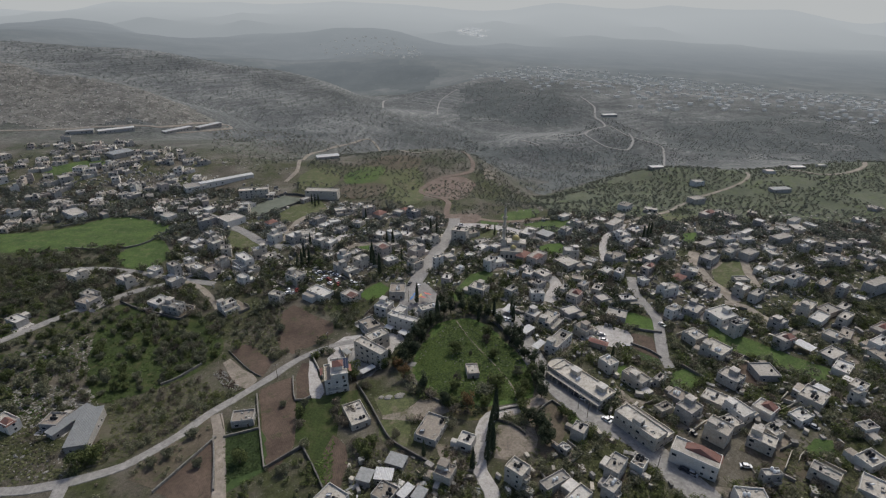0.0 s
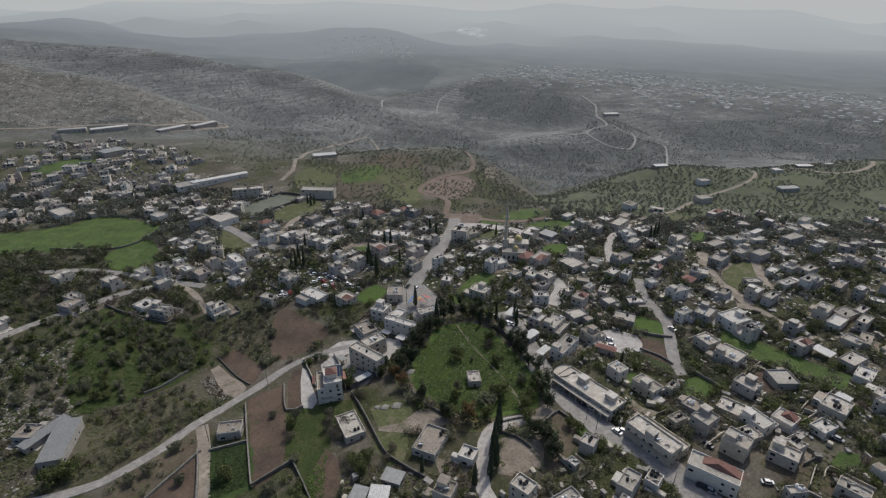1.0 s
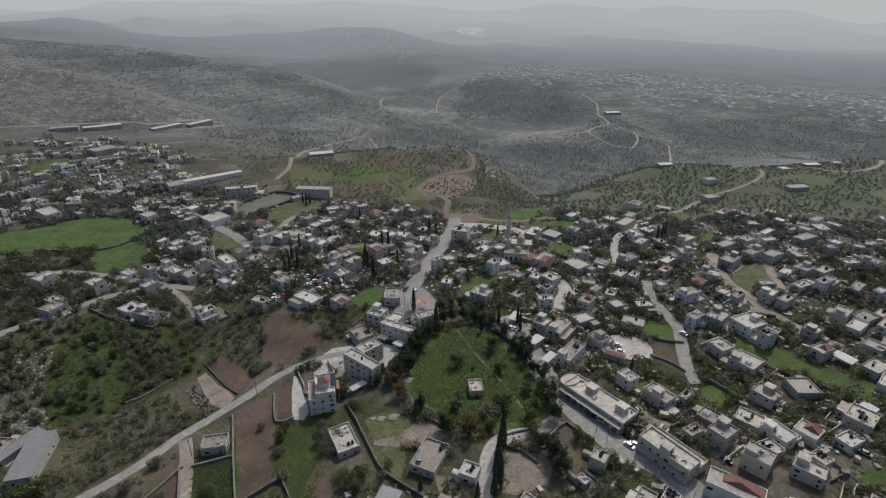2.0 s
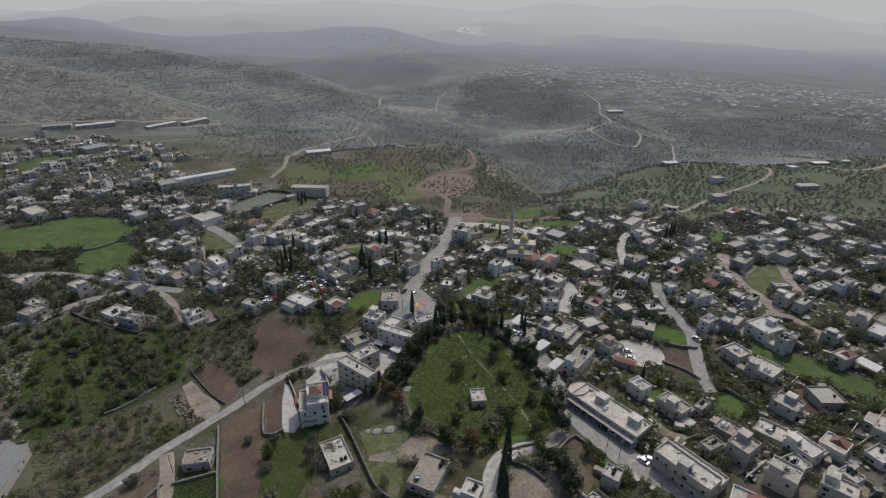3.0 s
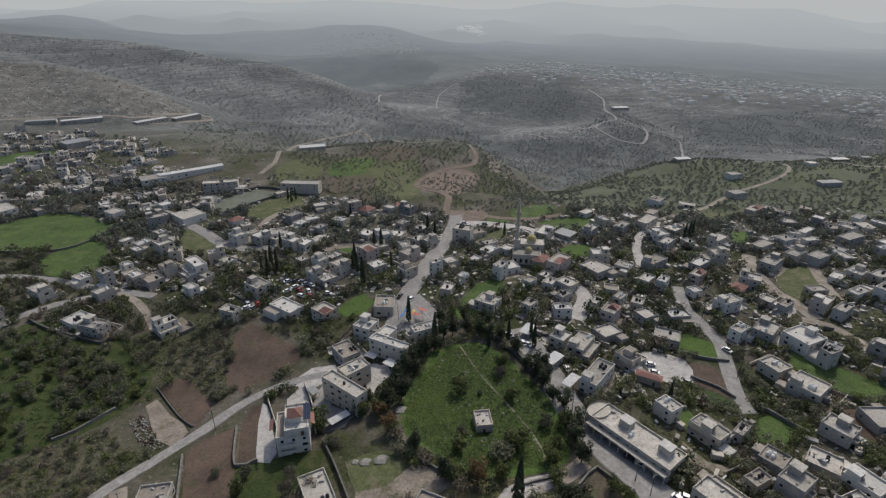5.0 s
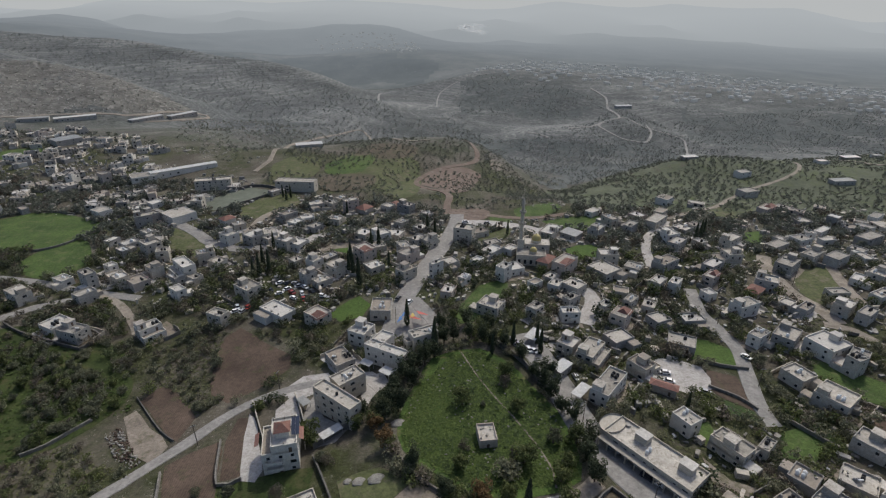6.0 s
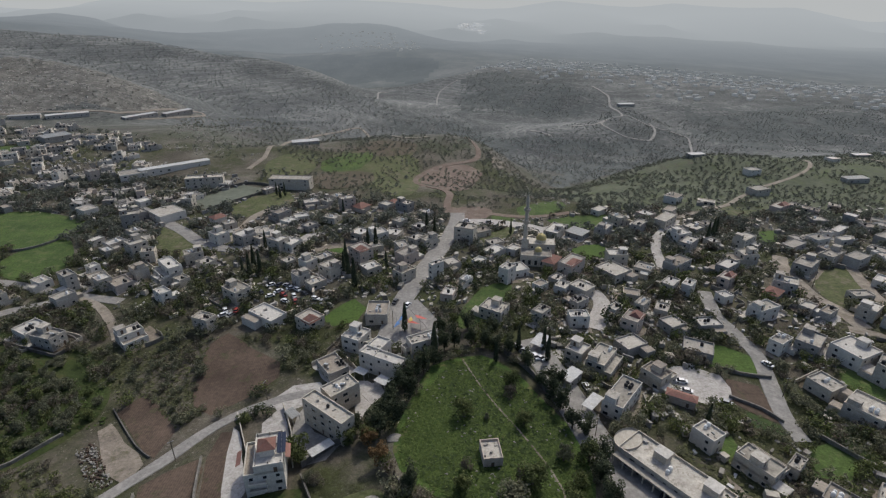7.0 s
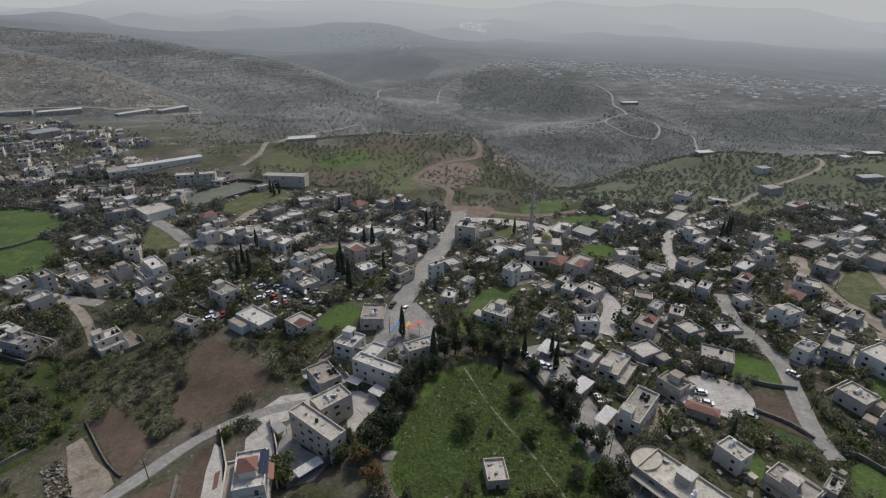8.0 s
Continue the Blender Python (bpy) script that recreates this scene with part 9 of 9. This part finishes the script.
def weeds(name, poly, gap, seed, label, mat, size=0.4, fields=False, clump=0.2):
    """Tufts of leaning blades."""
    v, f = [], []
    for x, y, q in spots(poly, gap, 0.5, seed, 0.1, True, fields, 0.85, clump):
        z = height(x, y) + 0.12
        for _ in range(4):
            a, s = q.uniform(0, 6.28), size * q.uniform(0.5, 1.4)
            px, py = x + q.gauss(0, 0.4), y + q.gauss(0, 0.4)
            dx, dy, i, up = math.cos(a) * s, math.sin(a) * s, len(v), s * q.uniform(0.25, 0.7)
            v += [(px - dx, py - dy, z), (px + dx, py + dy, z), (px + dx * 0.6 - dy * 1.3, py + dy * 0.6 + dx * 1.3, z + up), (px - dx * 0.6 - dy * 1.3, py - dy * 0.6 + dx * 1.3, z + up)]
            f.append((i, i + 1, i + 2, i + 3))
    return tagged(new(name, mesh_of(name, v, f, mat)), label, "weeds", kind="stuff")


meadow_stones(MEADOW, 100, 91)
weeds("meadow_weeds", MEADOW, 0.62, 92, "tufts of tall weeds in the meadow", M_WEED, 0.36, False, 0.02)
weeds("meadow_weeds", MEADOW, 1.7, 192, "dark tufts of tall weeds in the meadow", M_DARKWEED, 0.55, False, 0.42)
weeds("orchard_weeds", ORCHARD_WEST, 2.2, 93, "tufts of grass under olive trees", M_WEED, 0.5)
weeds("roadside_weeds", LEFT_FRONT, 1.6, 94, "rough weeds between rocks", M_DRYWEED, 0.45, False, 0.4)
weeds("roadside_weeds", NEAR_EAST, 1.8, 95, "rough weeds in yards and verges", M_DRYWEED, 0.45, True, 0.45)
weeds("field_weeds", GRASS_STRIP, 1.0, 96, "tufts of tall grass in a field strip", M_WEED, 0.36, False, 0.25)
weeds("field_weeds", CROP_PLOT, 0.8, 97, "rows of leafy dark green crops", M_DARKWEED, 0.42, False, 0.1)
weeds("roadside_weeds", ORCHARD_SOUTH, 1.5, 98, "rough grass under olive trees", M_DRYWEED, 0.4, False, 0.35)
weeds("orchard_weeds", ORCHARD_MID, 1.7, 99, "rough grass under olive trees", M_DRYWEED, 0.42, True, 0.3)
weeds("roadside_weeds", VILLAGE_CENTER, 1.7, 100, "rough weeds in yards", M_DRYWEED, 0.45, True, 0.3)
weeds("roadside_weeds", VILLAGE_EAST, 1.9, 101, "rough weeds in yards", M_DRYWEED, 0.45, True, 0.3)
